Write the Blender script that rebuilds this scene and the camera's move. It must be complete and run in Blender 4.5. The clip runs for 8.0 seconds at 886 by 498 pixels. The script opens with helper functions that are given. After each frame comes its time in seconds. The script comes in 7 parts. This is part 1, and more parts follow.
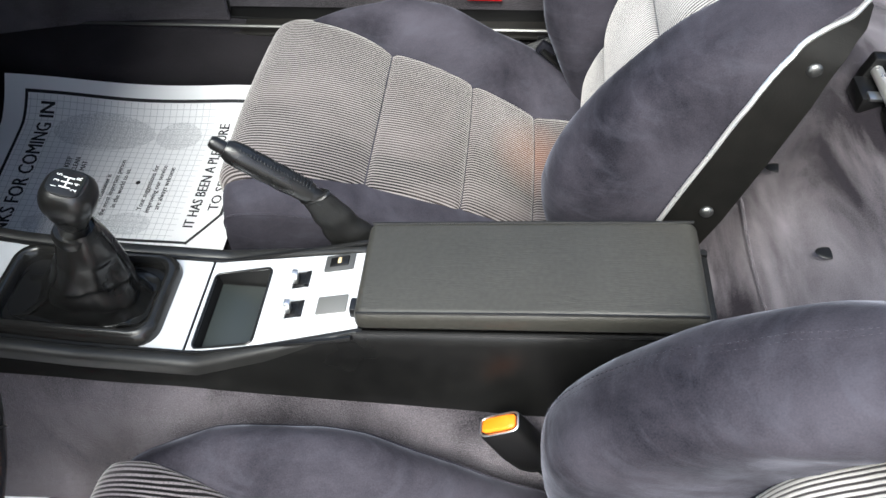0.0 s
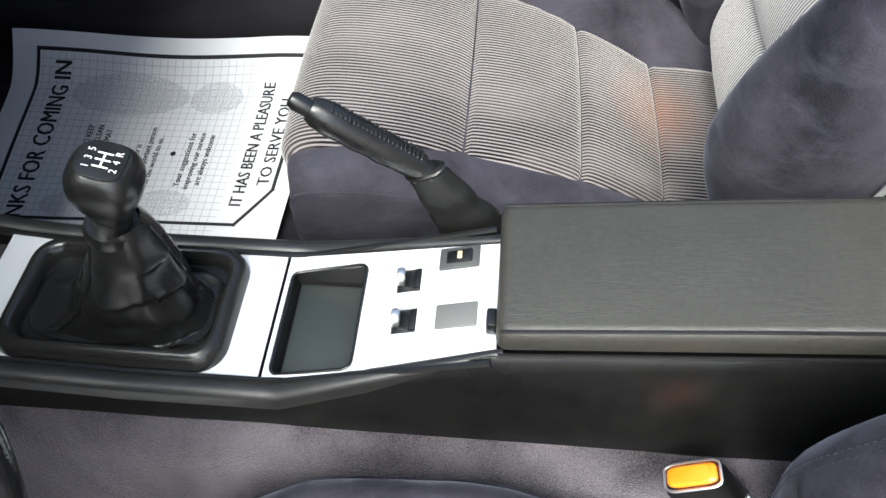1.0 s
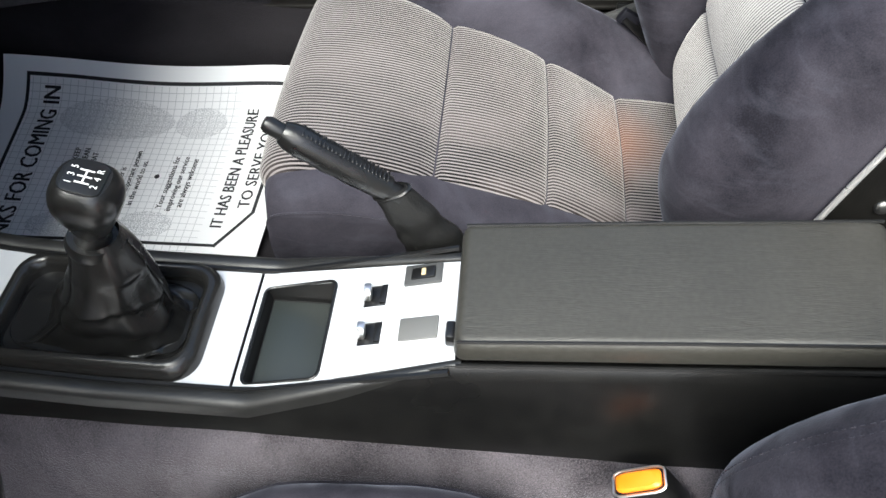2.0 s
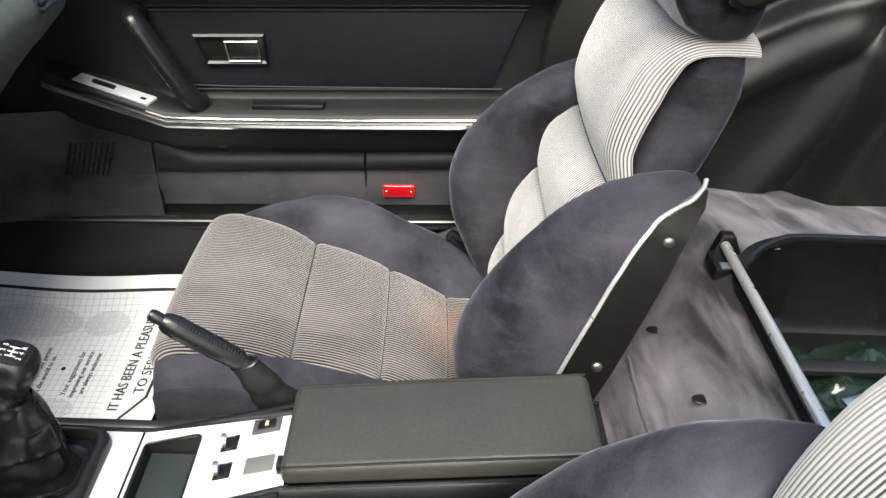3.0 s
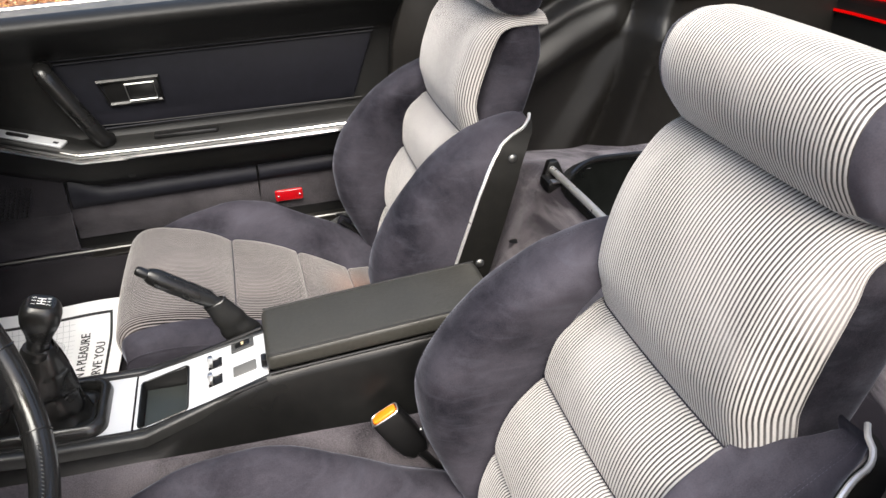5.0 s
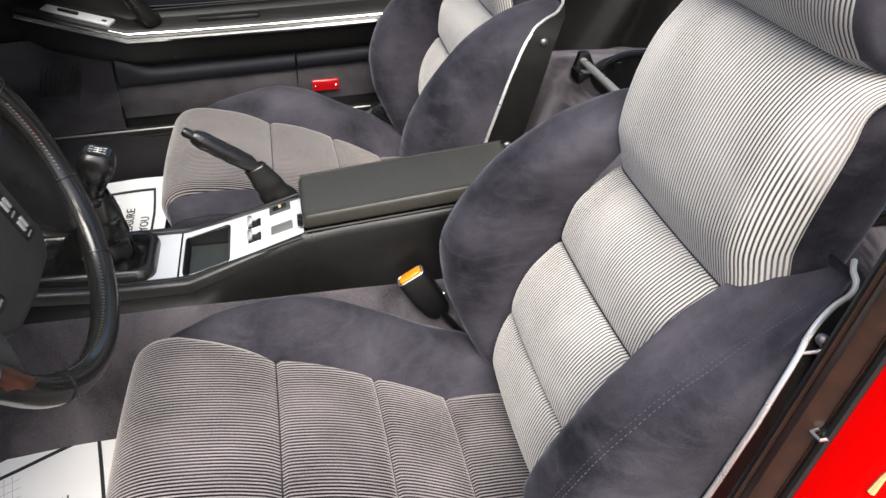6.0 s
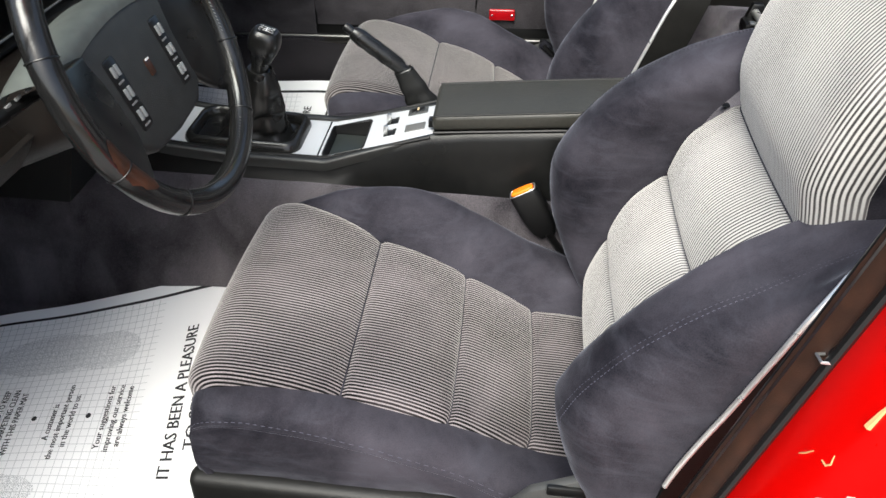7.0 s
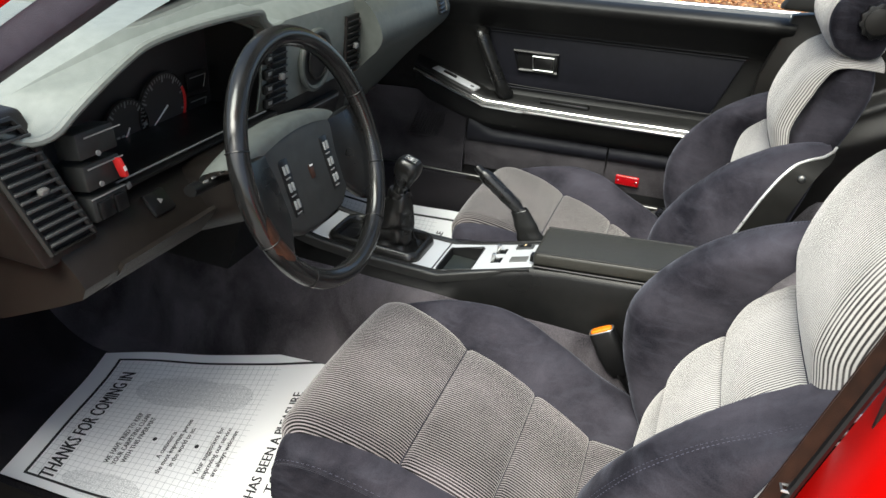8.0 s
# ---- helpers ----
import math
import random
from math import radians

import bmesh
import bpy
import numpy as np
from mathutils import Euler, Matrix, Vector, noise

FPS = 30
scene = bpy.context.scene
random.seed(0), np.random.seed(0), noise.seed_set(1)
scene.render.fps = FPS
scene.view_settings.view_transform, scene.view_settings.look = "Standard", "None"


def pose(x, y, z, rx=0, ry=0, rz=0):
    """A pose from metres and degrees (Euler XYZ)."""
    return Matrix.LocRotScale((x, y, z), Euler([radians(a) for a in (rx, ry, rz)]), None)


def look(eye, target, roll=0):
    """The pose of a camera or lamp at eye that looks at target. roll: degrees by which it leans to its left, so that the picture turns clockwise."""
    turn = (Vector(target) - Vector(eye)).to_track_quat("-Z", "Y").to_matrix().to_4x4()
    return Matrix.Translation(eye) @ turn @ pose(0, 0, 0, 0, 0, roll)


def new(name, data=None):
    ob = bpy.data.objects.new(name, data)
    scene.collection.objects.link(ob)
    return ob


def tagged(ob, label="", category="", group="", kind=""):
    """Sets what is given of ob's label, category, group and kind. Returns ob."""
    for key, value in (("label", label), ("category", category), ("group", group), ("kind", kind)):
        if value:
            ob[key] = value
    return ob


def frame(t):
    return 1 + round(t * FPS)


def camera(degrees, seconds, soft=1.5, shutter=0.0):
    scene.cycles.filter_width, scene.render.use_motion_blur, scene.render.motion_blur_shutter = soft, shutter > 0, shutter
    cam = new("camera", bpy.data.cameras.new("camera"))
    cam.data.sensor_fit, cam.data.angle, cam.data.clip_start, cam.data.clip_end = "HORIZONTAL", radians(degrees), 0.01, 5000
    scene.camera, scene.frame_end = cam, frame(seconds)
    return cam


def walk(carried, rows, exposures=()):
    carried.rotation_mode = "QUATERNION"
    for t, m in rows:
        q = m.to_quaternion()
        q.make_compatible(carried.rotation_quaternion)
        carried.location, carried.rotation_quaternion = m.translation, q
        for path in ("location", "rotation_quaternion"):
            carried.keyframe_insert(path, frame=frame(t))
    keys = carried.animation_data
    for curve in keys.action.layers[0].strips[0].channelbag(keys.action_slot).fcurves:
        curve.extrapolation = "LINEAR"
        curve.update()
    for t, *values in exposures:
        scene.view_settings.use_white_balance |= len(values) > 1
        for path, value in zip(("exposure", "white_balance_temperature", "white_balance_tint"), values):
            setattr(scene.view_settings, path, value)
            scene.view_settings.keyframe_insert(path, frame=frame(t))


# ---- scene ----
cam = camera(60.3, 8.0)
PATH = [
    (0, (0.12, -0.467, 0.915), (0.01, 0.821, -0.611), 0.2),
    (0.2, (0.082, -0.43, 0.865), (0.027, 0.85, -0.671), 2.4),
    (0.5, (0.042, -0.384, 0.833), (-0.108, 0.879, -0.71), 0.9),
    (0.7, (0.02, -0.361, 0.803), (-0.132, 0.916, -0.728), -0.1),
    (1, (-0.005, -0.331, 0.778), (-0.144, 0.877, -0.81), -2.1),
    (1.2, (-0.006, -0.328, 0.768), (-0.167, 0.839, -0.848), -3.0),
    (2.3, (0.047, -0.404, 0.834), (0.012, 0.94, -0.647), 2.9),
    (2.5, (0.075, -0.448, 0.866), (0.177, 0.96, -0.55), 6.2),
    (2.7, (0.107, -0.495, 0.902), (0.198, 1.026, -0.393), 4.9),
    (3, (0.131, -0.564, 0.955), (0.196, 1.078, -0.185), 3.5),
    (3.2, (0.146, -0.617, 0.964), (0.205, 1.069, -0.11), 3.9),
    (3.5, (0.161, -0.684, 0.964), (0.187, 1.064, -0.008), 1.4),
    (4, (0.113, -0.763, 0.985), (0.332, 0.972, 0.015), -0.9),
    (4.2, (0.08, -0.794, 0.979), (0.411, 0.928, 0.017), -0.1),
    (5.3, (-0.012, -0.945, 0.938), (0.454, 0.718, -0.07), 0.4),
    (5.5, (-0.023, -0.964, 0.928), (0.423, 0.68, -0.12), 1.1),
    (6, (-0.011, -1.005, 0.907), (0.358, 0.602, -0.226), 1.5),
    (6.5, (0.043, -1.063, 0.879), (0.211, 0.505, -0.351), 3.2),
    (7, (0.098, -1.105, 0.877), (-0.016, 0.476, -0.344), 2.1),
    (7.5, (0.127, -1.157, 0.889), (-0.145, 0.468, -0.243), 3.1),
    (7.6, (0.14, -1.179, 0.904), (-0.175, 0.491, -0.148), 3.4),
    (7.8, (0.167, -1.224, 0.927), (-0.228, 0.493, -0.021), 5.4),
    (8, (0.192, -1.256, 0.937), (-0.319, 0.442, 0.012), 6.2),
]
walk(cam, [(t, look(eye, target, roll)) for t, eye, target, roll in PATH],
     exposures=[(0.0, 1.6, 6050, 5), (1.0, 1.67, 6050, 5), (2.5, 1.57, 6250, 5), (3.5, 1.54, 6550, 6), (5.5, 1.24, 6500, 10), (7.0, 1.04, 6250, 5), (8.0, 1.0, 6300, 2)])

# world and light: open roof, bright hazy sky, soft sun through the open door
world = bpy.data.worlds.new("sky")
scene.world = world
world.use_nodes = True
wn, wl = world.node_tree.nodes, world.node_tree.links
sky = wn.new("ShaderNodeTexSky")
sky.sky_type = "NISHITA"
sky.sun_disc = False
sky.sun_elevation = radians(52)
sky.sun_rotation = radians(188)
sky.altitude = 100
sky.dust_density = 5.0
wn["Background"].inputs["Strength"].default_value = 0.14
wl.new(sky.outputs["Color"], wn["Background"].inputs["Color"])
sun_data = bpy.data.lights.new("sun", "SUN")
sun_data.energy = 2.9
sun_data.angle = radians(42)
sun_data.color = (1.0, 0.96, 0.9)
sun = new("sun", sun_data)
sun.matrix_basis = look((-0.18, -1.1, 1.7), (0, 0, 0))


# ---------------------------------------------------------------- materials
def material(name, base, rough=0.5, metal=0.0, coat=0.0, sheen=0.0, sheen_tint=(1, 1, 1), spec=0.5, emit=None):
    m = bpy.data.materials.new(name)
    m.use_nodes = True
    b = m.node_tree.nodes["Principled BSDF"]
    b.inputs["Base Color"].default_value = (*base, 1)
    b.inputs["Roughness"].default_value = rough
    b.inputs["Metallic"].default_value = metal
    b.inputs["Coat Weight"].default_value = coat
    b.inputs["Coat Roughness"].default_value = 0.08
    b.inputs["Sheen Weight"].default_value = sheen
    b.inputs["Sheen Roughness"].default_value = 0.35
    b.inputs["Sheen Tint"].default_value = (*sheen_tint, 1)
    b.inputs["Specular IOR Level"].default_value = spec
    return m


def node(m, kind, **values):
    n = m.node_tree.nodes.new(kind)
    for k, v in values.items():
        n.inputs[k].default_value = v
    return n


def wire(m, a, b):
    m.node_tree.links.new(a, b)


def coords(m, which="Object"):
    return m.node_tree.nodes.new("ShaderNodeTexCoord").outputs[which]


def mottle(m, dark, light, scale, fine_scale, detail=4.0, fine=0.5, space="Object", low=0.33, high=0.67):
    """Base colour from dark to light by two noises, one broad and one fine."""
    b = m.node_tree.nodes["Principled BSDF"]
    c = coords(m, space)
    n1 = node(m, "ShaderNodeTexNoise", Scale=scale, Detail=detail)
    n2 = node(m, "ShaderNodeTexNoise", Scale=fine_scale, Detail=2.0)
    wire(m, c, n1.inputs["Vector"])
    wire(m, c, n2.inputs["Vector"])
    mix = node(m, "ShaderNodeMix", Factor=fine)
    wire(m, n1.outputs["Fac"], mix.inputs["A"])
    wire(m, n2.outputs["Fac"], mix.inputs["B"])
    ramp = node(m, "ShaderNodeValToRGB")
    ramp.color_ramp.elements[0].position = low
    ramp.color_ramp.elements[1].position = high
    ramp.color_ramp.elements[0].color = (*dark, 1)
    ramp.color_ramp.elements[1].color = (*light, 1)
    wire(m, mix.outputs["Result"], ramp.inputs["Fac"])
    wire(m, ramp.outputs["Color"], b.inputs["Base Color"])
    return n1, n2


def relief(m, height, strength=0.3, distance=0.001):
    bump = node(m, "ShaderNodeBump", Strength=strength, Distance=distance)
    wire(m, height, bump.inputs["Height"])
    wire(m, bump.outputs["Normal"], m.node_tree.nodes["Principled BSDF"].inputs["Normal"])


def rough_from(m, fac, low, high):
    r = node(m, "ShaderNodeMapRange")
    r.inputs["To Min"].default_value, r.inputs["To Max"].default_value = low, high
    wire(m, fac, r.inputs["Value"])
    wire(m, r.outputs["Result"], m.node_tree.nodes["Principled BSDF"].inputs["Roughness"])


def make_velour():
    m = material("navy_velour", (0.03, 0.03, 0.04), 0.85, sheen=0.3, sheen_tint=(0.82, 0.85, 1.0), spec=0.15)
    n1, n2 = mottle(m, (0.0066, 0.0060, 0.0092), (0.054, 0.050, 0.062), 6.0, 700.0, 6.0, 0.14, low=0.36, high=0.66)
    n1.inputs["Distortion"].default_value = 0.3
    n1.inputs["Roughness"].default_value = 0.62
    c = coords(m)
    mp = node(m, "ShaderNodeMapping")
    mp.inputs["Scale"].default_value = (30, 22, 46)
    mp.inputs["Rotation"].default_value = (0.2, 0.5, 0.1)
    wire(m, c, mp.inputs["Vector"])
    brush = node(m, "ShaderNodeTexNoise", Scale=1.0, Detail=9.0, Distortion=0.5)
    wire(m, mp.outputs["Vector"], brush.inputs["Vector"])
    nap = node(m, "ShaderNodeMapRange")
    nap.inputs["From Min"].default_value, nap.inputs["From Max"].default_value = 0.36, 0.68
    nap.inputs["To Min"].default_value, nap.inputs["To Max"].default_value = 0.08, 0.30
    wire(m, brush.outputs["Fac"], nap.inputs["Value"])
    wire(m, nap.outputs["Result"], m.node_tree.nodes["Principled BSDF"].inputs["Sheen Weight"])
    both = node(m, "ShaderNodeMix", Factor=0.35)
    wire(m, brush.outputs["Fac"], both.inputs["A"])
    wire(m, n2.outputs["Fac"], both.inputs["B"])
    relief(m, both.outputs["Result"], 0.22, 0.0022)
    # pale strokes where the nap was rubbed the other way
    mp2 = node(m, "ShaderNodeMapping")
    mp2.inputs["Scale"].default_value = (16, 16, 60)
    mp2.inputs["Rotation"].default_value = (0.5, 0.7, 0.0)
    wire(m, c, mp2.inputs["Vector"])
    strokes = node(m, "ShaderNodeTexNoise", Scale=1.0, Detail=5.0, Roughness=0.6, Distortion=0.8)
    wire(m, mp2.outputs["Vector"], strokes.inputs["Vector"])
    cut = node(m, "ShaderNodeMapRange")
    cut.inputs["From Min"].default_value, cut.inputs["From Max"].default_value = 0.50, 0.80
    cut.inputs["To Max"].default_value = 0.28
    wire(m, strokes.outputs["Fac"], cut.inputs["Value"])
    b = m.node_tree.nodes["Principled BSDF"]
    under = b.inputs["Base Color"].links[0].from_socket
    mix = m.node_tree.nodes.new("ShaderNodeMix")
    mix.data_type = "RGBA"
    mix.inputs["B"].default_value = (0.078, 0.08, 0.10, 1)
    wire(m, cut.outputs["Result"], mix.inputs["Factor"])
    wire(m, under, mix.inputs["A"])
    wire(m, mix.outputs["Result"], b.inputs["Base Color"])
    return m


def make_corduroy(name, low, high, pitch, groove, soil, start=-0.75, end=0.60, stain=None):
    """Pale ribs with dark grooves; the map runs across the ribs, in metres."""
    m = material(name, (0.5, 0.5, 0.5), 0.9, sheen=0.6, sheen_tint=(1, 0.97, 0.92), spec=0.15)
    b = m.node_tree.nodes["Principled BSDF"]
    uv = coords(m, "UV")
    warp = node(m, "ShaderNodeTexNoise", Scale=85.0, Detail=4.0)
    wire(m, uv, warp.inputs["Vector"])
    sep = node(m, "ShaderNodeSeparateXYZ")
    wire(m, uv, sep.inputs["Vector"])
    wob = node(m, "ShaderNodeMath")
    wob.operation = "MULTIPLY_ADD"
    wob.inputs[1].default_value = 0.0007
    wire(m, warp.outputs["Fac"], wob.inputs[0])
    wire(m, sep.outputs["X"], wob.inputs[2])
    mul = node(m, "ShaderNodeMath")
    mul.operation = "MULTIPLY"
    mul.inputs[1].default_value = 2 * math.pi / pitch
    wire(m, wob.outputs["Value"], mul.inputs[0])
    sine = node(m, "ShaderNodeMath")
    sine.operation = "SINE"
    wire(m, mul.outputs["Value"], sine.inputs[0])
    rng = node(m, "ShaderNodeMapRange")
    rng.interpolation_type = "SMOOTHSTEP"
    rng.inputs["From Min"].default_value, rng.inputs["From Max"].default_value = start, end
    wire(m, sine.outputs["Value"], rng.inputs["Value"])
    n1 = node(m, "ShaderNodeTexNoise", Scale=6.5, Detail=4.0)
    n2 = node(m, "ShaderNodeTexNoise", Scale=700.0, Detail=2.0)
    wire(m, uv, n1.inputs["Vector"])
    wire(m, uv, n2.inputs["Vector"])
    pale = node(m, "ShaderNodeValToRGB")
    pale.color_ramp.elements[0].position, pale.color_ramp.elements[1].position = 0.3, 0.68
    pale.color_ramp.elements[0].color = (*low, 1)
    pale.color_ramp.elements[1].color = (*high, 1)
    nm = node(m, "ShaderNodeMix", Factor=0.35)
    wire(m, n1.outputs["Fac"], nm.inputs["A"])
    wire(m, n2.outputs["Fac"], nm.inputs["B"])
    wire(m, nm.outputs["Result"], pale.inputs["Fac"])
    mix = m.node_tree.nodes.new("ShaderNodeMix")
    mix.data_type = "RGBA"
    dirt = node(m, "ShaderNodeTexNoise", Scale=6.5, Detail=5.0, Distortion=0.8)
    wire(m, uv, dirt.inputs["Vector"])
    gr = node(m, "ShaderNodeValToRGB")
    gr.color_ramp.elements[0].position, gr.color_ramp.elements[1].position = 0.45, 0.68
    gr.color_ramp.elements[0].color = (*groove, 1)
    gr.color_ramp.elements[1].color = (*soil, 1)
    wire(m, dirt.outputs["Fac"], gr.inputs["Fac"])
    wire(m, gr.outputs["Color"], mix.inputs["A"])
    wire(m, rng.outputs["Result"], mix.inputs["Factor"])
    wire(m, pale.outputs["Color"], mix.inputs["B"])
    wire(m, mix.outputs["Result"], b.inputs["Base Color"])
    if stain:
        off = node(m, "ShaderNodeVectorMath")
        off.operation = "DISTANCE"
        off.inputs[1].default_value = (stain[0], stain[1], 0)
        wire(m, uv, off.inputs[0])
        edge = node(m, "ShaderNodeMath")
        edge.operation = "MULTIPLY_ADD"
        edge.inputs[1].default_value = 0.10
        wire(m, dirt.outputs["Fac"], edge.inputs[0])
        wire(m, off.outputs["Value"], edge.inputs[2])
        spot = node(m, "ShaderNodeMapRange")
        spot.inputs["From Min"].default_value, spot.inputs["From Max"].default_value = 0.05, 0.135
        spot.inputs["To Min"].default_value, spot.inputs["To Max"].default_value = 0.5, 0.0
        wire(m, edge.outputs["Value"], spot.inputs["Value"])
        tint = m.node_tree.nodes.new("ShaderNodeMix")
        tint.data_type = "RGBA"
        tint.inputs["B"].default_value = (0.24, 0.10, 0.05, 1)
        wire(m, spot.outputs["Result"], tint.inputs["Factor"])
        wire(m, mix.outputs["Result"], tint.inputs["A"])
        wire(m, tint.outputs["Result"], b.inputs["Base Color"])
    relief(m, rng.outputs["Result"], 0.5, 0.0012)
    return m


def make_vinyl(name, dark, light, rough, scale, strength=0.35):
    m = material(name, dark, rough, spec=0.5)
    n1, n2 = mottle(m, dark, light, 5.0, 60.0)
    v = node(m, "ShaderNodeTexVoronoi", Scale=scale)
    wire(m, coords(m), v.inputs["Vector"])
    relief(m, v.outputs["Distance"], strength, 0.0006)
    rough_from(m, n1.outputs["Fac"], rough - 0.08, rough + 0.1)
    return m


def make_crease_vinyl():
    """Armrest skin with shallow creases that run across it."""
    m = material("creased_vinyl", (0.04, 0.039, 0.033), 0.44, spec=0.42)
    mottle(m, (0.028, 0.027, 0.0226), (0.041, 0.0396, 0.0338), 9.0, 220.0)
    c = coords(m)
    mp = node(m, "ShaderNodeMapping")
    mp.inputs["Scale"].default_value = (70, 420, 90)
    wire(m, c, mp.inputs["Vector"])
    n = node(m, "ShaderNodeTexNoise", Scale=1.0, Detail=5.0, Distortion=1.2)
    wire(m, mp.outputs["Vector"], n.inputs["Vector"])
    patch = node(m, "ShaderNodeTexNoise", Scale=16.0, Detail=2.0)
    wire(m, c, patch.inputs["Vector"])
    gate = node(m, "ShaderNodeMapRange")
    gate.inputs["From Min"].default_value, gate.inputs["From Max"].default_value = 0.42, 0.62
    gate.inputs["To Min"].default_value = 0.3
    wire(m, patch.outputs["Fac"], gate.inputs["Value"])
    deep = node(m, "ShaderNodeMath")
    deep.operation = "MULTIPLY"
    wire(m, n.outputs["Fac"], deep.inputs[0])
    wire(m, gate.outputs["Result"], deep.inputs[1])
    relief(m, deep.outputs["Value"], 0.40, 0.0012)
    return m


def make_carpet(name, dark, light, nap, stretch=None, low=0.38, high=0.64, fine=0.20, pile=0.9):
    m = material(name, dark, 0.95, sheen=0.35, sheen_tint=(0.9, 0.85, 0.95), spec=0.1)
    n1, n2 = mottle(m, dark, light, nap, 760.0, 7.0, fine, low=low, high=high)
    n1.inputs["Distortion"].default_value = 0.5
    if stretch:
        mp = node(m, "ShaderNodeMapping")
        mp.inputs["Scale"].default_value = stretch
        mp.inputs["Rotation"].default_value = (0, 0, 0.5)
        wire(m, coords(m), mp.inputs["Vector"])
        wire(m, mp.outputs["Vector"], n1.inputs["Vector"])
    relief(m, n2.outputs["Fac"], pile, 0.003)
    return m


def make_paper(name, spots):
    """White sheet with a printed square grid and two speckled shoe marks; the map is in sheet fractions."""
    m = material(name, (0.82, 0.82, 0.82), 0.75, spec=0.2)
    b = m.node_tree.nodes["Principled BSDF"]
    uv = coords(m, "UV")
    sep = node(m, "ShaderNodeSeparateXYZ")
    wire(m, uv, sep.inputs["Vector"])

    def math_node(op, a, c=None, d=None):
        n = node(m, "ShaderNodeMath")
        n.operation = op
        for i, v in enumerate((a, c, d)):
            if v is None:
                continue
            if isinstance(v, (int, float)):
                n.inputs[i].default_value = v
            else:
                wire(m, v, n.inputs[i])
        return n.outputs["Value"]

    def lines(value, count):
        f = math_node("FRACT", math_node("MULTIPLY", value, count))
        return math_node("LESS_THAN", f, 0.075)

    def between(value, low, high):
        return math_node("MULTIPLY", math_node("GREATER_THAN", value, low), math_node("LESS_THAN", value, high))

    a, c = sep.outputs["X"], sep.outputs["Y"]
    grid = math_node("MAXIMUM", lines(a, 40.0), lines(c, 32.0))
    area = math_node("MULTIPLY", between(a, 0.09, 0.80), between(c, 0.07, 0.93))
    grid = math_node("MULTIPLY", math_node("MULTIPLY", grid, area), 0.42)

    def blob(ca, cb, ra, rb):
        x = math_node("DIVIDE", math_node("SUBTRACT", a, ca), ra)
        y = math_node("DIVIDE", math_node("SUBTRACT", c, cb), rb)
        return math_node("LESS_THAN", math_node("ADD", math_node("MULTIPLY", x, x), math_node("MULTIPLY", y, y)), 1.0)

    marks = blob(*spots[0])
    for spot in spots[1:]:
        marks = math_node("MAXIMUM", marks, blob(*spot))
    speck = node(m, "ShaderNodeTexNoise", Scale=260.0, Detail=3.0)
    wire(m, uv, speck.inputs["Vector"])
    dots = math_node("MULTIPLY", math_node("GREATER_THAN", speck.outputs["Fac"], 0.53), marks)
    ink = math_node("MAXIMUM", grid, math_node("MULTIPLY", dots, 0.55))
    mix = m.node_tree.nodes.new("ShaderNodeMix")
    mix.data_type = "RGBA"
    mix.inputs["A"].default_value = (0.86, 0.86, 0.86, 1)
    mix.inputs["B"].default_value = (0.10, 0.11, 0.13, 1)
    wire(m, ink, mix.inputs["Factor"])
    wire(m, mix.outputs["Result"], b.inputs["Base Color"])
    n = node(m, "ShaderNodeTexNoise", Scale=7.0, Detail=3.0)
    wire(m, uv, n.inputs["Vector"])
    relief(m, n.outputs["Fac"], 0.25, 0.004)
    return m


def make_leaf():
    m = material("fallen_leaf", (0.3, 0.13, 0.05), 0.8, spec=0.2)
    g = node(m, "ShaderNodeNewGeometry")
    ramp = node(m, "ShaderNodeValToRGB")
    els = ramp.color_ramp.elements
    els[0].color, els[1].color = (0.12, 0.045, 0.02, 1), (0.52, 0.33, 0.15, 1)
    for p, col in ((0.3, (0.30, 0.12, 0.045)), (0.6, (0.42, 0.20, 0.09)), (0.9, (0.55, 0.36, 0.2)), (0.94, (0.65, 0.45, 0.05))):
        e = els.new(p)
        e.color = (*col, 1)
    wire(m, g.outputs["Random Per Island"], ramp.inputs["Fac"])
    wire(m, ramp.outputs["Color"], m.node_tree.nodes["Principled BSDF"].inputs["Base Color"])
    return m


def make_leather(name, dark, light, rough):
    m = material(name, dark, rough, spec=0.55)
    n1, n2 = mottle(m, dark, light, 14.0, 120.0)
    v = node(m, "ShaderNodeTexVoronoi", Scale=620.0)
    wire(m, coords(m), v.inputs["Vector"])
    relief(m, v.outputs["Distance"], 0.12, 0.0004)
    rough_from(m, n1.outputs["Fac"], rough - 0.10, rough + 0.12)
    return m


def make_metal(name, base, rough):
    m = material(name, base, rough, 1.0)
    n = node(m, "ShaderNodeTexNoise", Scale=45.0, Detail=4.0)
    wire(m, coords(m), n.inputs["Vector"])
    rough_from(m, n.outputs["Fac"], max(0.03, rough - 0.07), rough + 0.1)
    return m


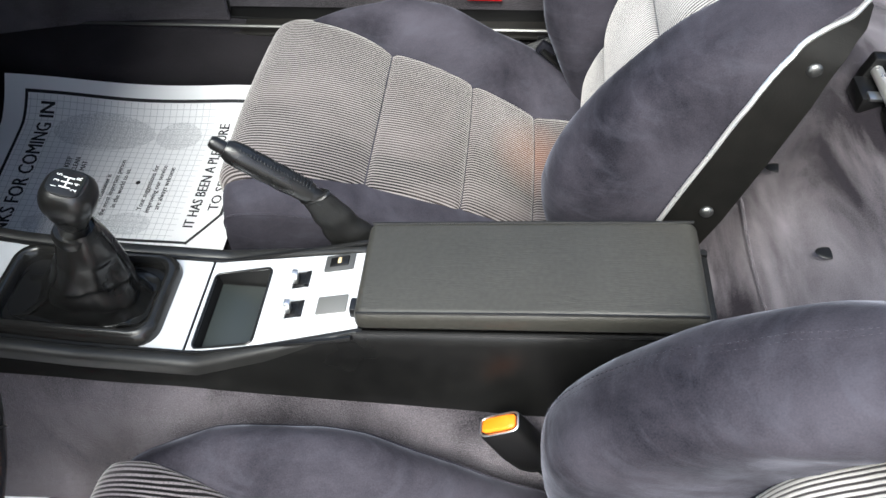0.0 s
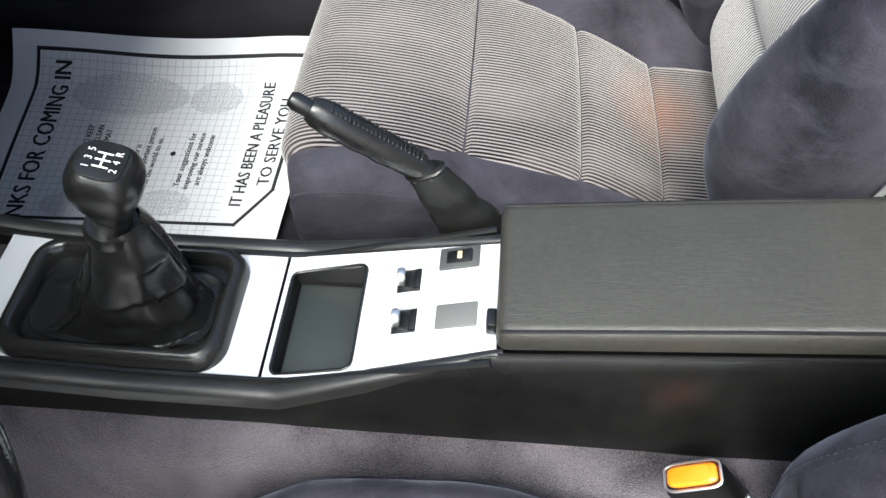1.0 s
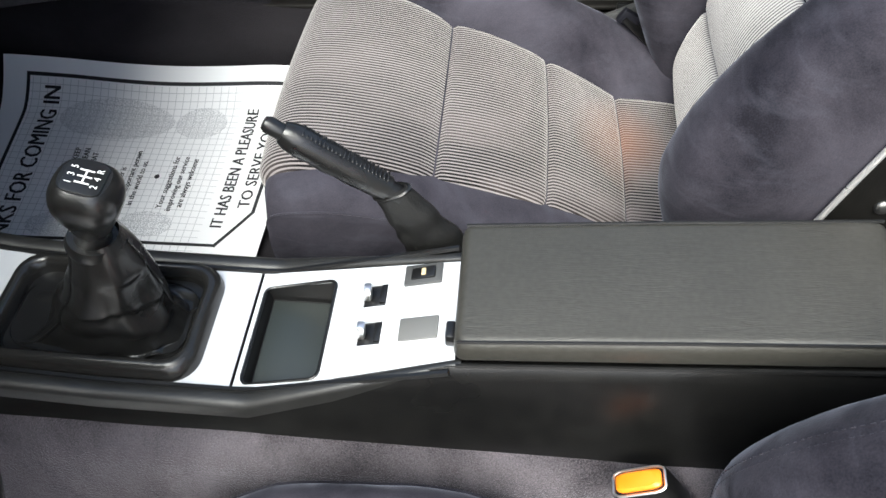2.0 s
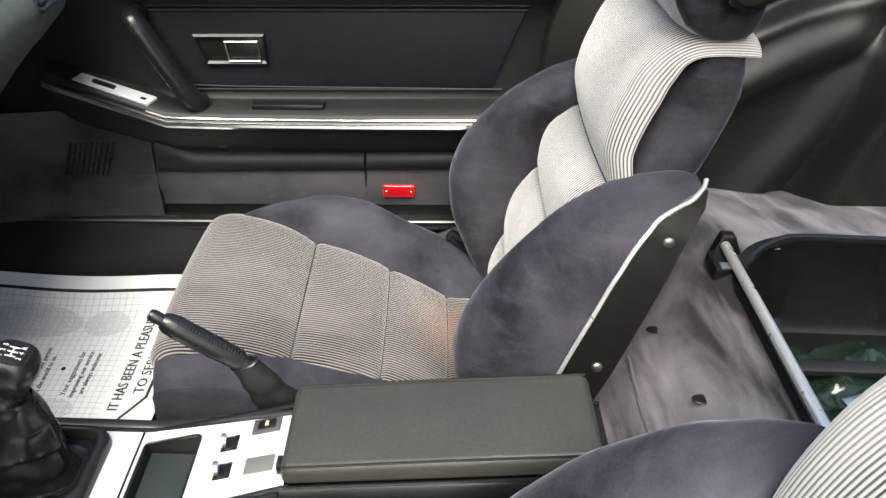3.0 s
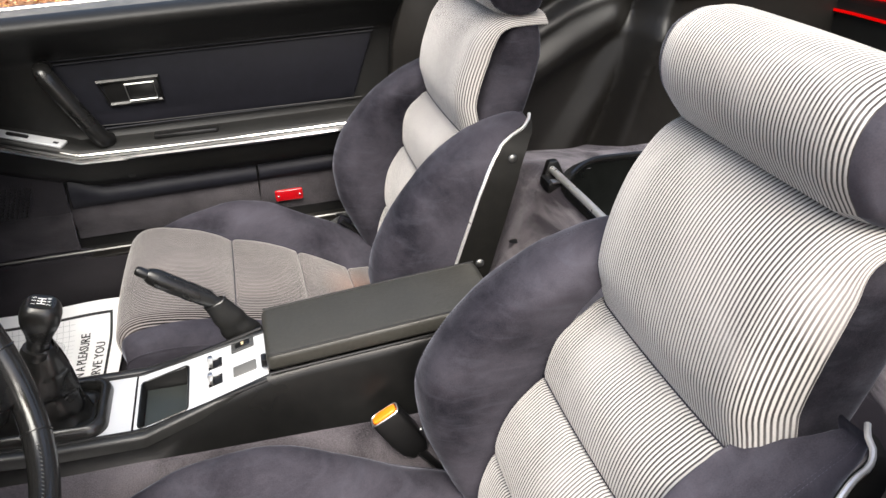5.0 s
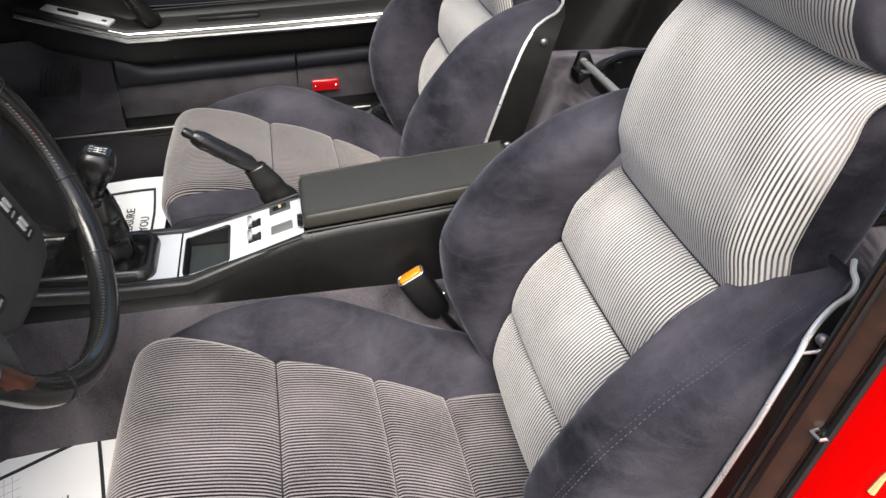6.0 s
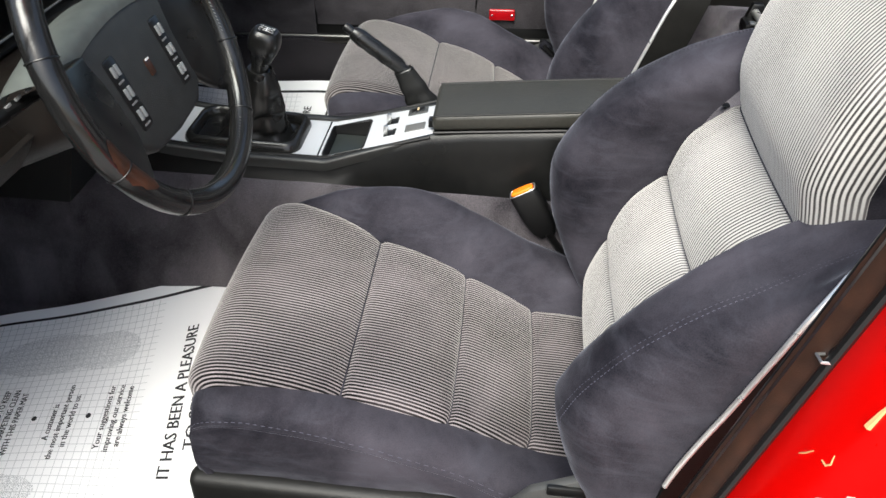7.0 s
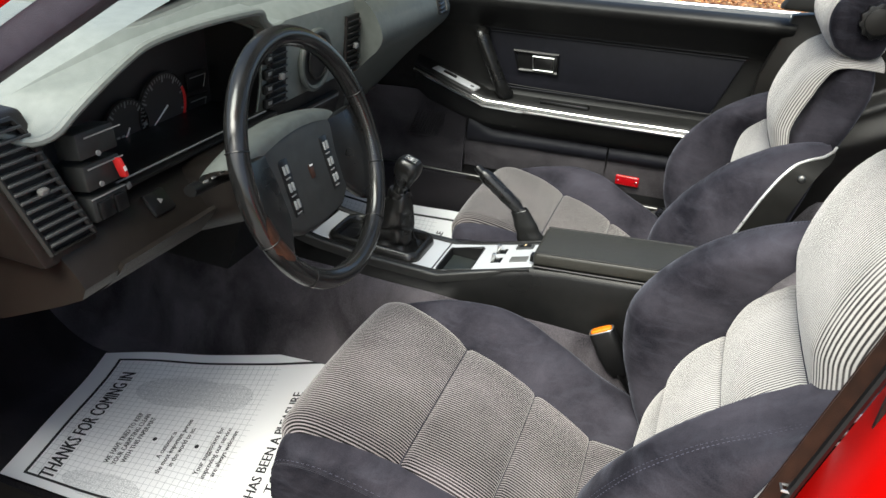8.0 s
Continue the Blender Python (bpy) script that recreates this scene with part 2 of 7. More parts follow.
VELOUR = make_velour()
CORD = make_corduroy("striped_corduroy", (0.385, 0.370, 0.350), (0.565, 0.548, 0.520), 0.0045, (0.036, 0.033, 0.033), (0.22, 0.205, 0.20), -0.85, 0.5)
# Cushion corduroys: soiled, and darkened further to put dimmer light into the colour.
CORD_SEAT = make_corduroy("soiled_dimmed_corduroy", (0.078, 0.068, 0.071), (0.345, 0.310, 0.316), 0.0047, (0.0035, 0.0030, 0.0034), (0.060, 0.050, 0.053), -0.18, 0.62)
CORD_WORN_DIM = make_corduroy("worn_dimmed_corduroy", (0.135, 0.120, 0.117), (0.275, 0.250, 0.244), 0.0048, (0.0045, 0.0039, 0.0043), (0.080, 0.066, 0.062), -0.35, 0.6, (0.018, 0.49))
VINYL = make_vinyl("black_vinyl", (0.005, 0.005, 0.0048), (0.010, 0.010, 0.0092), 0.50, 700.0)
VINYL.node_tree.nodes["Principled BSDF"].inputs["Specular IOR Level"].default_value = 0.38
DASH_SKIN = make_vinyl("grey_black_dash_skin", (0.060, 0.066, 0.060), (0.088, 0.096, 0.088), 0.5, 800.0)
LEDGE_SKIN = make_vinyl("worn_ledge_skin", (0.085, 0.083, 0.076), (0.15, 0.145, 0.132), 0.6, 800.0, 0.15)
BLUE_VINYL = make_vinyl("blue_black_vinyl", (0.0050, 0.0053, 0.0085), (0.0092, 0.0095, 0.0145), 0.58, 900.0)
BLUE_VINYL.node_tree.nodes["Principled BSDF"].inputs["Specular IOR Level"].default_value = 0.30
TRIM = make_vinyl("moulded_trim", (0.0085, 0.0078, 0.0068), (0.014, 0.0128, 0.0112), 0.42, 900.0, 0.15)
PLASTIC = material("black_plastic", (0.006, 0.006, 0.006), 0.33)
n_ = node(PLASTIC, "ShaderNodeTexNoise", Scale=40.0, Detail=3.0)
wire(PLASTIC, coords(PLASTIC), n_.inputs["Vector"])
rough_from(PLASTIC, n_.outputs["Fac"], 0.25, 0.45)
DARK_GREY = material("dark_grey_plastic", (0.05, 0.051, 0.05), 0.5)
PAD_SKIN = make_vinyl("dusty_wheel_pad_skin", (0.016, 0.0165, 0.0155), (0.030, 0.031, 0.029), 0.5, 700.0)
# Dust, plus the light on the brow's upturned face, put into the colour.
BROW_SKIN = make_vinyl("dusty_lit_pad_skin", (0.070, 0.078, 0.072), (0.11, 0.122, 0.112), 0.55, 700.0, 0.12)
# Raised grey puts the instrument glass's reflected haze into cluster and dials.
CLUSTER_FACE = material("hazed_cluster_face", (0.022, 0.020, 0.021), 0.3)
DIAL_FACE = material("dial_face", (0.034, 0.030, 0.028), 0.6)
BUTTON_GREY = material("button_grey", (0.24, 0.25, 0.25), 0.45)
GREY_PLASTIC = material("grey_plastic", (0.11, 0.11, 0.105), 0.5)
LID_SKIN = make_crease_vinyl()
# Hood and centre fascia: sky sheen is put into this paler colour.
DASH_TOP = make_vinyl("sky_sheen_dash_skin", (0.145, 0.160, 0.147), (0.195, 0.213, 0.195), 0.5, 800.0)
# Lower dash and column: shade is put into this near-black colour.
LOW_DASH = make_vinyl("shaded_brown_dash_skin", (0.0070, 0.0054, 0.0043), (0.0140, 0.0106, 0.0082), 0.42, 800.0)
CONSOLE_SKIN = make_vinyl("smooth_black_console_skin", (0.004, 0.004, 0.004), (0.008, 0.008, 0.0075), 0.30, 900.0, 0.15)
CONSOLE_SKIN.node_tree.nodes["Principled BSDF"].inputs["Specular IOR Level"].default_value = 0.16
CONSOLE_SKIN.node_tree.nodes["Principled BSDF"].inputs["Specular IOR Level"].default_value = 0.25
RAIL_SKIN = make_vinyl("satin_black_rail_skin", (0.012, 0.012, 0.0115), (0.022, 0.022, 0.021), 0.36, 800.0, 0.12)
POCKET_MAT = material("grey_green_rubber", (0.022, 0.026, 0.024), 0.34)
LEATHER = make_leather("black_leather", (0.004, 0.004, 0.004), (0.010, 0.010, 0.0095), 0.28)
WORN = make_leather("worn_brown_leather", (0.012, 0.006, 0.004), (0.060, 0.022, 0.010), 0.35)
PLATE = material("silver_grey_plate", (0.62, 0.63, 0.64), 0.38, 0.25)
n_ = node(PLATE, "ShaderNodeTexNoise", Scale=300.0, Detail=3.0)
wire(PLATE, coords(PLATE), n_.inputs["Vector"])
rough_from(PLATE, n_.outputs["Fac"], 0.3, 0.5)
GREEN_BAG = make_vinyl("dark_green_oilcloth", (0.006, 0.013, 0.008), (0.014, 0.028, 0.017), 0.14, 120.0)
GLOSS_TRIM = make_vinyl("glossy_moulded_trim", (0.009, 0.009, 0.0085), (0.015, 0.0145, 0.0135), 0.20, 900.0, 0.08)
BAR_STEEL = material("bright_bar_steel", (0.80, 0.79, 0.76), 0.3, 0.72)
n_ = node(BAR_STEEL, "ShaderNodeTexNoise", Scale=60.0, Detail=4.0)
wire(BAR_STEEL, coords(BAR_STEEL), n_.inputs["Vector"])
rough_from(BAR_STEEL, n_.outputs["Fac"], 0.20, 0.40)
WELL_PLASTIC = make_vinyl("well_plastic", (0.005, 0.0055, 0.005), (0.010, 0.011, 0.010), 0.28, 700.0, 0.1)
WELL_PLASTIC.node_tree.nodes["Principled BSDF"].inputs["Specular IOR Level"].default_value = 0.25
CHROME = make_metal("chrome", (0.82, 0.82, 0.8), 0.12)
STEEL = make_metal("dull_steel", (0.74, 0.74, 0.72), 0.33)
BOLT = make_metal("dull_bolt_steel", (0.22, 0.22, 0.21), 0.45)
BRACKET = make_vinyl("painted_bracket", (0.0045, 0.0045, 0.004), (0.009, 0.0085, 0.0075), 0.5, 500.0, 0.15)
BRACKET.node_tree.nodes["Principled BSDF"].inputs["Specular IOR Level"].default_value = 0.3
BRACKET.node_tree.nodes["Principled BSDF"].inputs["Specular IOR Level"].default_value = 0.14
# One carpet in three tones: footwells carry shade, the rear carries sunlight.
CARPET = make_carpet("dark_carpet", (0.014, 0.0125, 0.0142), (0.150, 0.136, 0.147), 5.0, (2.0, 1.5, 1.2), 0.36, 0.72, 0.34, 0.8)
SHADE_CARPET = make_carpet("shaded_footwell_carpet", (0.0035, 0.0031, 0.0038), (0.036, 0.033, 0.036), 5.0, (0.8, 1.6, 1.6), 0.32, 0.78, 0.20, 0.5)
PAD_CARPET = make_carpet("dark_door_carpet", (0.020, 0.0185, 0.021), (0.10, 0.092, 0.098), 5.0)
LIT_CARPET = make_carpet("brushed_lit_carpet", (0.024, 0.021, 0.025), (0.30, 0.275, 0.292), 5.0, (3.6, 0.7, 1.2), 0.42, 0.70, 0.08, 0.4)
PAPER_DRIVER = make_paper("printed_paper", ((0.43, 0.73, 0.19, 0.11), (0.62, 0.72, 0.12, 0.095), (0.38, 0.10, 0.16, 0.07)))
PAPER_PASSENGER = make_paper("printed_paper_with_two_marks", ((0.40, 0.77, 0.19, 0.105), (0.68, 0.77, 0.085, 0.08), (0.40, 0.22, 0.16, 0.07), (0.62, 0.24, 0.085, 0.06)))
INK = material("black_ink", (0.028, 0.028, 0.03), 0.7, spec=0.2)
WHITE_MARK = material("white_marking", (0.75, 0.75, 0.73), 0.6)
GREY_MARK = material("grey_marking", (0.20, 0.20, 0.195), 0.6)
THREAD = material("lilac_thread", (0.055, 0.055, 0.08), 0.8)
# Black trim; the red paint's reflection is put into its brown colour.
TINTED_TRIM = make_vinyl("red_tinted_black_trim", (0.016, 0.008, 0.005), (0.050, 0.021, 0.012), 0.40, 600.0, 0.15)
WHEEL_LEATHER = make_leather("polished_black_leather", (0.008, 0.008, 0.008), (0.015, 0.015, 0.0145), 0.16)
RED_PAINT = material("red_body_paint", (0.80, 0.0006, 0.0006), 0.34, coat=0.08, spec=0.25)
n_ = node(RED_PAINT, "ShaderNodeTexNoise", Scale=25.0, Detail=3.0)
wire(RED_PAINT, coords(RED_PAINT), n_.inputs["Vector"])
rough_from(RED_PAINT, n_.outputs["Fac"], 0.24, 0.4)
RED_LENS = material("red_reflector", (0.42, 0.004, 0.008), 0.18, coat=1.0)
v_ = node(RED_LENS, "ShaderNodeTexVoronoi", Scale=420.0)
wire(RED_LENS, coords(RED_LENS), v_.inputs["Vector"])
relief(RED_LENS, v_.outputs["Distance"], 0.5, 0.001)
SCRATCH = material("bare_primer", (0.75, 0.42, 0.18), 0.7)
PALE_MARK = material("pale_mark_tone", (0.75, 0.72, 0.66), 0.6)
ORANGE = material("orange_plastic", (0.88, 0.21, 0.006), 0.4)
RED_MARK = material("red_marking", (0.6, 0.02, 0.02), 0.5)
AMBER = material("amber_lens", (0.50, 0.40, 0.24), 0.3)
GLASS = bpy.data.materials.new("windscreen_glass")
GLASS.use_nodes = True
_n = GLASS.node_tree.nodes
_t, _g, _m, _f = (_n.new(k) for k in ("ShaderNodeBsdfTransparent", "ShaderNodeBsdfGlossy", "ShaderNodeMixShader", "ShaderNodeFresnel"))
_t.inputs["Color"].default_value = (0.93, 0.96, 0.94, 1)
_g.inputs["Roughness"].default_value = 0.03
_f.inputs["IOR"].default_value = 1.45
wire(GLASS, _f.outputs["Fac"], _m.inputs["Fac"])
wire(GLASS, _t.outputs["BSDF"], _m.inputs[1])
wire(GLASS, _g.outputs["BSDF"], _m.inputs[2])
wire(GLASS, _m.outputs["Shader"], _n["Material Output"].inputs["Surface"])
MIRROR = material("mirror_glass", (0.9, 0.9, 0.9), 0.02, 1.0)
LEAF = make_leaf()
CONCRETE = material("grey_concrete", (0.3, 0.3, 0.29), 0.85)
mottle(CONCRETE, (0.24, 0.235, 0.225), (0.36, 0.355, 0.34), 2.0, 60.0, 7.0, 0.4)
PAVING = material("worn_grey_paving", (0.13, 0.13, 0.125), 0.85)
mottle(PAVING, (0.10, 0.10, 0.095), (0.17, 0.168, 0.16), 2.0, 40.0, 7.0, 0.4)
SOIL = material("leaf_litter_soil", (0.1, 0.05, 0.03), 0.95)
mottle(SOIL, (0.07, 0.03, 0.015), (0.34, 0.17, 0.07), 9.0, 40.0, 8.0, 0.6)
GRASS = material("mown_grass", (0.05, 0.12, 0.02), 0.9)
mottle(GRASS, (0.05, 0.14, 0.015), (0.10, 0.25, 0.03), 3.0, 60.0, 6.0, 0.5)
SIDING = material("blue_grey_siding", (0.09, 0.17, 0.22), 0.7)
mottle(SIDING, (0.07, 0.13, 0.18), (0.11, 0.2, 0.26), 2.0, 30.0)
PALE_TRIM = material("pale_trim_paint", (0.7, 0.72, 0.72), 0.6)
DARK_GLASS = material("dark_window_glass", (0.02, 0.03, 0.03), 0.05)
HEADLINER = material("grey_headliner", (0.2, 0.19, 0.19), 0.95)
mottle(HEADLINER, (0.16, 0.155, 0.16), (0.24, 0.23, 0.24), 5.0, 400.0)
PILLAR = make_vinyl("purple_grey_pillar_vinyl", (0.022, 0.018, 0.028), (0.036, 0.031, 0.045), 0.55, 700.0)


# ---------------------------------------------------------------- mesh helpers
def finish(name, bm, mat, sharp=38.0):
    me = bpy.data.meshes.new(name)
    bmesh.ops.recalc_face_normals(bm, faces=bm.faces)
    bm.to_mesh(me)
    bm.free()
    me.materials.append(mat)
    me.polygons.foreach_set("use_smooth", [True] * len(me.polygons))
    me.set_sharp_from_angle(angle=radians(sharp))
    return me


PLACE = Matrix.Identity(4)      # the frame that parts are being drawn in


def in_frame(m, build, *given):
    """Runs a build function with its numbers taken in the frame m."""
    global PLACE
    PLACE = m
    build(*given)
    PLACE = Matrix.Identity(4)


def thing(name, place, label, category, group="", kind=""):
    e = new(name)
    e.empty_display_size = 0.05
    e.matrix_basis = Matrix.Translation(PLACE @ Vector(place))
    return tagged(e, label, category, group, kind)


def part(name, bm, mat, parent, label="", sharp=38.0):
    """One mesh object under a thing or under a part, drawn in the frame PLACE."""
    bmesh.ops.transform(bm, matrix=PLACE, verts=bm.verts)
    ob = new(name, finish(name, bm, mat, sharp))
    ob.parent = parent
    if parent.parent is None:
        ob.matrix_parent_inverse = parent.matrix_basis.inverted()
    return tagged(ob, label)


def solid(name, bm, mat, label, category="", kind="", sharp=38.0):
    """A top-level mesh."""
    bmesh.ops.transform(bm, matrix=PLACE, verts=bm.verts)
    return tagged(new(name, finish(name, bm, mat, sharp)), label, category, "", kind)


def box(size, place=(0, 0, 0), bevel=0.0, turn=(0, 0, 0), segments=2, bm=None):
    own = bmesh.new()
    bmesh.ops.create_cube(own, size=1)
    bmesh.ops.scale(own, vec=size, verts=own.verts)
    if bevel:
        bmesh.ops.bevel(own, geom=own.edges[:], offset=bevel, segments=segments, profile=0.5, affect="EDGES")
    bmesh.ops.transform(own, matrix=pose(*place, *turn), verts=own.verts)
    return join(bm, own)


def join(bm, own):
    if bm is None:
        return own
    me = bpy.data.meshes.new("tmp")
    own.to_mesh(me)
    own.free()
    bm.from_mesh(me)
    bpy.data.meshes.remove(me)
    return bm


def disc(radius, depth, place, turn=(0, 0, 0), bevel=0.0, segments=28, top=None, bm=None):
    """A cylinder or cone along its own z."""
    own = bmesh.new()
    bmesh.ops.create_cone(own, cap_ends=True, segments=segments, radius1=radius, radius2=radius if top is None else top, depth=depth)
    if bevel:
        rim = [e for e in own.edges if len(e.link_faces) == 2 and any(len(f.verts) > 4 for f in e.link_faces)]
        bmesh.ops.bevel(own, geom=rim, offset=bevel, segments=2, profile=0.5, affect="EDGES")
    bmesh.ops.transform(own, matrix=pose(*place, *turn), verts=own.verts)
    return join(bm, own)


def ball(radius, place, scale=(1, 1, 1), bm=None, seg=16):
    own = bmesh.new()
    bmesh.ops.create_uvsphere(own, u_segments=seg, v_segments=max(6, seg // 2), radius=radius)
    bmesh.ops.scale(own, vec=scale, verts=own.verts)
    bmesh.ops.translate(own, vec=place, verts=own.verts)
    return join(bm, own)


def sheet(f, nu, nv, uv=None, closed=False, bm=None):
    """A grid of f(a, b), a and b from 0 to 1; uv(a, b) gives its map."""
    own = bm if bm is not None else bmesh.new()
    rows = [[own.verts.new(f(i / nu, j / nv)) for j in range(nv + 1)] for i in range(nu + (0 if closed else 1))]
    layer = own.loops.layers.uv.verify() if uv else None
    for i in range(nu):
        for j in range(nv):
            k = (i + 1) % len(rows)
            face = own.faces.new((rows[i][j], rows[k][j], rows[k][j + 1], rows[i][j + 1]))
            if uv:
                for loop, (p, q) in zip(face.loops, ((i, j), (i + 1, j), (i + 1, j + 1), (i, j + 1))):
                    loop[layer].uv = uv(p / nu, q / nv)
    return own


def thicken(bm, depth):
    bmesh.ops.recalc_face_normals(bm, faces=bm.faces)
    bmesh.ops.solidify(bm, geom=bm.faces[:], thickness=depth)
    return bm


def spline(pts, n):
    """n + 1 places on a smooth curve through pts."""
    pts = [Vector(p) for p in pts]
    out = []
    for k in range(n + 1):
        s = k / n * (len(pts) - 1)
        i = min(int(s), len(pts) - 2)
        t = s - i
        p0 = pts[i - 1] if i else pts[0] * 2 - pts[1]
        p3 = pts[i + 2] if i + 2 < len(pts) else pts[-1] * 2 - pts[-2]
        p1, p2 = pts[i], pts[i + 1]
        out.append(0.5 * (2 * p1 + (p2 - p0) * t + (2 * p0 - 5 * p1 + 4 * p2 - p3) * t * t + (3 * p1 - p0 - 3 * p2 + p3) * t ** 3))
    return out


def at_curve(pts, s):
    """The place at s, 0 to 1, on a smooth curve through pts."""
    pts = [Vector(p) for p in pts]
    s = max(0.0, min(1.0, s)) * (len(pts) - 1)
    i = min(int(s), len(pts) - 2)
    t = s - i
    p0 = pts[i - 1] if i else pts[0] * 2 - pts[1]
    p3 = pts[i + 2] if i + 2 < len(pts) else pts[-1] * 2 - pts[-2]
    p1, p2 = pts[i], pts[i + 1]
    return 0.5 * (2 * p1 + (p2 - p0) * t + (2 * p0 - 5 * p1 + 4 * p2 - p3) * t * t + (3 * p1 - p0 - 3 * p2 + p3) * t ** 3)


def tube(path, radius, seg=10, closed=False, bm=None, flat=1.0):
    """A round bar along path; radius is one number or one for each place."""
    own = bmesh.new()
    path = [Vector(p) for p in path]
    n = len(path)
    radii = radius if isinstance(radius, (list, tuple)) else [radius] * n
    rings, side = [], None
    for i, p in enumerate(path):
        before = path[i - 1] if i or closed else path[0]
        after = path[(i + 1) % n] if i + 1 < n or closed else path[-1]
        d = (after - before).normalized()
        if side is None:
            side = d.orthogonal().normalized() if abs(d.z) > 0.9 else d.cross(Vector((0, 0, 1))).normalized()
        side = (side - d * side.dot(d)).normalized()
        up = side.cross(d)
        rings.append([own.verts.new(p + (side * math.cos(t) + up * math.sin(t) * flat) * radii[i]) for t in (2 * math.pi * k / seg for k in range(seg))])
    for i in range(n if closed else n - 1):
        r, q = rings[i], rings[(i + 1) % n]
        shift = 0
        if closed and i == n - 1:
            shift = min(range(seg), key=lambda s: sum((r[k].co - q[(k + s) % seg].co).length for k in range(seg)))
        for k in range(seg):
            own.faces.new((r[k], r[(k + 1) % seg], q[(k + 1 + shift) % seg], q[(k + shift) % seg]))
    if not closed:
        own.faces.new(rings[0][::-1])
        own.faces.new(rings[-1])
    return join(bm, own)


def loft(rings, cap=True, bm=None):
    own = bmesh.new()
    vs = [[own.verts.new(p) for p in r] for r in rings]
    m = len(rings[0])
    for a, b in zip(vs, vs[1:]):
        for k in range(m):
            own.faces.new((a[k], a[(k + 1) % m], b[(k + 1) % m], b[k]))
    if cap:
        own.faces.new(vs[0][::-1])
        own.faces.new(vs[-1])
    return join(bm, own)


def prism(outline, lift, bevel=0.0, segments=2, bm=None):
    """An outline of places, pushed along the vector lift, with rounded edges."""
    own = bmesh.new()
    low = [own.verts.new(p) for p in outline]
    f = own.faces.new(low)
    out = bmesh.ops.extrude_face_region(own, geom=[f])
    bmesh.ops.translate(own, vec=lift, verts=[v for v in out["geom"] if isinstance(v, bmesh.types.BMVert)])
    bmesh.ops.recalc_face_normals(own, faces=own.faces)
    if bevel:
        bmesh.ops.bevel(own, geom=own.edges[:], offset=bevel, segments=segments, profile=0.5, affect="EDGES")
    return join(bm, own)


def round_rect(w, h, r, n=5):
    """Places (x, y) round a rectangle with round corners."""
    out = []
    for cx, cy, a in ((w / 2 - r, h / 2 - r, 0), (-w / 2 + r, h / 2 - r, 90), (-w / 2 + r, -h / 2 + r, 180), (w / 2 - r, -h / 2 + r, 270)):
        out += [(cx + r * math.cos(radians(a + 90 * k / n)), cy + r * math.sin(radians(a + 90 * k / n))) for k in range(n + 1)]
    return out


def at_table(rows, x):
    """The value at x between the rows of a table."""
    for (x0, y0), (x1, y1) in zip(rows, rows[1:]):
        if x <= x1:
            return y0 + (y1 - y0) * max(0.0, (x - x0) / (x1 - x0))
    return rows[-1][1]


def smooth01(t):
    t = max(0.0, min(1.0, t))
    return t * t * (3 - 2 * t)


def lettering(name, text, size, mat, parent, place, label="", width=None, bold=0.0):
    """Text as a mesh; place(x, y) gives the world place of a point of the flat text."""
    cu = bpy.data.curves.new(name, "FONT")
    cu.body = text
    cu.size = size
    cu.align_x, cu.align_y = "CENTER", "CENTER"
    cu.resolution_u = 2
    tmp = new(name + "_tmp", cu)
    me = bpy.data.meshes.new_from_object(tmp.evaluated_get(bpy.context.evaluated_depsgraph_get()))
    bpy.data.objects.remove(tmp)
    bpy.data.curves.remove(cu)
    xs = [v.co.x for v in me.vertices]
    k = width / (max(xs) - min(xs)) if width else 1.0
    bm = bmesh.new()
    for step in ((-1, 0, 1) if bold else (0,)):
        own = bmesh.new()
        own.from_mesh(me)
        for v in own.verts:
            v.co = Vector(place(v.co.x * k + step * bold, v.co.y)) + Vector((0, 0, 0.00008 * (step + 1)))
        join(bm, own)
    bm.to_mesh(me)
    bm.free()
    me.materials.clear()
    me.materials.append(mat)
    me.name = name
    ob = new(name, me)
    ob.parent = parent
    if parent.parent is None:
        ob.matrix_parent_inverse = parent.matrix_basis.inverted()
    return tagged(ob, label)


# ---------------------------------------------------------------- ground and surroundings
GROUND = -0.36


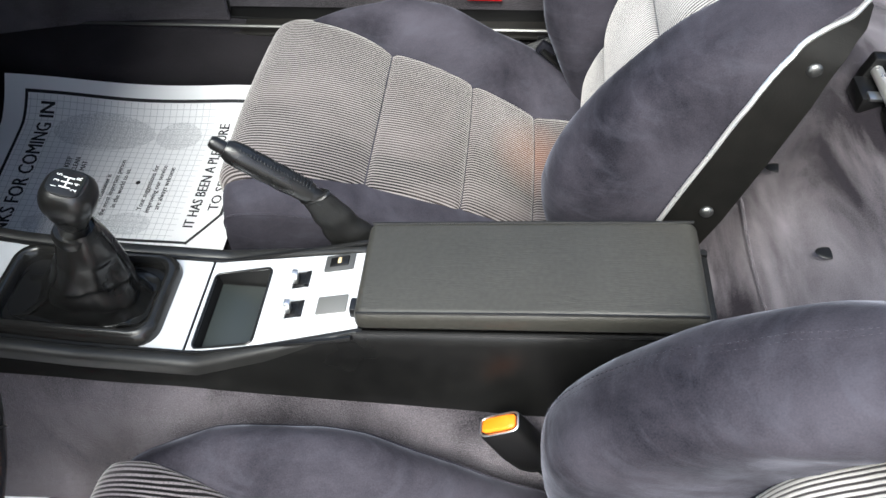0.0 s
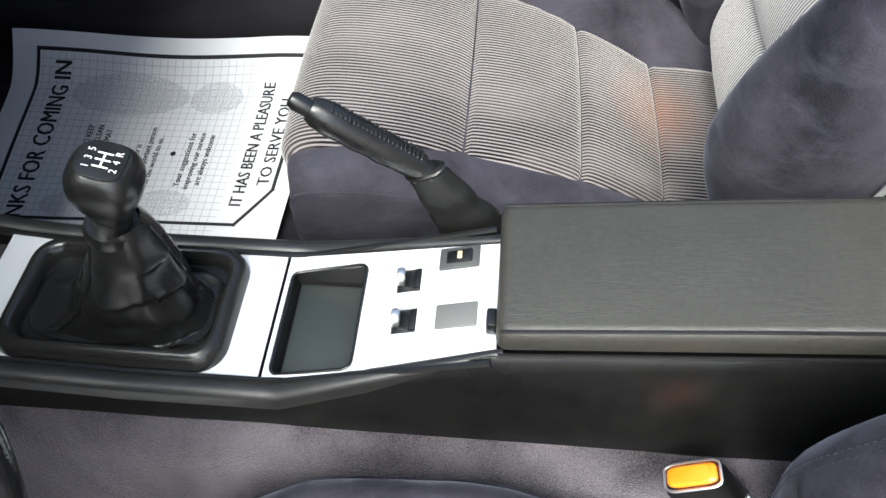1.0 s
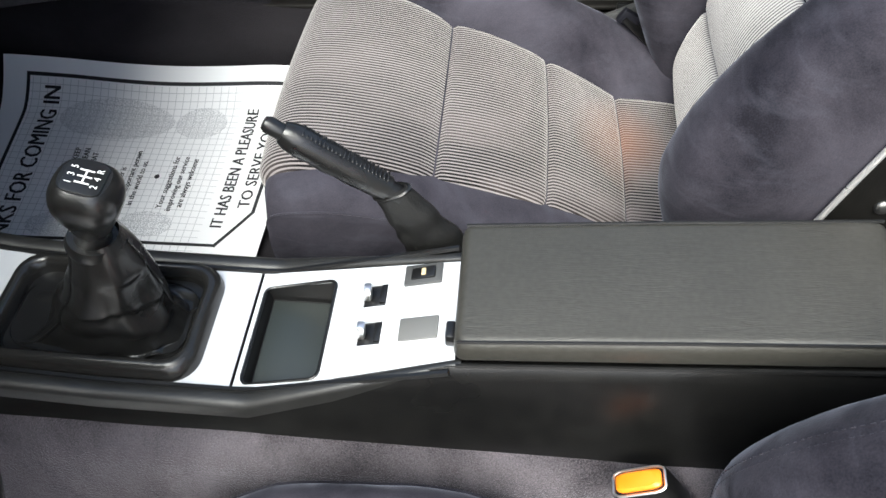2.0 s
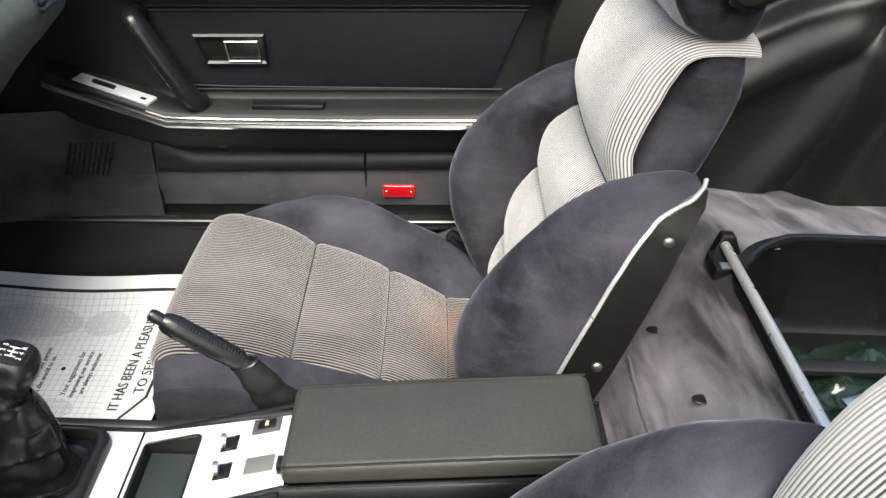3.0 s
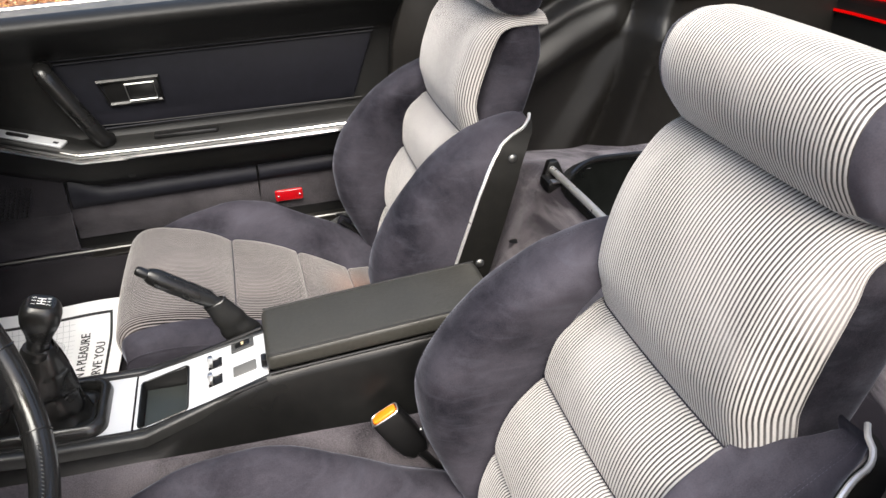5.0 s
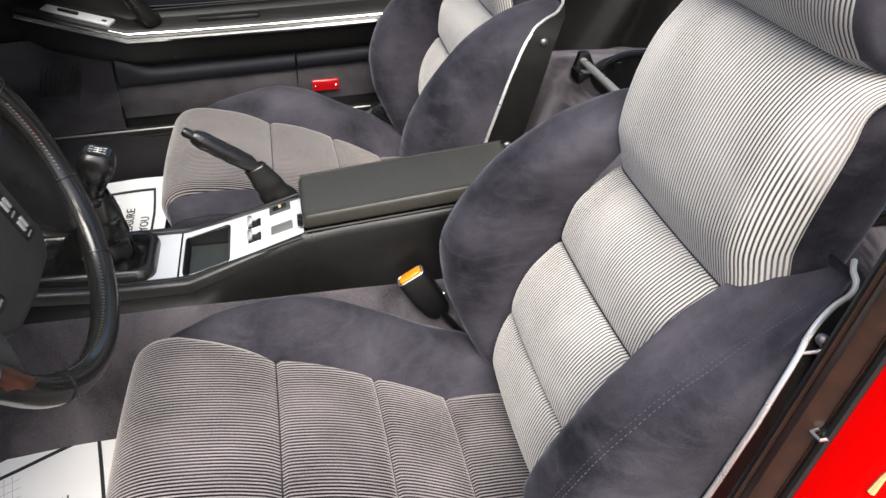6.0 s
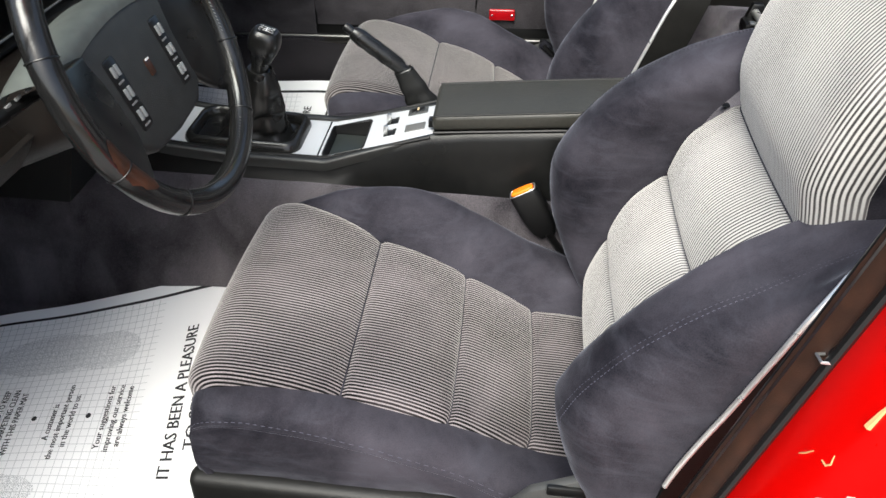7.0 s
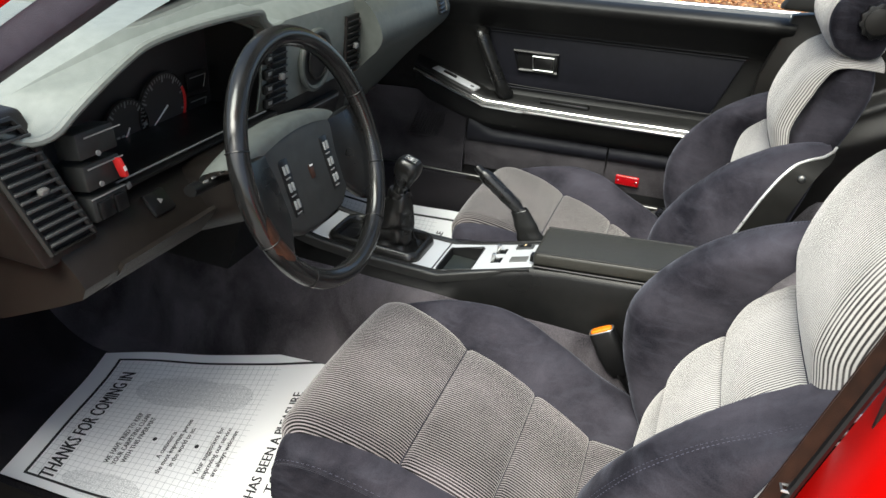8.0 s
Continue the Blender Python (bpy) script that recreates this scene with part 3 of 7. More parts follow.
def build_ground():
    solid("ground", sheet(lambda a, b: Vector((-60 + 120 * a, -60 + 120 * b, GROUND + 0.006 * noise.noise((a * 60, b * 60, 0)))), 80, 80),
          SOIL, "brown earth covered with leaf litter", kind="structure")
    rng = random.Random(4)
    bm = bmesh.new()
    for k in range(62000):
        d = 0.9 + 10.5 * rng.random() ** 1.3
        x, y = rng.uniform(-6.5, 3.5), d
        z = GROUND + 0.035 + rng.random() * 0.03
        size = rng.uniform(0.012, 0.034)
        m = Matrix.Translation((x, y, z)) @ Euler((rng.uniform(-0.6, 0.6), rng.uniform(-0.6, 0.6), rng.uniform(0, 6.28))).to_matrix().to_4x4()
        w, h, c = size * rng.uniform(0.25, 0.5), size, size * rng.uniform(0.05, 0.25)
        vs = [bm.verts.new(m @ Vector(p)) for p in ((-h, 0, c), (-h * 0.3, -w, 0), (h * 0.4, -w * 0.8, 0), (h, 0, c), (h * 0.4, w * 0.8, 0), (-h * 0.3, w, 0))]
        bm.faces.new((vs[0], vs[1], vs[2], vs[3]))
        bm.faces.new((vs[0], vs[3], vs[4], vs[5]))
    solid("leaf_litter", bm, LEAF, "thick layer of fallen brown and orange leaves", "leaves", kind="stuff")
    solid("lawn", sheet(lambda a, b: Vector((3.6 + 24 * a, -6 + 32 * b, GROUND + 0.025 + 0.01 * noise.noise((a * 40, b * 40, 3)))), 40, 40),
          GRASS, "green mown lawn beside the leaf litter", kind="structure")
    solid("path", sheet(lambda a, b: Vector((9.5 + 3.1 * a, -6 + 32 * b, GROUND + 0.06 + 0.004 * noise.noise((a * 9, b * 60, 7)))), 8, 60), PAVING, "pale concrete path across the lawn", kind="structure")
    # Unseen ground, added pale to bounce light into the footwells.
    solid("bounce_ground", sheet(lambda a, b: Vector((-7 + 10.6 * a, -9 + 9.75 * b, GROUND + 0.036 + 0.004 * noise.noise((a * 30, b * 30, 9)))), 30, 30), CONCRETE, "unseen grey concrete ground under the car, added to bounce light", kind="structure")
    house = thing("house", (16, 14, GROUND), "blue-grey sided house beyond the lawn", "house")
    part("wall", box((0.3, 30, 4.5), (16, 8, GROUND + 2.25)), SIDING, house)
    part("roof", prism([(15.2, -7.5, 4.1), (18.0, -7.5, 6.0), (20.8, -7.5, 4.1)], (0, 31, 0)), HEADLINER, house)
    gd = part("garage_door", box((0.12, 2.6, 2.2), (15.83, 1.45, GROUND + 1.12), 0.02), PALE_TRIM, house, "white panelled garage door")
    for k in range(9):
        part("panel", box((0.05, 2.5, 0.20), (15.76, 1.45, GROUND + 0.18 + 0.24 * k), 0.015), PALE_TRIM, gd)
    part("post", box((0.14, 0.14, 2.6), (15.75, 2.86, GROUND + 1.3), 0.01), DARK_GLASS, house, "dark corner post")
    for y in (-2.5, 4.6, 8.0, 11.5, 15.0):
        w = part("window", box((0.1, 1.2, 1.5), (15.82, y, 1.4)), DARK_GLASS, house)
        part("frame", tube([(15.78, y - 0.6, 0.65), (15.78, y + 0.6, 0.65), (15.78, y + 0.6, 2.15), (15.78, y - 0.6, 2.15)], 0.06, 6, True), PALE_TRIM, w)


# ---------------------------------------------------------------- floor and shell
def floor_height(x, y):
    ay = abs(y)
    low = -0.045
    tunnel = 0.200 * (1 - smooth01((ay - 0.088) / 0.075))
    z = max(low, low + tunnel + 0.045 * (1 - smooth01((ay - 0.088) / 0.075)))
    z += 0.40 * smooth01((-0.80 - x) / 0.45) ** 1.4                       # toe board
    z += 0.165 * smooth01((y - 0.640) / 0.03) + 0.13 * smooth01((-y - 0.68) / 0.03)            # up to the sill
    top = 0.385 - 0.30 * max(0.0, ay - 0.30) 
    r = smooth01((x - 0.375) / 0.17)
    base = z + (max(z, 0.20) - z) * smooth01((x - 0.22) / 0.15) * (1 - smooth01((ay - 0.2) / 0.2))
    z = base + (top - base) * r
    return z


def build_floor():
    def f(a, b):
        x, y = -1.25 + 2.25 * a, -0.72 + 1.44 * b
        z = floor_height(x, y) + 0.0025 * noise.noise((x * 9, y * 9, 0)) + 0.006 * noise.noise((x * 4, y * 14, 5)) * smooth01((x - 0.3) / 0.1)
        return Vector((x, y, z))
    bm = bmesh.new()
    nx, ny = 150, 110
    rows = [[bm.verts.new(f(i / nx, j / ny)) for j in range(ny + 1)] for i in range(nx + 1)]
    for i in range(nx):
        for j in range(ny):
            mid = f((i + 0.5) / nx, (j + 0.5) / ny)
            if mid.x > 0.547 and abs(mid.y) < 0.299 and math.hypot(max(0.0, 0.661 - mid.x), max(0.0, abs(mid.y) - 0.18)) < 0.121:
                continue                                                   # the storage well
            bm.faces.new((rows[i][j], rows[i + 1][j], rows[i + 1][j + 1], rows[i][j + 1]))
    rear, tunnel = bm.copy(), bm.copy()
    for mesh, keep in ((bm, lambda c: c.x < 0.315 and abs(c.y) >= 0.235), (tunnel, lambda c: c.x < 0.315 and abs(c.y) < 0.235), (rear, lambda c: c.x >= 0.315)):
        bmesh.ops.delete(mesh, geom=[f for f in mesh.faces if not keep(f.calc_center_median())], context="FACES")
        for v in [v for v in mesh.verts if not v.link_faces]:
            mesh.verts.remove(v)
    solid("floor", bm, SHADE_CARPET, "footwell carpet, near-black with shade in its colour", kind="structure", sharp=80)
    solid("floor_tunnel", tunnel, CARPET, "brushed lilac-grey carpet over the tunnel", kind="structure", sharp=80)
    solid("rear_floor", rear, LIT_CARPET, "brushed lilac-grey carpet over the rear shelf, toned lighter for sunlight", kind="structure", sharp=80)


def build_well():
    """The open storage well behind the seats, with a raised rim."""
    well = thing("storage_well", (0.78, 0, 0.25), "open black plastic storage well behind the seats", "storage bin")
    path = [(0.806 + p[0], p[1], 0.385 + 0.012 * smooth01((p[0] + 0.26) / 0.1)) for p in round_rect(0.53, 0.60, 0.12, 8)]
    part("rim", tube(path, 0.0065, 8, True), GLOSS_TRIM, well)
    part("flange", loft([[(0.806 + p[0] * k, p[1] * k, z) for p in round_rect(0.53, 0.60, 0.12, 8)] for k, z in ((0.985, 0.391), (1.0, 0.3935), (1.03, 0.3945), (1.04, 0.384))], cap=False), GLOSS_TRIM, well)
    rings = []
    for k, (s, z) in enumerate(((1.0, 0.39), (0.985, 0.35), (0.95, 0.27), (0.9, 0.255))):
        rings.append([(0.806 + p[0] * s, p[1] * s, z) for p in round_rect(0.525, 0.595, 0.115, 8)])
    bm = loft(rings, cap=False)
    bm.verts.ensure_lookup_table()
    bm.faces.new(bm.verts[-len(rings[0]):])
    part("tub", bm, WELL_PLASTIC, well)
    part("ledge", box((0.30, 0.02, 0.012), (0.72, 0.13, 0.315), 0.003, (8, 0, 0)), TRIM, well)
    jack = thing("tool_bag", (0.70, 0.06, 0.262), "crumpled dark green tool bag in the storage well", "bag")
    part("bag", sheet(lambda a, b: Vector((0.61 + 0.30 * a, -0.04 + 0.26 * b,
         0.262 + 0.06 * math.sin(math.pi * a) ** 0.5 * math.sin(math.pi * b) ** 0.5 + 0.016 * noise.noise((a * 7, b * 7, 2)) + 0.006 * noise.noise((a * 24, b * 22, 5)))), 60, 48), GREEN_BAG, jack)
    part("clasp", box((0.03, 0.012, 0.004), (0.655, 0.075, 0.315), 0.001, (0, 0, 20)), STEEL, jack)
    part("clasp", box((0.03, 0.012, 0.004), (0.735, 0.055, 0.318), 0.001, (0, 0, -15)), STEEL, jack)


def build_strut_bar():
    bar = thing("strut_bar", (0.51, 0, 0.40), "steel cross bar behind the seats on black brackets", "cross bar")
    part("bar", tube([(0.538, 0.272, 0.400), (0.533, 0.1, 0.409), (0.533, -0.1, 0.409), (0.538, -0.272, 0.400)], 0.0066, 14), BAR_STEEL, bar)
    for s in (1, -1):
        b = part("bracket", prism([(0.525, s * 0.262, 0.335), (0.566, s * 0.262, 0.335), (0.562, s * 0.266, 0.39), (0.550, s * 0.269, 0.415), (0.532, s * 0.269, 0.415), (0.524, s * 0.266, 0.39)],
                                 (0, s * 0.016, 0.0), 0.003), PLASTIC, bar)
        part("latch", box((0.036, 0.044, 0.022), (0.532, s * 0.246, 0.383), 0.005), PLASTIC, b)
        part("latch_plate", box((0.024, 0.014, 0.004), (0.532, s * 0.228, 0.395), 0.001), STEEL, b)
    hole = thing("floor_grommet", (0.473, 0.070, 0.277), "dark oval rubber grommet in the carpet", "grommet")
    for gx, gy in ((0.473, 0.070), (0.459, 0.225)):
        gz = floor_height(gx, gy)
        part("plug", ball(0.011, (gx, gy, gz + 0.001), (1.3, 0.75, 0.12)), PLASTIC, hole)
    hem = [(0.428 - 0.012 * t * (1 - t), 0.02 + 0.20 * t, floor_height(0.428 - 0.012 * t * (1 - t), 0.02 + 0.20 * t) + 0.003) for t in (k / 14 for k in range(15))]
    solid("carpet_seam", tube(hem, 0.0022, 6), CARPET, "stitched seam across the rear carpet", kind="structure")


def build_quarter(s):
    """Moulded trim over the rear wheel arch, at the side given by s."""
    def f(a, b):
        x, z = 0.40 + 0.95 * a, 0.10 + (0.58 + 0.02 * a) * b
        ridge = at_table(((0.40, 0.43), (0.62, 0.572), (0.715, 0.626), (0.78, 0.650), (0.832, 0.662), (0.856, 0.652), (0.885, 0.70), (1.4, 0.70)), x)
        crest = at_table(((0.40, 0.34), (0.645, 0.484), (0.72, 0.536), (0.79, 0.572), (0.85, 0.585), (1.4, 0.585)), x)
        fall = at_table(((0.0, 0.55), (0.31, 0.728), (0.43, 0.797), (0.54, 0.850), (0.62, 0.868), (0.8, 0.87)), z)
        corner = at_table(((0.0, 0.755), (0.27, 0.815), (0.487, 0.866), (0.626, 0.898), (0.8, 0.93)), z)
        inward = 0.036 * smooth01((ridge - z) / 0.030) + 0.005 * math.exp(-((z - ridge + 0.026) / 0.014) ** 2)
        arch = max(math.exp(-((z - crest) / 0.042) ** 2) * (1 - smooth01((x - 0.80) / 0.06)), math.exp(-((x - fall) / 0.040) ** 2) * smooth01((0.60 - z) / 0.05))
        inward += 0.030 * arch
        inward += 0.090 * smooth01((x - corner + 0.042) / 0.042)
        return Vector((x, s * (0.660 - inward), z))
    name = "wall_passenger_quarter" if s > 0 else "wall_driver_quarter"
    solid(name, thicken(sheet(f, 120, 90), 0.004), TRIM, "black moulded vinyl trim over the wheel arch", kind="structure", sharp=60)
    upper = thing("quarter_shelf", (0.95, s * 0.53, 0.66), "black upholstered shelf end above the wheel arch trim", "shelf")
    part("shelf_top", prism([(0.80, s * 0.66, 0.695), (0.900, s * 0.528, 0.640), (1.12, s * 0.528, 0.640), (1.13, s * 0.66, 0.695)], (0, 0, 0.035), 0.006), BLUE_VINYL, upper)
    part("edge_trim", tube([(0.80, s * 0.655, 0.690), (0.900, s * 0.526, 0.637), (1.12, s * 0.526, 0.638), (1.35, s * 0.524, 0.638)], 0.004, 8), PLASTIC, upper)
    solid("trim_quarter_rail", prism([(0.33 if s > 0 else 0.60, s * 0.60, 0.70), (1.3, s * 0.60, 0.735), (1.3, s * 0.60, 0.79), (0.36 if s > 0 else 0.62, s * 0.60, 0.755)], (0, s * 0.05, 0), 0.01),
          VINYL, "padded black rail under the quarter window", kind="structure")


def build_shell():
    """Painted outer body, pillars and roof frame."""
    car = thing("sports_car", (0.2, 0, GROUND), "red two-seat coupe with open roof panels", "car")
    # bonnet and nose
    part("bonnet", thicken(sheet(lambda a, b: Vector((-0.98 - 1.15 * a, -0.77 + 1.54 * b, 0.60 - 0.10 * a - 0.06 * a * a - 0.05 * (2 * b - 1) ** 4)), 16, 16), 0.004), RED_PAINT, car)
    part("nose", box((0.12, 1.60, 0.42), (-2.15, 0, 0.16), 0.05), RED_PAINT, car)
    for s in (1, -1):
        part("front_wing", prism([(-2.15, s * 0.79, -0.05), (-0.62, s * 0.79, -0.12), (-0.62, s * 0.79, 0.58), (-1.0, s * 0.79, 0.58), (-2.15, s * 0.79, 0.36)], (0, s * 0.05, 0), 0.012), RED_PAINT, car)
        part("rear_wing", prism([(0.415, s * 0.79, -0.12), (2.0, s * 0.79, -0.05), (2.0, s * 0.79, 0.52), (0.60, s * 0.79, 0.66), (0.43, s * 0.79, 0.66)], (0, s * 0.05, 0), 0.012), RED_PAINT, car)
        part("sill", box((1.08, 0.10, 0.13), (-0.12, s * 0.75, -0.085), 0.02), RED_PAINT, car)
        part("scuff_plate", box((1.0, 0.06, 0.006), (-0.12, 0.705 if s > 0 else -0.73, 0.128 if s > 0 else 0.110), 0.002, (0, -2.6 * (s > 0), 0)), TRIM, car)
        part("inner_sill", box((1.0, 0.03, 0.20 if s > 0 else 0.14), (-0.12, s * 0.735, 0.025 if s > 0 else 0.012), 0.006), PLASTIC, car)
        for x in (-1.45, 1.35):
            w = part("wheel", disc(0.31, 0.2, (x, s * 0.66, GROUND + 0.31), (90, 0, 0), 0.03), PLASTIC, car)
            part("rim", disc(0.19, 0.21, (x, s * 0.66, GROUND + 0.31), (90, 0, 0), 0.01), STEEL, w)
        # windscreen pillar
        part("pillar_flange", tube([(-0.808, -0.736, 0.511), (-0.464, -0.736, 0.737), (-0.336, -0.736, 0.819), (0.012, -0.73, 1.047)], 0.0065, 8), RED_PAINT, car, "red painted gutter along the windscreen pillar")
        part("windscreen_pillar", prism([(-0.80, -0.70, 0.500), (-0.80, -0.70, 0.455), (-0.466, -0.70, 0.677), (-0.256, -0.70, 0.816), (0.04, -0.695, 1.007), (0.02, -0.695, 1.035), (-0.328, -0.70, 0.807), (-0.456, -0.70, 0.725)],
                                        (0, -0.03, 0), 0.005) if s < 0 else prism([(-1.00, s * 0.70, 0.44), (-1.00, s * 0.70, 0.385), (-0.583, s * 0.69, 0.618), (-0.37, s * 0.67, 0.76), (0.0, s * 0.62, 0.962),
                                         (-0.02, s * 0.62, 0.99), (-0.41, s * 0.67, 0.79), (-0.63, s * 0.69, 0.655)], (0, s * 0.035, 0), 0.006), PILLAR, car)
        part("roof_hoop", prism([(0.53, s * 0.60, 0.74), (0.60, s * 0.60, 0.74), (0.62, s * 0.56, 0.99), (0.54, s * 0.56, 0.99)], (0, s * 0.05, 0), 0.01), VINYL, car)
    glass = part("windscreen", sheet(lambda a, b: Vector((-0.90 + 0.92 * a + 0.05 * (1 - (2 * b - 1) ** 2) * -1, -0.61 + 1.22 * b, 0.42 + 0.56 * a)), 10, 14), GLASS, car, "clear windscreen glass", 80)
    glass.visible_shadow = False
    part("header", box((0.05, 1.24, 0.03), (0.03, 0, 0.98), 0.01), PILLAR, car)
    part("roof_spine", box((0.56, 0.11, 0.03), (0.30, 0, 1.0), 0.01), HEADLINER, car)
    part("roof_rear", thicken(sheet(lambda a, b: Vector((0.54 + 0.20 * a, -0.60 + 1.2 * b, 1.005 - 0.04 * a - 0.03 * (2 * b - 1) ** 2)), 6, 10), 0.02), HEADLINER, car)
    part("rear_deck", thicken(sheet(lambda a, b: Vector((1.30 + 0.72 * a, -0.79 + 1.58 * b, 0.60 - 0.14 * a - 0.03 * (2 * b - 1) ** 4)), 8, 10), 0.006), RED_PAINT, car)
    hatch = part("hatch_glass", sheet(lambda a, b: Vector((0.74 + 0.60 * a, -0.58 + 1.16 * b, 0.962 - 0.355 * a - 0.02 * (2 * b - 1) ** 2)), 8, 10), GLASS, car, "sloping hatch glass", 80)
    hatch.visible_shadow = False
    part("tail", box((0.1, 1.6, 0.5), (2.0, 0, 0.2), 0.05), RED_PAINT, car)
    part("rear_bulkhead", box((0.03, 1.3, 0.55), (1.32, 0, 0.42), 0.005), VINYL, car)


def build_footwell_walls():
    # These walls close the footwells; their carpet has the shade in its colour.
    solid("wall_firewall", box((0.03, 1.48, 0.72), (-1.08, 0, 0.24), 0.005), SHADE_CARPET, "carpeted bulkhead ahead of the footwells, shade in its colour", kind="structure")
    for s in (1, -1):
        solid("wall_footwell_side", box((0.44, 0.012, 0.50), (-0.85, s * 0.725, 0.14), 0.003), SHADE_CARPET, "carpeted footwell side wall, shade in its colour", kind="structure")


def build_driver_jamb():
    """Door opening behind the driver's seat: rubber, trim and red pillar."""
    def lean(y, z, out=0.0):
        return Vector((0.2785 + 0.215 * z + 0.10 * max(0.0, -0.67 - y) + out, y, z))
    jamb = thing("door_jamb", (0.26, -0.70, -0.05), "red painted door pillar with black rubber seal and striker", "door pillar")
    part("red_pillar", thicken(sheet(lambda a, b: lean(-0.592 - 0.220 * a, -0.06 + 0.80 * b, 0.035), 12, 24), 0.01), RED_PAINT, jamb, "glossy red painted pillar face")
    part("trim_strip", thicken(sheet(lambda a, b: lean(-0.616 - 0.038 * a, -0.06 + 0.80 * b, -0.010 + 0.002 * a + 0.004 * math.sin(3 * math.pi * a)), 10, 24), 0.006), TINTED_TRIM, jamb, "black trim strip on the pillar, brown with painted-in red reflection")
    part("rubber_seal", tube([lean(-0.616, -0.06 + 0.8 * k / 20, -0.008) for k in range(21)], 0.005, 8), PLASTIC, jamb)
    part("rubber_seal", tube([lean(-0.6555, -0.06 + 0.8 * k / 20, -0.0105) for k in range(21)], 0.0042, 8), PLASTIC, jamb)
    for pts, r in ((((-0.6833, 0.4246), (-0.6838, 0.4412), (-0.6856, 0.4593)), [0.0032, 0.0022, 0.0006]), (((-0.6509, 0.3504), (-0.6565, 0.3584), (-0.6610, 0.3670)), [0.0005, 0.0009, 0.0004]),
                   (((-0.6734, 0.3716), (-0.6790, 0.3726), (-0.6819, 0.3779), (-0.6789, 0.3849)), [0.0006, 0.0010, 0.0008, 0.0004])):
        part("scratch", tube([lean(y, z, 0.0246) for y, z in pts], r, 6), SCRATCH, jamb, "pale scratch in the red paint")
    for pts in (((-0.6895, 0.330), (-0.6893, 0.3433), (-0.694, 0.3525), (-0.6989, 0.3585), (-0.7100, 0.3632), (-0.715, 0.354), (-0.705, 0.340)), ((-0.7111, 0.364), (-0.7108, 0.3798), (-0.7150, 0.3848), (-0.7183, 0.3849), (-0.7236, 0.3830), (-0.730, 0.374), (-0.721, 0.364))):
        part("pale_mark", prism([lean(y, z, 0.0238) for y, z in pts], (0.002, 0, 0)), PALE_MARK, jamb, "pale mark on the red paint")
    st = part("striker", box((0.003, 0.007, 0.009), lean(-0.653, 0.465, -0.012), 0.002, (0, 12, 0)), PLASTIC, jamb)
    part("loop", tube([lean(-0.6469, 0.4583, -0.012), lean(-0.6475, 0.4583, -0.018), lean(-0.6575, 0.4594, -0.018), lean(-0.658, 0.460, -0.010)], 0.0014, 6), STEEL, st)
    solid("wall_driver_pillar", prism([(0.350, -0.628, -0.05), (0.475, -0.628, 0.70), (0.60, -0.628, 0.72), (0.60, -0.628, -0.05)], (0, 0.010, 0), 0.003), VINYL, "black trim on the inside of the pillar", kind="structure")
    latch = thing("belt_anchor", (0.50, -0.612, 0.55), "black seat belt anchor on the pillar trim", "belt anchor")
    part("cover", disc(0.022, 0.014, (0.50, -0.612, 0.545), (90, 0, 0), 0.004), PLASTIC, latch)


def build_passenger_pillar():
    solid("wall_passenger_pillar", prism([(0.28, 0.635, 0.12), (0.30, 0.635, 0.55), (0.33, 0.615, 0.69), (0.47, 0.605, 0.72), (0.47, 0.615, 0.12)], (0, 0.03, 0), 0.004),
          TRIM, "black trim on the passenger side pillar", kind="structure")
    belt = thing("seat_belt", (0.405, 0.60, 0.55), "black seat belt running down the pillar", "seat belt")
    part("webbing", thicken(sheet(lambda a, b: Vector((0.385 + 0.045 * a - 0.10 * b * b, 0.600 - 0.004 * math.sin(9 * b), 0.72 - 0.55 * b)), 4, 20), 0.0015), BLUE_VINYL, belt)


DOOR_FRAME = Matrix(((1.08, 0, 0, 0.010), (0, 1.3, 0, -0.145), (0, 0, 1.03, -0.025), (0, 0, 0, 1)))     # the passenger side's own frame
build_ground()
build_floor()
build_well()
build_strut_bar()
build_quarter(1)
build_quarter(-1)
build_shell()
build_footwell_walls()
in_frame(Matrix.Translation((-0.015, -0.038, 0.026)), build_driver_jamb)
in_frame(DOOR_FRAME, build_passenger_pillar)


# ---------------------------------------------------------------- seats
CUSHION = [(-0.206, 0.085), (-0.232, 0.140), (-0.240, 0.195), (-0.205, 0.226), (-0.125, 0.222), (-0.055, 0.205),
           (0.010, 0.189), (0.074, 0.167), (0.125, 0.140), (0.174, 0.116), (0.215, 0.110), (0.262, 0.108)]
BACK = [(0.262, 0.105), (0.247, 0.170), (0.262, 0.245), (0.286, 0.304), (0.321, 0.356), (0.346, 0.412), (0.384, 0.461),
        (0.379, 0.520), (0.391, 0.585), (0.415, 0.640), (0.455, 0.676), (0.530, 0.686)]
LOBE_FRONT = [(0.450, 0.536), (0.428, 0.549), (0.380, 0.541), (0.320, 0.512), (0.262, 0.468), (0.213, 0.405), (0.182, 0.335), (0.183, 0.265), (0.208, 0.190), (0.262, 0.085)]
LOBE_REAR = [(0.455, 0.528), (0.440, 0.523), (0.415, 0.513), (0.391, 0.496), (0.366, 0.457), (0.342, 0.398), (0.318, 0.328), (0.300, 0.255), (0.290, 0.165), (0.285, 0.075)]
BRACKET_FRONT = [(0.285, 0.170), (0.292, 0.240), (0.309, 0.306), (0.338, 0.391), (0.362, 0.452), (0.389, 0.497), (0.415, 0.514), (0.440, 0.522), (0.456, 0.531)]
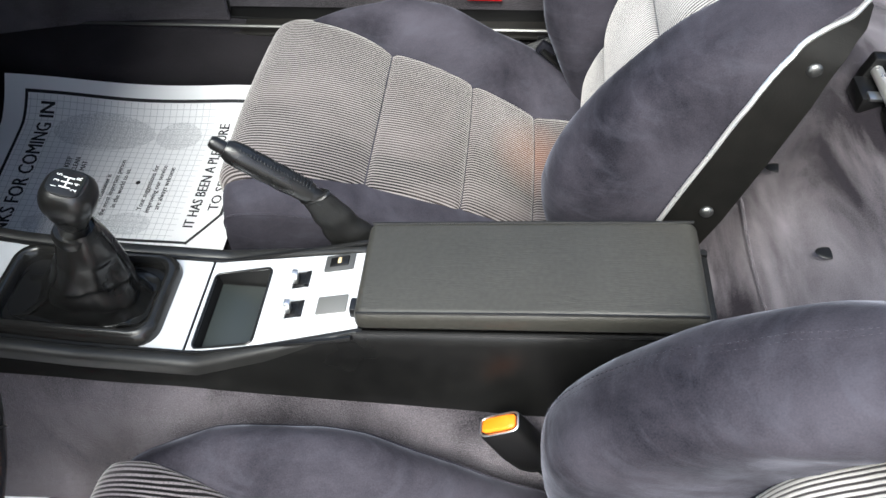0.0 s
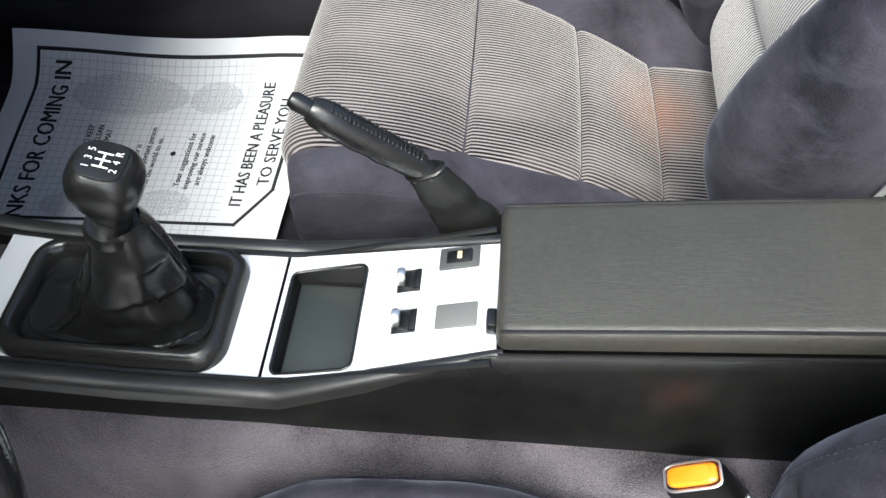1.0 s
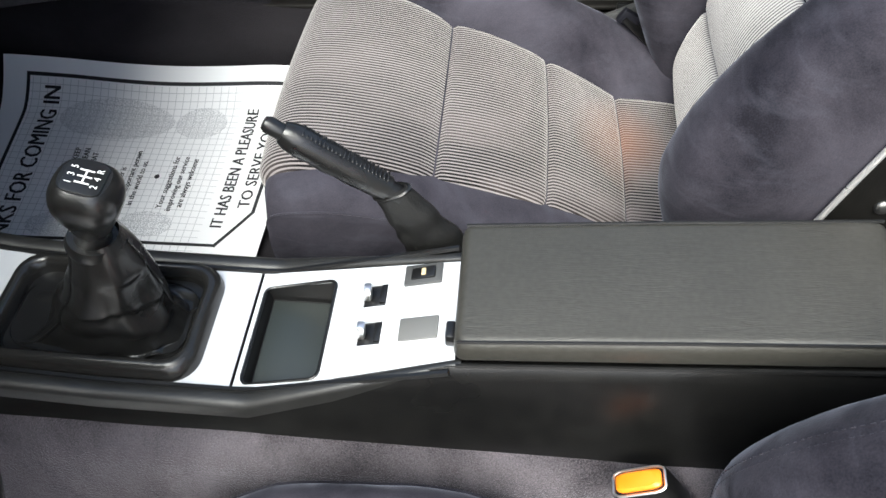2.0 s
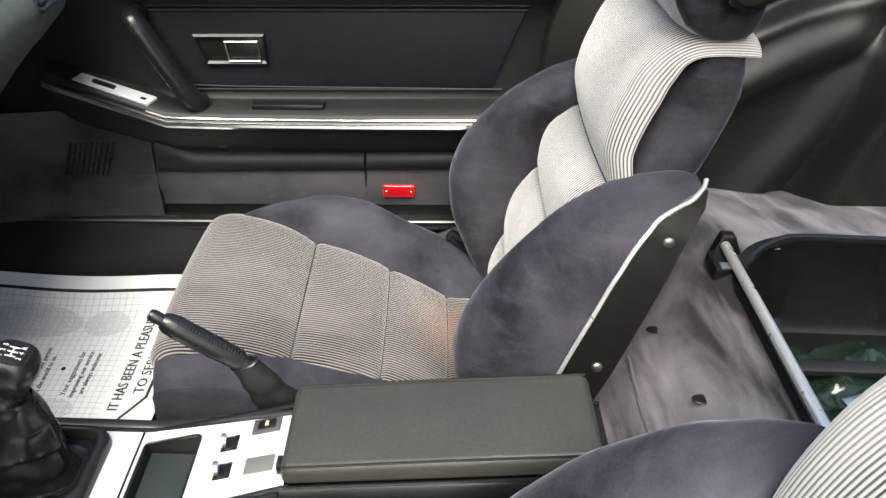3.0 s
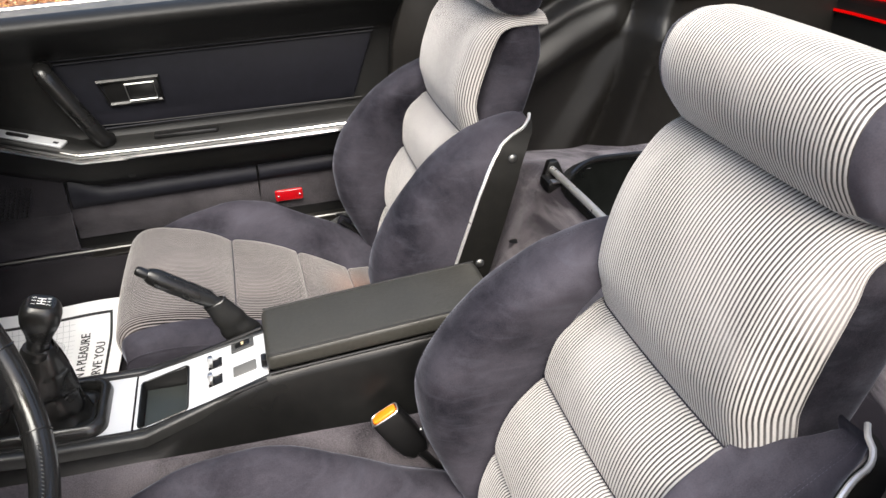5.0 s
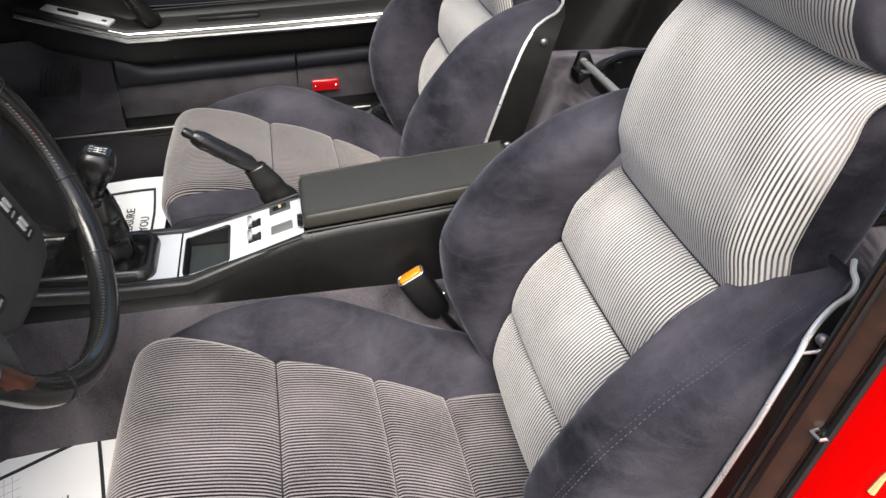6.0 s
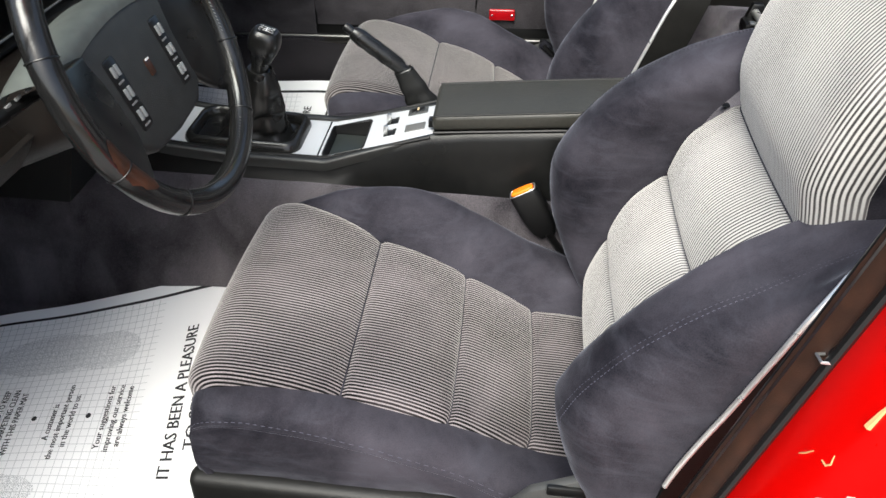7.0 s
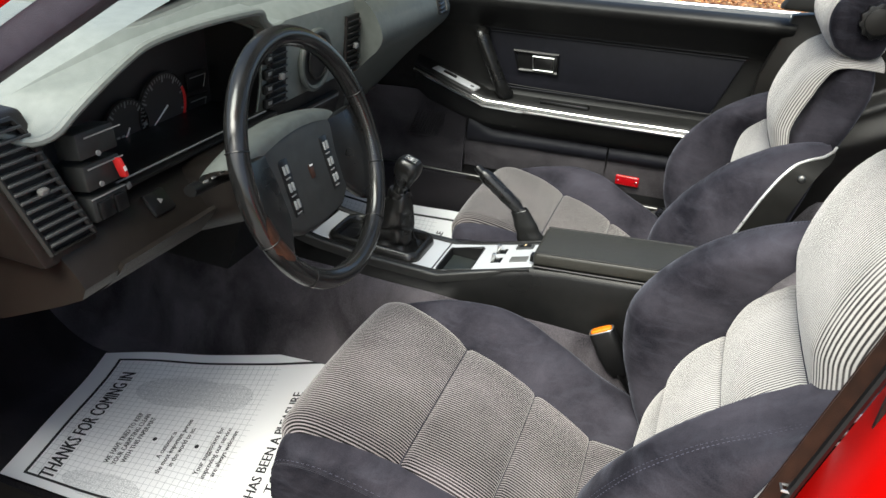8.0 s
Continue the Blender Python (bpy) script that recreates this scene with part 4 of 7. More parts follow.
BRACKET_REAR = [(0.345, 0.170), (0.352, 0.240), (0.372, 0.306), (0.398, 0.391), (0.418, 0.452), (0.432, 0.488), (0.443, 0.506), (0.452, 0.516), (0.459, 0.528)]
SIDE = [(0.0, 0.268), (0.306, 0.268), (0.391, 0.261), (0.452, 0.252), (0.497, 0.236), (0.516, 0.216), (0.532, 0.188), (0.70, 0.180)]      # how far out the bracket stands, by height
SIDE_WIDE = [(0.0, 0.264), (0.356, 0.264), (0.431, 0.258), (0.460, 0.252), (0.485, 0.245), (0.505, 0.233), (0.513, 0.225), (0.521, 0.217), (0.526, 0.208), (0.530, 0.190), (0.70, 0.186)]      # the driver's outer one
FAR_TOPS = [(-0.226, 0.150), (-0.226, 0.190), (-0.200, 0.215), (-0.145, 0.232), (-0.085, 0.243), (-0.026, 0.246), (0.042, 0.231), (0.129, 0.190), (0.205, 0.154), (0.268, 0.128)]
NEAR_TOPS = [(-0.226, 0.115), (-0.236, 0.160), (-0.222, 0.190), (-0.175, 0.202), (-0.115, 0.200), (-0.055, 0.188), (0.020, 0.168), (0.090, 0.144), (0.174, 0.104), (0.268, 0.094)]
HEAD = [(0.408, 0.684), (0.389, 0.713), (0.384, 0.745), (0.396, 0.776), (0.428, 0.793), (0.466, 0.788), (0.491, 0.762), (0.497, 0.722), (0.489, 0.680), (0.460, 0.668), (0.431, 0.672)]


def build_seat(s, label):
    """A bucket seat; s is the side, +1 the passenger's; u runs across it, towards its door."""
    middle = 0.383 if s > 0 else 0.366
    flat = -s                                                            # the side whose cushion edge is pressed flat

    def Q(x, u, z):
        return Vector((x, s * (middle + u), z))

    def P(x, u, z):
        return Q(x + (0.012 * smooth01((x + 0.22) / 0.12) if s > 0 else 0.0), u, z)

    def B(x, u, z):
        """The backrest's frame: the passenger's stands more upright."""
        if s < 0:
            return P(x, u, z)
        k = max(0.0, min(1.0, (z - 0.25) / 0.42))
        return P(x - at_table([(0.25, 0.0), (0.461, 0.037), (0.60, 0.036), (0.70, 0.048)], z), u, z + 0.028 * math.sin(math.pi * k))

    seat = thing("bucket_seat", (0.03, s * middle, -0.04), label, "car seat", "front seats")
    cushion_flat = [(0.0, 0.166), (0.30, 0.164), (5 / 11, 0.157), (7 / 11, 0.152), (9 / 11, 0.132), (1.0, 0.127)]
    cushion_deep = [(0.0, 0.196), (0.30, 0.192), (5 / 11, 0.152), (7 / 11, 0.131), (9 / 11, 0.127), (1.0, 0.125)]

    def panel(name, curve, lo, hi, bulge, parent, n=14):
        """A padded corduroy panel between two seams of a side curve."""
        upper = curve is BACK and lo > 0.5
        fold, turn = (0.76, 0.030) if upper else (0.84, 0.022)

        def half(c, t):
            if curve is CUSHION:
                return at_table(cushion_flat if t * flat > 0 else cushion_deep, c)
            return (0.151 if s < 0 else 0.1455) if upper else 0.148

        def drop(c, t):
            if curve is CUSHION:
                return 0.034 if t * flat > 0 else 0.008
            return at_curve([(q, 0, 0) for q in ((0.046, 0.051, 0.053, 0.046, 0.021, 0.016) if s < 0 else (0.024, 0.028, 0.031, 0.027, 0.016, 0.014))], (c - 6 / 11) / (5 / 11)).x if upper else 0.02

        def f(a, b):
            t = 2 * b - 1
            c = lo + (hi - lo) * a
            p = at_curve([(q[0], 0, q[1]) for q in curve], c)
            q = at_curve([(q[0], 0, q[1]) for q in curve], min(1, c + 0.004))
            d = (q - p).normalized() if (q - p).length > 1e-6 else Vector((1, 0, 0))
            nrm = Vector((-d.z, 0, d.x))
            end = 1 - a if not (upper and a > 0.6) else 1.0
            pad = bulge * (max(0.0, math.sin(math.pi * min(1, max(0, a)))) ** 0.55) * (1 - 0.25 * t ** 2) - 0.004 * math.exp(-(min(a, end) / 0.03) ** 2)
            wrap = max(0.0, abs(t) - fold) / (1 - fold) * math.pi / 2
            crown = 0.006 * (1 - t * t) - drop(c, t) * (1 - math.cos(wrap))
            p = p + nrm * (pad + crown - 0.004)
            across = min(abs(t), fold) / fold * (half(c, t) - turn) + turn * math.sin(wrap)
            return (B if curve is BACK else P)(p.x, math.copysign(across, t), p.z)

        def uv(a, b):
            t = 2 * b - 1
            c = lo + (hi - lo) * a
            arc = min(abs(t), fold) / fold * (half(c, t) - turn) + max(0.0, abs(t) - fold) / (1 - fold) * 0.8 * (turn + drop(0.6, t))
            return (math.copysign(arc, t), c * 0.6)
        pad = part(name, sheet(f, n, 40, uv), CORD if curve is BACK else (CORD_SEAT if s < 0 else CORD_WORN_DIM), parent, sharp=80)
        if lo > 0:
            part("seam", tube([f(0.0, k / 40) + Vector((-0.0006, 0, 0.0006)) for k in range(41)], 0.0012, 6), VELOUR, pad)
        return pad

    cush = part("cushion", box((0.10, 0.325, 0.115), (-0.172, s * middle, 0.138), 0.025, (0, 0, 0), 3, box((0.42, 0.38, 0.08), (0.03, s * middle, 0.062), 0.03, (0, 3, 0), 3)), VELOUR, seat, "dark navy velour cushion body")
    for lo, hi, bulge in ((0, 5 / 11, 0.006), (5 / 11, 7 / 11, 0.007), (7 / 11, 9 / 11, 0.006), (9 / 11, 1.0, 0.005)):
        panel("striped_panel", CUSHION, lo, hi, bulge, cush, 36 if lo == 0 else 24)
    lift = 0.004 if s > 0 else 0.0
    for side in (-1, 1):
        near = side == flat

        def deep(a, b):
            """The bolster that stands up along the cushion."""
            p = at_curve([(q[0], 0, q[1]) for q in FAR_TOPS], a)
            top = p.z + lift * smooth01(a / 0.2)
            c = 0.30 + 0.70 * smooth01((p.x + 0.20) / 0.46)
            inner = at_table(cushion_deep, c) - 0.016
            floor = at_table([(q[0], q[1]) for q in CUSHION[3:]], p.x) - 0.018
            if p.x < -0.20:
                floor = min(floor, top - 0.03)
            outer = at_table([(-0.226, 0.206), (-0.19, 0.214), (-0.14, 0.236), (-0.065, 0.250), (0.02, 0.253), (0.08, 0.243), (0.20, 0.236)], p.x)
            if s < 0:
                outer += 0.014 * (1 - smooth01((p.x + 0.16) / 0.12))
            if b < 0.6:
                k = b / 0.6
                u = inner + (outer - 0.036 - inner) * k
                z = floor + (top - floor) * math.sin(math.pi / 2 * k) ** 0.9
            else:
                k = (b - 0.6) / 0.4 * math.pi / 2
                u = outer - 0.036 + 0.036 * math.sin(k)
                z = 0.085 + (top - 0.085) * math.cos(k) ** 0.45 if k < math.pi / 2 - 1e-6 else 0.085
            fold = 0.0022 * noise.noise((p.x * 16, side * u * 9 + s, z * 26))
            return P(p.x, side * (u + fold), z + fold)

        def low(a, b):
            """The side that is pressed level with the cushion's edge."""
            p = at_curve([(q[0], 0, q[1]) for q in NEAR_TOPS], a)
            p.z += 0.006 if s < 0 else 0.014
            prof = ((0.128, p.z - 0.010), (0.152, p.z - 0.002), (0.172, p.z), (0.190, p.z - 0.005), (0.2025, p.z - 0.018), (0.2065, p.z - 0.036), (0.2065, min(0.120, p.z - 0.05)), (0.201, min(0.094, p.z - 0.06)))
            q = at_curve([(u, 0, z) for u, z in prof], b)
            fold = (0.0026 * noise.noise((p.x * 15, q.x * 12 + s, q.z * 24)) + 0.0018 * noise.noise((p.x * 40, 3, q.z * 55))) * smooth01((b - 0.3) / 0.2)
            curl = 0.020 * smooth01((q.x - 0.155) / 0.05) * (1 - smooth01(a / 0.30))
            return P(p.x + curl, side * (q.x + fold), q.z + fold * 0.6)
        shape = low if near else deep
        bm = sheet(shape, 40, 22)
        bm.verts.ensure_lookup_table()
        bm.faces.new(bm.verts[:23])
        bs = part("cushion_bolster", bm, VELOUR, seat, "dark navy velour side bolster", 70)
        row = 0.60 if near else 0.80
        part("seam", tube([shape(k / 40, row) + Vector((0, s * side * 0.0006, 0)) for k in range(4, 40)], 0.0012, 5), VELOUR, bs)
        if s > 0 or not near:
            continue
        stitch = bmesh.new()
        for k in range(8, 118, 2):
            tube([shape(q / 124, row - 0.045) + Vector((0, s * side * 0.0006, 0.0004)) for q in (k, k + 1)], 0.0004, 4, bm=stitch)
        part("stitching", stitch, THREAD, bs)
    base = part("seat_base", box((0.45, 0.430, 0.075), (-0.004, s * middle, 0.052), 0.014, (0, 1, 0), 3), VINYL, seat, "black vinyl seat base with a rounded edge")
    part("side_skirt", box((0.455, 0.030, 0.085), (-0.010, s * (middle + flat * 0.203), 0.052), 0.012, (0, 1, 0), 3), VINYL, base)
    for u in (-0.17, 0.17):
        part("rail", box((0.46, 0.03, 0.045), (0.0, s * (middle + u), -0.018), 0.004), STEEL, seat)
    hinge = part("hinge_cover", prism([Q(0.12, 0.226, 0.100), Q(0.29, 0.226, 0.09), Q(0.29, 0.226, 0.19), Q(0.225, 0.226, 0.200), Q(0.165, 0.226, 0.168)], (0, s * 0.012, 0), 0.004), DARK_GREY, seat, "grey plastic hinge cover")
    part("slot", box((0.045, 0.006, 0.014), Q(0.205, 0.239, 0.178), 0.002), PLASTIC, hinge)

    # backrest
    def shell(a, b):
        z = 0.09 + 0.574 * a
        front = at_curve([(0.285, 0, 0), (0.282, 0, 0), (0.318, 0, 0), (0.380, 0, 0), (0.402, 0, 0), (0.420, 0, 0), (0.462, 0, 0)], a).x + 0.004
        rear = 0.375 + (0.172 if s < 0 else 0.150) * smooth01(a * 1.05)
        w = 0.1435
        ang = 2 * math.pi * b
        c, sn = math.cos(ang), math.sin(ang)
        cx, hx = (front + rear) / 2, (rear - front) / 2
        k = 1.0 if a < 0.95 else math.sqrt(max(0.0, 1 - ((a - 0.95) / 0.055) ** 2)) * 0.2 + 0.8
        return B(cx + hx * k * math.copysign(abs(c) ** 0.4, c), w * (1 - 0.1 * (1 - k)) * math.copysign(abs(sn) ** 0.3, sn), z)
    rings = [[shell(i / 28, j / 48) for j in range(48)] for i in range(29)]
    back = part("backrest", loft(rings), VELOUR, seat, "dark navy velour backrest body", 60)
    for lo, hi, bulge in ((0, 2 / 11, 0.009), (2 / 11, 4 / 11, 0.012), (4 / 11, 6 / 11, 0.013), (6 / 11, 1.0, 0.010)):
        panel("striped_panel", BACK, lo, hi, bulge, back, 44 if lo > 0.5 else 24)
    for side in (-1, 1):
        def lobe(a, b):
            near = side == flat
            f = at_curve([(q[0], 0, q[1]) for q in LOBE_FRONT], a)
            r = at_curve([(q[0], 0, q[1]) for q in LOBE_REAR], a)
            ang = math.pi * b
            c, sn = math.cos(ang), math.sin(ang)
            fwd = max(0.0, sn) ** (0.62 if near else 0.5)
            thick = 0.012 + 0.046 * smooth01(a / 0.42)
            u = at_table(SIDE if s > 0 or side < 0 else SIDE_WIDE, r.z) - 0.004 - thick + thick * math.copysign(abs(c) ** 0.8, c)
            u -= 0.008 * fwd * (1 - a)
            dip = math.sin(math.pi * min(1.0, a / 0.75))
            if near:
                f = f + Vector((0.010, 0, -0.024)) * dip ** 0.7 + (Vector((0.016, 0, -0.022)) * dip ** 0.8 + Vector((0.010, 0, -0.018)) * dip ** 0.6 * (1 - smooth01((a - 0.28) / 0.3)) if s < 0 else Vector((0, 0, 0)))
            elif s < 0:
                f = f + Vector((0.0, 0, -0.014)) * dip
            if near and s < 0:                                            # its inner rear edge is tucked in
                f.z -= 0.007 * (1 - smooth01(a / 0.12))
                r.z -= 0.024 * smooth01(0.3 - c) * (1 - smooth01((a - 0.25) / 0.3))
            p = r + (f - r) * fwd
            fold = 0.0026 * noise.noise((p.x * 13 + 3 * s, side * u * 10, p.z * 17)) * smooth01(a / 0.1)
            return Q(p.x - fold, side * u + fold, p.z)
        lb = part("back_bolster", sheet(lobe, 40, 26), VELOUR, seat, "thick dark navy velour back bolster", 80)
        for row, fine in ((0.385, 1), (0.42, 0)) if s < 0 else ():
            stitch = bmesh.new()
            for k in range(14, 200, 2):
                pts = []
                for q in (k / 250, (k + 1) / 250):
                    p = lobe(q, row)
                    pts.append(p + Vector((0, s * side * 0.0012, 0)))
                tube(pts, 0.00042 if fine else 0.00025, 4, bm=stitch)
            part("stitching", stitch, THREAD if side > 0 else VELOUR, lb)
        if s < 0 and side < 0:
            continue

        # side bracket, bent in at its top, with a bright edge
        def U(z):
            return side * at_table(SIDE if s > 0 else SIDE_WIDE, z)
        edge_front = [(v.x, v.z) for v in spline([(x, 0, z) for x, z in BRACKET_FRONT], 32)]
        edge_rear = [(v.x, v.z) for v in spline([(x, 0, z) for x, z in BRACKET_REAR], 32)]
        bm = bmesh.new()
        rows = []
        for (x0, z0), (x1, z1) in zip(edge_front, edge_rear):
            rows.append([bm.verts.new(Q(x, U(z) + side * o, z)) for x, z, o in ((x0, z0, 0.002), (x1, z1, 0.002), (x1, z1, -0.003), (x0, z0, -0.003))])
        for p, q in zip(rows, rows[1:]):
            for k in range(4):
                bm.faces.new((p[k], p[(k + 1) % 4], q[(k + 1) % 4], q[k]))
        bm.faces.new(rows[0])
        bm.faces.new(rows[-1][::-1])
        br = part("side_bracket", bm, BRACKET, seat, "dark painted metal recliner bracket")
        line = [Q(x - 0.001, U(z) + side * 0.0025, z) for x, z in edge_front[4:]]
        line += [Q(0.459, side * (0.183 if s > 0 else 0.188), 0.536 if s > 0 else 0.5315)]
        part("bright_edge", tube(line, 0.0028, 8), BAR_STEEL, br, "bright chrome edge moulding")
        for x, z in ((0.353, 0.319), (0.411, 0.486)) if side < 0 else ():
            part("bolt", ball(0.0075, Q(x, U(z) + side * 0.003, z), (1, 0.6, 1)), BOLT, br)
        if side > 0:
            lv = part("recline_lever", tube([Q(0.380, 0.246, 0.489), Q(0.395, 0.248, 0.490), Q(0.398, 0.248, 0.490)], [0.0016, 0.0020, 0.0035], 8), STEEL, br, "bare steel recliner lever")
            part("sleeve", tube([Q(0.397, 0.252, 0.490), Q(0.423, 0.256, 0.492)], 0.0042, 10), STEEL, lv)
            part("pivot", ball(0.0055, Q(0.398, 0.246, 0.501)), BOLT, lv)

    # headrest
    cx, cz = 0.441, 0.735
    dx, dz = (0.034, 0.004) if s < 0 else (-0.013, 0.008)
    wide = 0.134

    def band(a, b):
        p = at_curve([(q[0], 0, q[1]) for q in HEAD + HEAD[:1]], a)
        t = 2 * b - 1
        k = 1.0 + 0.035 * (1 - t * t) - 0.09 * smooth01((abs(t) - 0.78) / 0.22) ** 1.5
        return P(dx + cx + (p.x - cx) * k, t * wide, dz + cz + (p.z - cz) * k)

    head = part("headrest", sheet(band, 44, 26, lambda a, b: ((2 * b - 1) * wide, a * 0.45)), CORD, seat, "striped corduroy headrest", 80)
    for side in (-1, 1):
        def cheek(a, b):
            p = at_curve([(q[0], 0, q[1]) for q in HEAD + HEAD[:1]], a)
            k = (0.91, 0.885, 0.84, 0.76, 0.5, 0.0)[round(b * 5)]
            u = (0.0, 0.006, 0.011, 0.015, 0.0165, 0.017)[round(b * 5)]
            return P(dx + cx + (p.x - cx) * k, side * (wide + u), dz + cz + (p.z - cz) * k)
        part("cheek", sheet(cheek, 44, 5), VELOUR, head, "navy velour headrest side", 80)
        part("post", tube([B(0.500, side * 0.05, 0.62), B(0.500, side * 0.05, 0.70)], 0.006, 8), CHROME, seat)
    teeth = [(0.0285 + 0.0018 * math.cos(11 * t), t) for t in (2 * math.pi * k / 90 for k in range(90))]
    kn = prism([P(dx + 0.460 + r * math.cos(t), -wide - 0.014, 0.752 + r * math.sin(t)) for r, t in teeth], (0, s * -0.019, 0), 0.0015)
    knob = part("adjuster_knob", kn, PLASTIC, seat, "black lobed adjuster knob")
    part("cap", disc(0.0215, 0.004, P(dx + 0.460, -wide - 0.034, 0.752), (90, 0, 0), 0.001), TRIM, knob)
    return seat


build_seat(1, "bucket seat in navy velour with striped corduroy, passenger's side")
build_seat(-1, "bucket seat in navy velour with striped corduroy, behind the steering wheel")


# ---------------------------------------------------------------- centre console
CY = 0.003                     # the console's centre line


def console_top(x):
    pts = ((-0.52, 0.262), (-0.42, 0.244), (-0.30, 0.2355), (-0.172, 0.2355), (0.0, 0.2885), (0.02, 0.293), (0.33, 0.322), (0.40, 0.322))
    for (x0, z0), (x1, z1) in zip(pts, pts[1:]):
        if x <= x1:
            return z0 + (z1 - z0) * max(0.0, (x - x0) / (x1 - x0))
    return pts[-1][1]


def build_console():
    con = thing("centre_console", (-0.05, CY, 0.14), "black centre console with silver-grey switch plates", "console")
    xs = [-0.52, -0.47, -0.42, -0.36, -0.30, -0.24, -0.185, -0.165, -0.12, -0.06, -0.005, 0.06, 0.15, 0.25, 0.315, 0.335, 0.345]

    for side in (-1, 1):
        def prof(x):
            t = console_top(x)
            k = 0.006 * smooth01((x + 0.13) / 0.13) + 0.006 * smooth01((x - 0.30) / 0.05)
            return [(0.090, 0.165), (0.087, 0.196), (0.0835, 0.199), (0.0765 - k, t - 0.025 - 0.3 * max(0.0, t - 0.26)), (0.0705 - k, t - 0.012), (0.067 - k, t - 0.003), (0.063 - k, t + 0.0005), (0.0585 - k, t - 0.001), (0.0575 - k, t - 0.012)]
        bm = bmesh.new()
        rows = [[bm.verts.new((x, CY + side * y, z)) for y, z in prof(x)] for x in xs]
        for a, b in zip(rows, rows[1:]):
            for k in range(len(a) - 1):
                bm.faces.new((a[k], b[k], b[k + 1], a[k + 1]))
        part("side_wall", bm, CONSOLE_SKIN, con, sharp=30)
        def rail(a, b):
            x = -0.52 + 0.524 * a
            ang = math.pi * (1 - b)
            k = max(0.0, (x + 0.17) / 0.17)
            return Vector((x, CY + side * (0.0715 - 0.0182 * k + (0.0085 - 0.0040 * k) * math.cos(ang)), console_top(x) - 0.0045 - 0.0015 * k + (0.0085 - 0.002 * k) * math.sin(ang) ** 0.7 - (0.010 if b > 0.97 else 0.0)))
        part("rail", sheet(rail, 60, 14), RAIL_SKIN, con, "rounded black edge rail", 70)
        part("welt", tube([(x, CY + side * 0.0625, console_top(x) + 0.0005) for x in xs[:11]], 0.0028, 6), PLASTIC, con)
    part("end_wall", prism([(0.338, CY - 0.088, 0.135), (0.338, CY + 0.088, 0.135), (0.338, CY + 0.058, 0.318), (0.338, CY - 0.058, 0.318)], (0.008, 0, 0), 0.002), VINYL, con)
    part("inner_floor", box((0.84, 0.12, 0.004), (-0.09, CY, 0.19)), PLASTIC, con)

    def plate(name, xcuts, ycuts, holes):
        bm = bmesh.new()
        vs = [[bm.verts.new((x, CY + y * (1 - 0.22 * max(0.0, (x + 0.16) / 0.16) if abs(y) > 0.0565 else 1), console_top(x) - 0.002)) for y in ycuts] for x in xcuts]
        for i in range(len(xcuts) - 1):
            for j in range(len(ycuts) - 1):
                if (i, j) not in holes:
                    bm.faces.new((vs[i][j], vs[i + 1][j], vs[i + 1][j + 1], vs[i][j + 1]))
        bmesh.ops.remove_doubles(bm, verts=bm.verts, dist=1e-6)
        thicken(bm, -0.002)
        return part(name, bm, PLATE, con, "silver-grey painted metal plate")

    plate("front_plate", (-0.440, -0.402, -0.30, -0.24, -0.1895), (-0.0625, -0.046, 0.046, 0.0605), {(1, 1), (2, 1)})
    plate("switch_plate", (-0.1865, -0.182, -0.180, -0.114, -0.084, -0.064, -0.001), (-0.0625, -0.056, -0.029, -0.006, 0.010, 0.033, 0.043, 0.0605),
          {(2, 1), (2, 2), (2, 3), (2, 4), (2, 5), (4, 2), (4, 4)})
    # open pocket
    x0, x1, y0, y1 = -0.180, -0.114, CY - 0.056, CY + 0.043
    bm = bmesh.new()
    rim = [(x0, y0), (x1, y0), (x1, y1), (x0, y1)]
    top = [bm.verts.new((x, y, console_top(x) - 0.001)) for x, y in rim]
    low = [bm.verts.new((x + (0.004 if x == x0 else -0.002), y * 0.95, 0.222)) for x, y in rim]
    bm.faces.new(low)
    for k in range(4):
        bm.faces.new((top[k], top[(k + 1) % 4], low[(k + 1) % 4], low[k]))
    pk = part("pocket", bm, PLASTIC, con, "open black coin pocket")
    part("mat", box((0.056, 0.088, 0.002), (-0.1465, CY - 0.006, 0.2235), 0.0008), POCKET_MAT, pk)
    part("lip", tube([(x, y, console_top(x) + 0.0008) for x, y in [(-0.147 + p[0], CY - 0.0065 + p[1]) for p in round_rect(0.068, 0.101, 0.007, 3)]], 0.0014, 6, True), PLASTIC, pk)

    slope = -math.degrees(math.atan(0.0515 / 0.172))
    for y in (-0.0165, 0.023):
        z = console_top(-0.074)
        sw = part("toggle_switch", box((0.022, 0.023, 0.012), (-0.074, CY + y, z - 0.008), 0.001, (0, slope, 0)), PLASTIC, con)
        part("lever", box((0.007, 0.009, 0.017), (-0.081, CY + y - 0.002, z + 0.005), 0.002, (0, slope + 20, 0)), STEEL, sw, "bright toggle lever")
        part("collar", box((0.006, 0.019, 0.004), (-0.0675, CY + y, z + 0.0005), 0.001, (0, slope, 0)), PLASTIC, sw)
    z = console_top(-0.033)
    hz = part("rocker_switch", box((0.034, 0.021, 0.004), (-0.034, CY + 0.0375, z + 0.0008), 0.0012, (0, slope, 0)), DARK_GREY, con, "dark rocker switch with an amber lens")
    part("rocker", box((0.022, 0.012, 0.004), (-0.034, CY + 0.0375, z + 0.0025), 0.001, (0, slope - 4, 0)), PLASTIC, hz)
    part("lens", box((0.004, 0.007, 0.002), (-0.034, CY + 0.0375, z + 0.005), 0.0006, (0, slope, 0)), AMBER, hz)
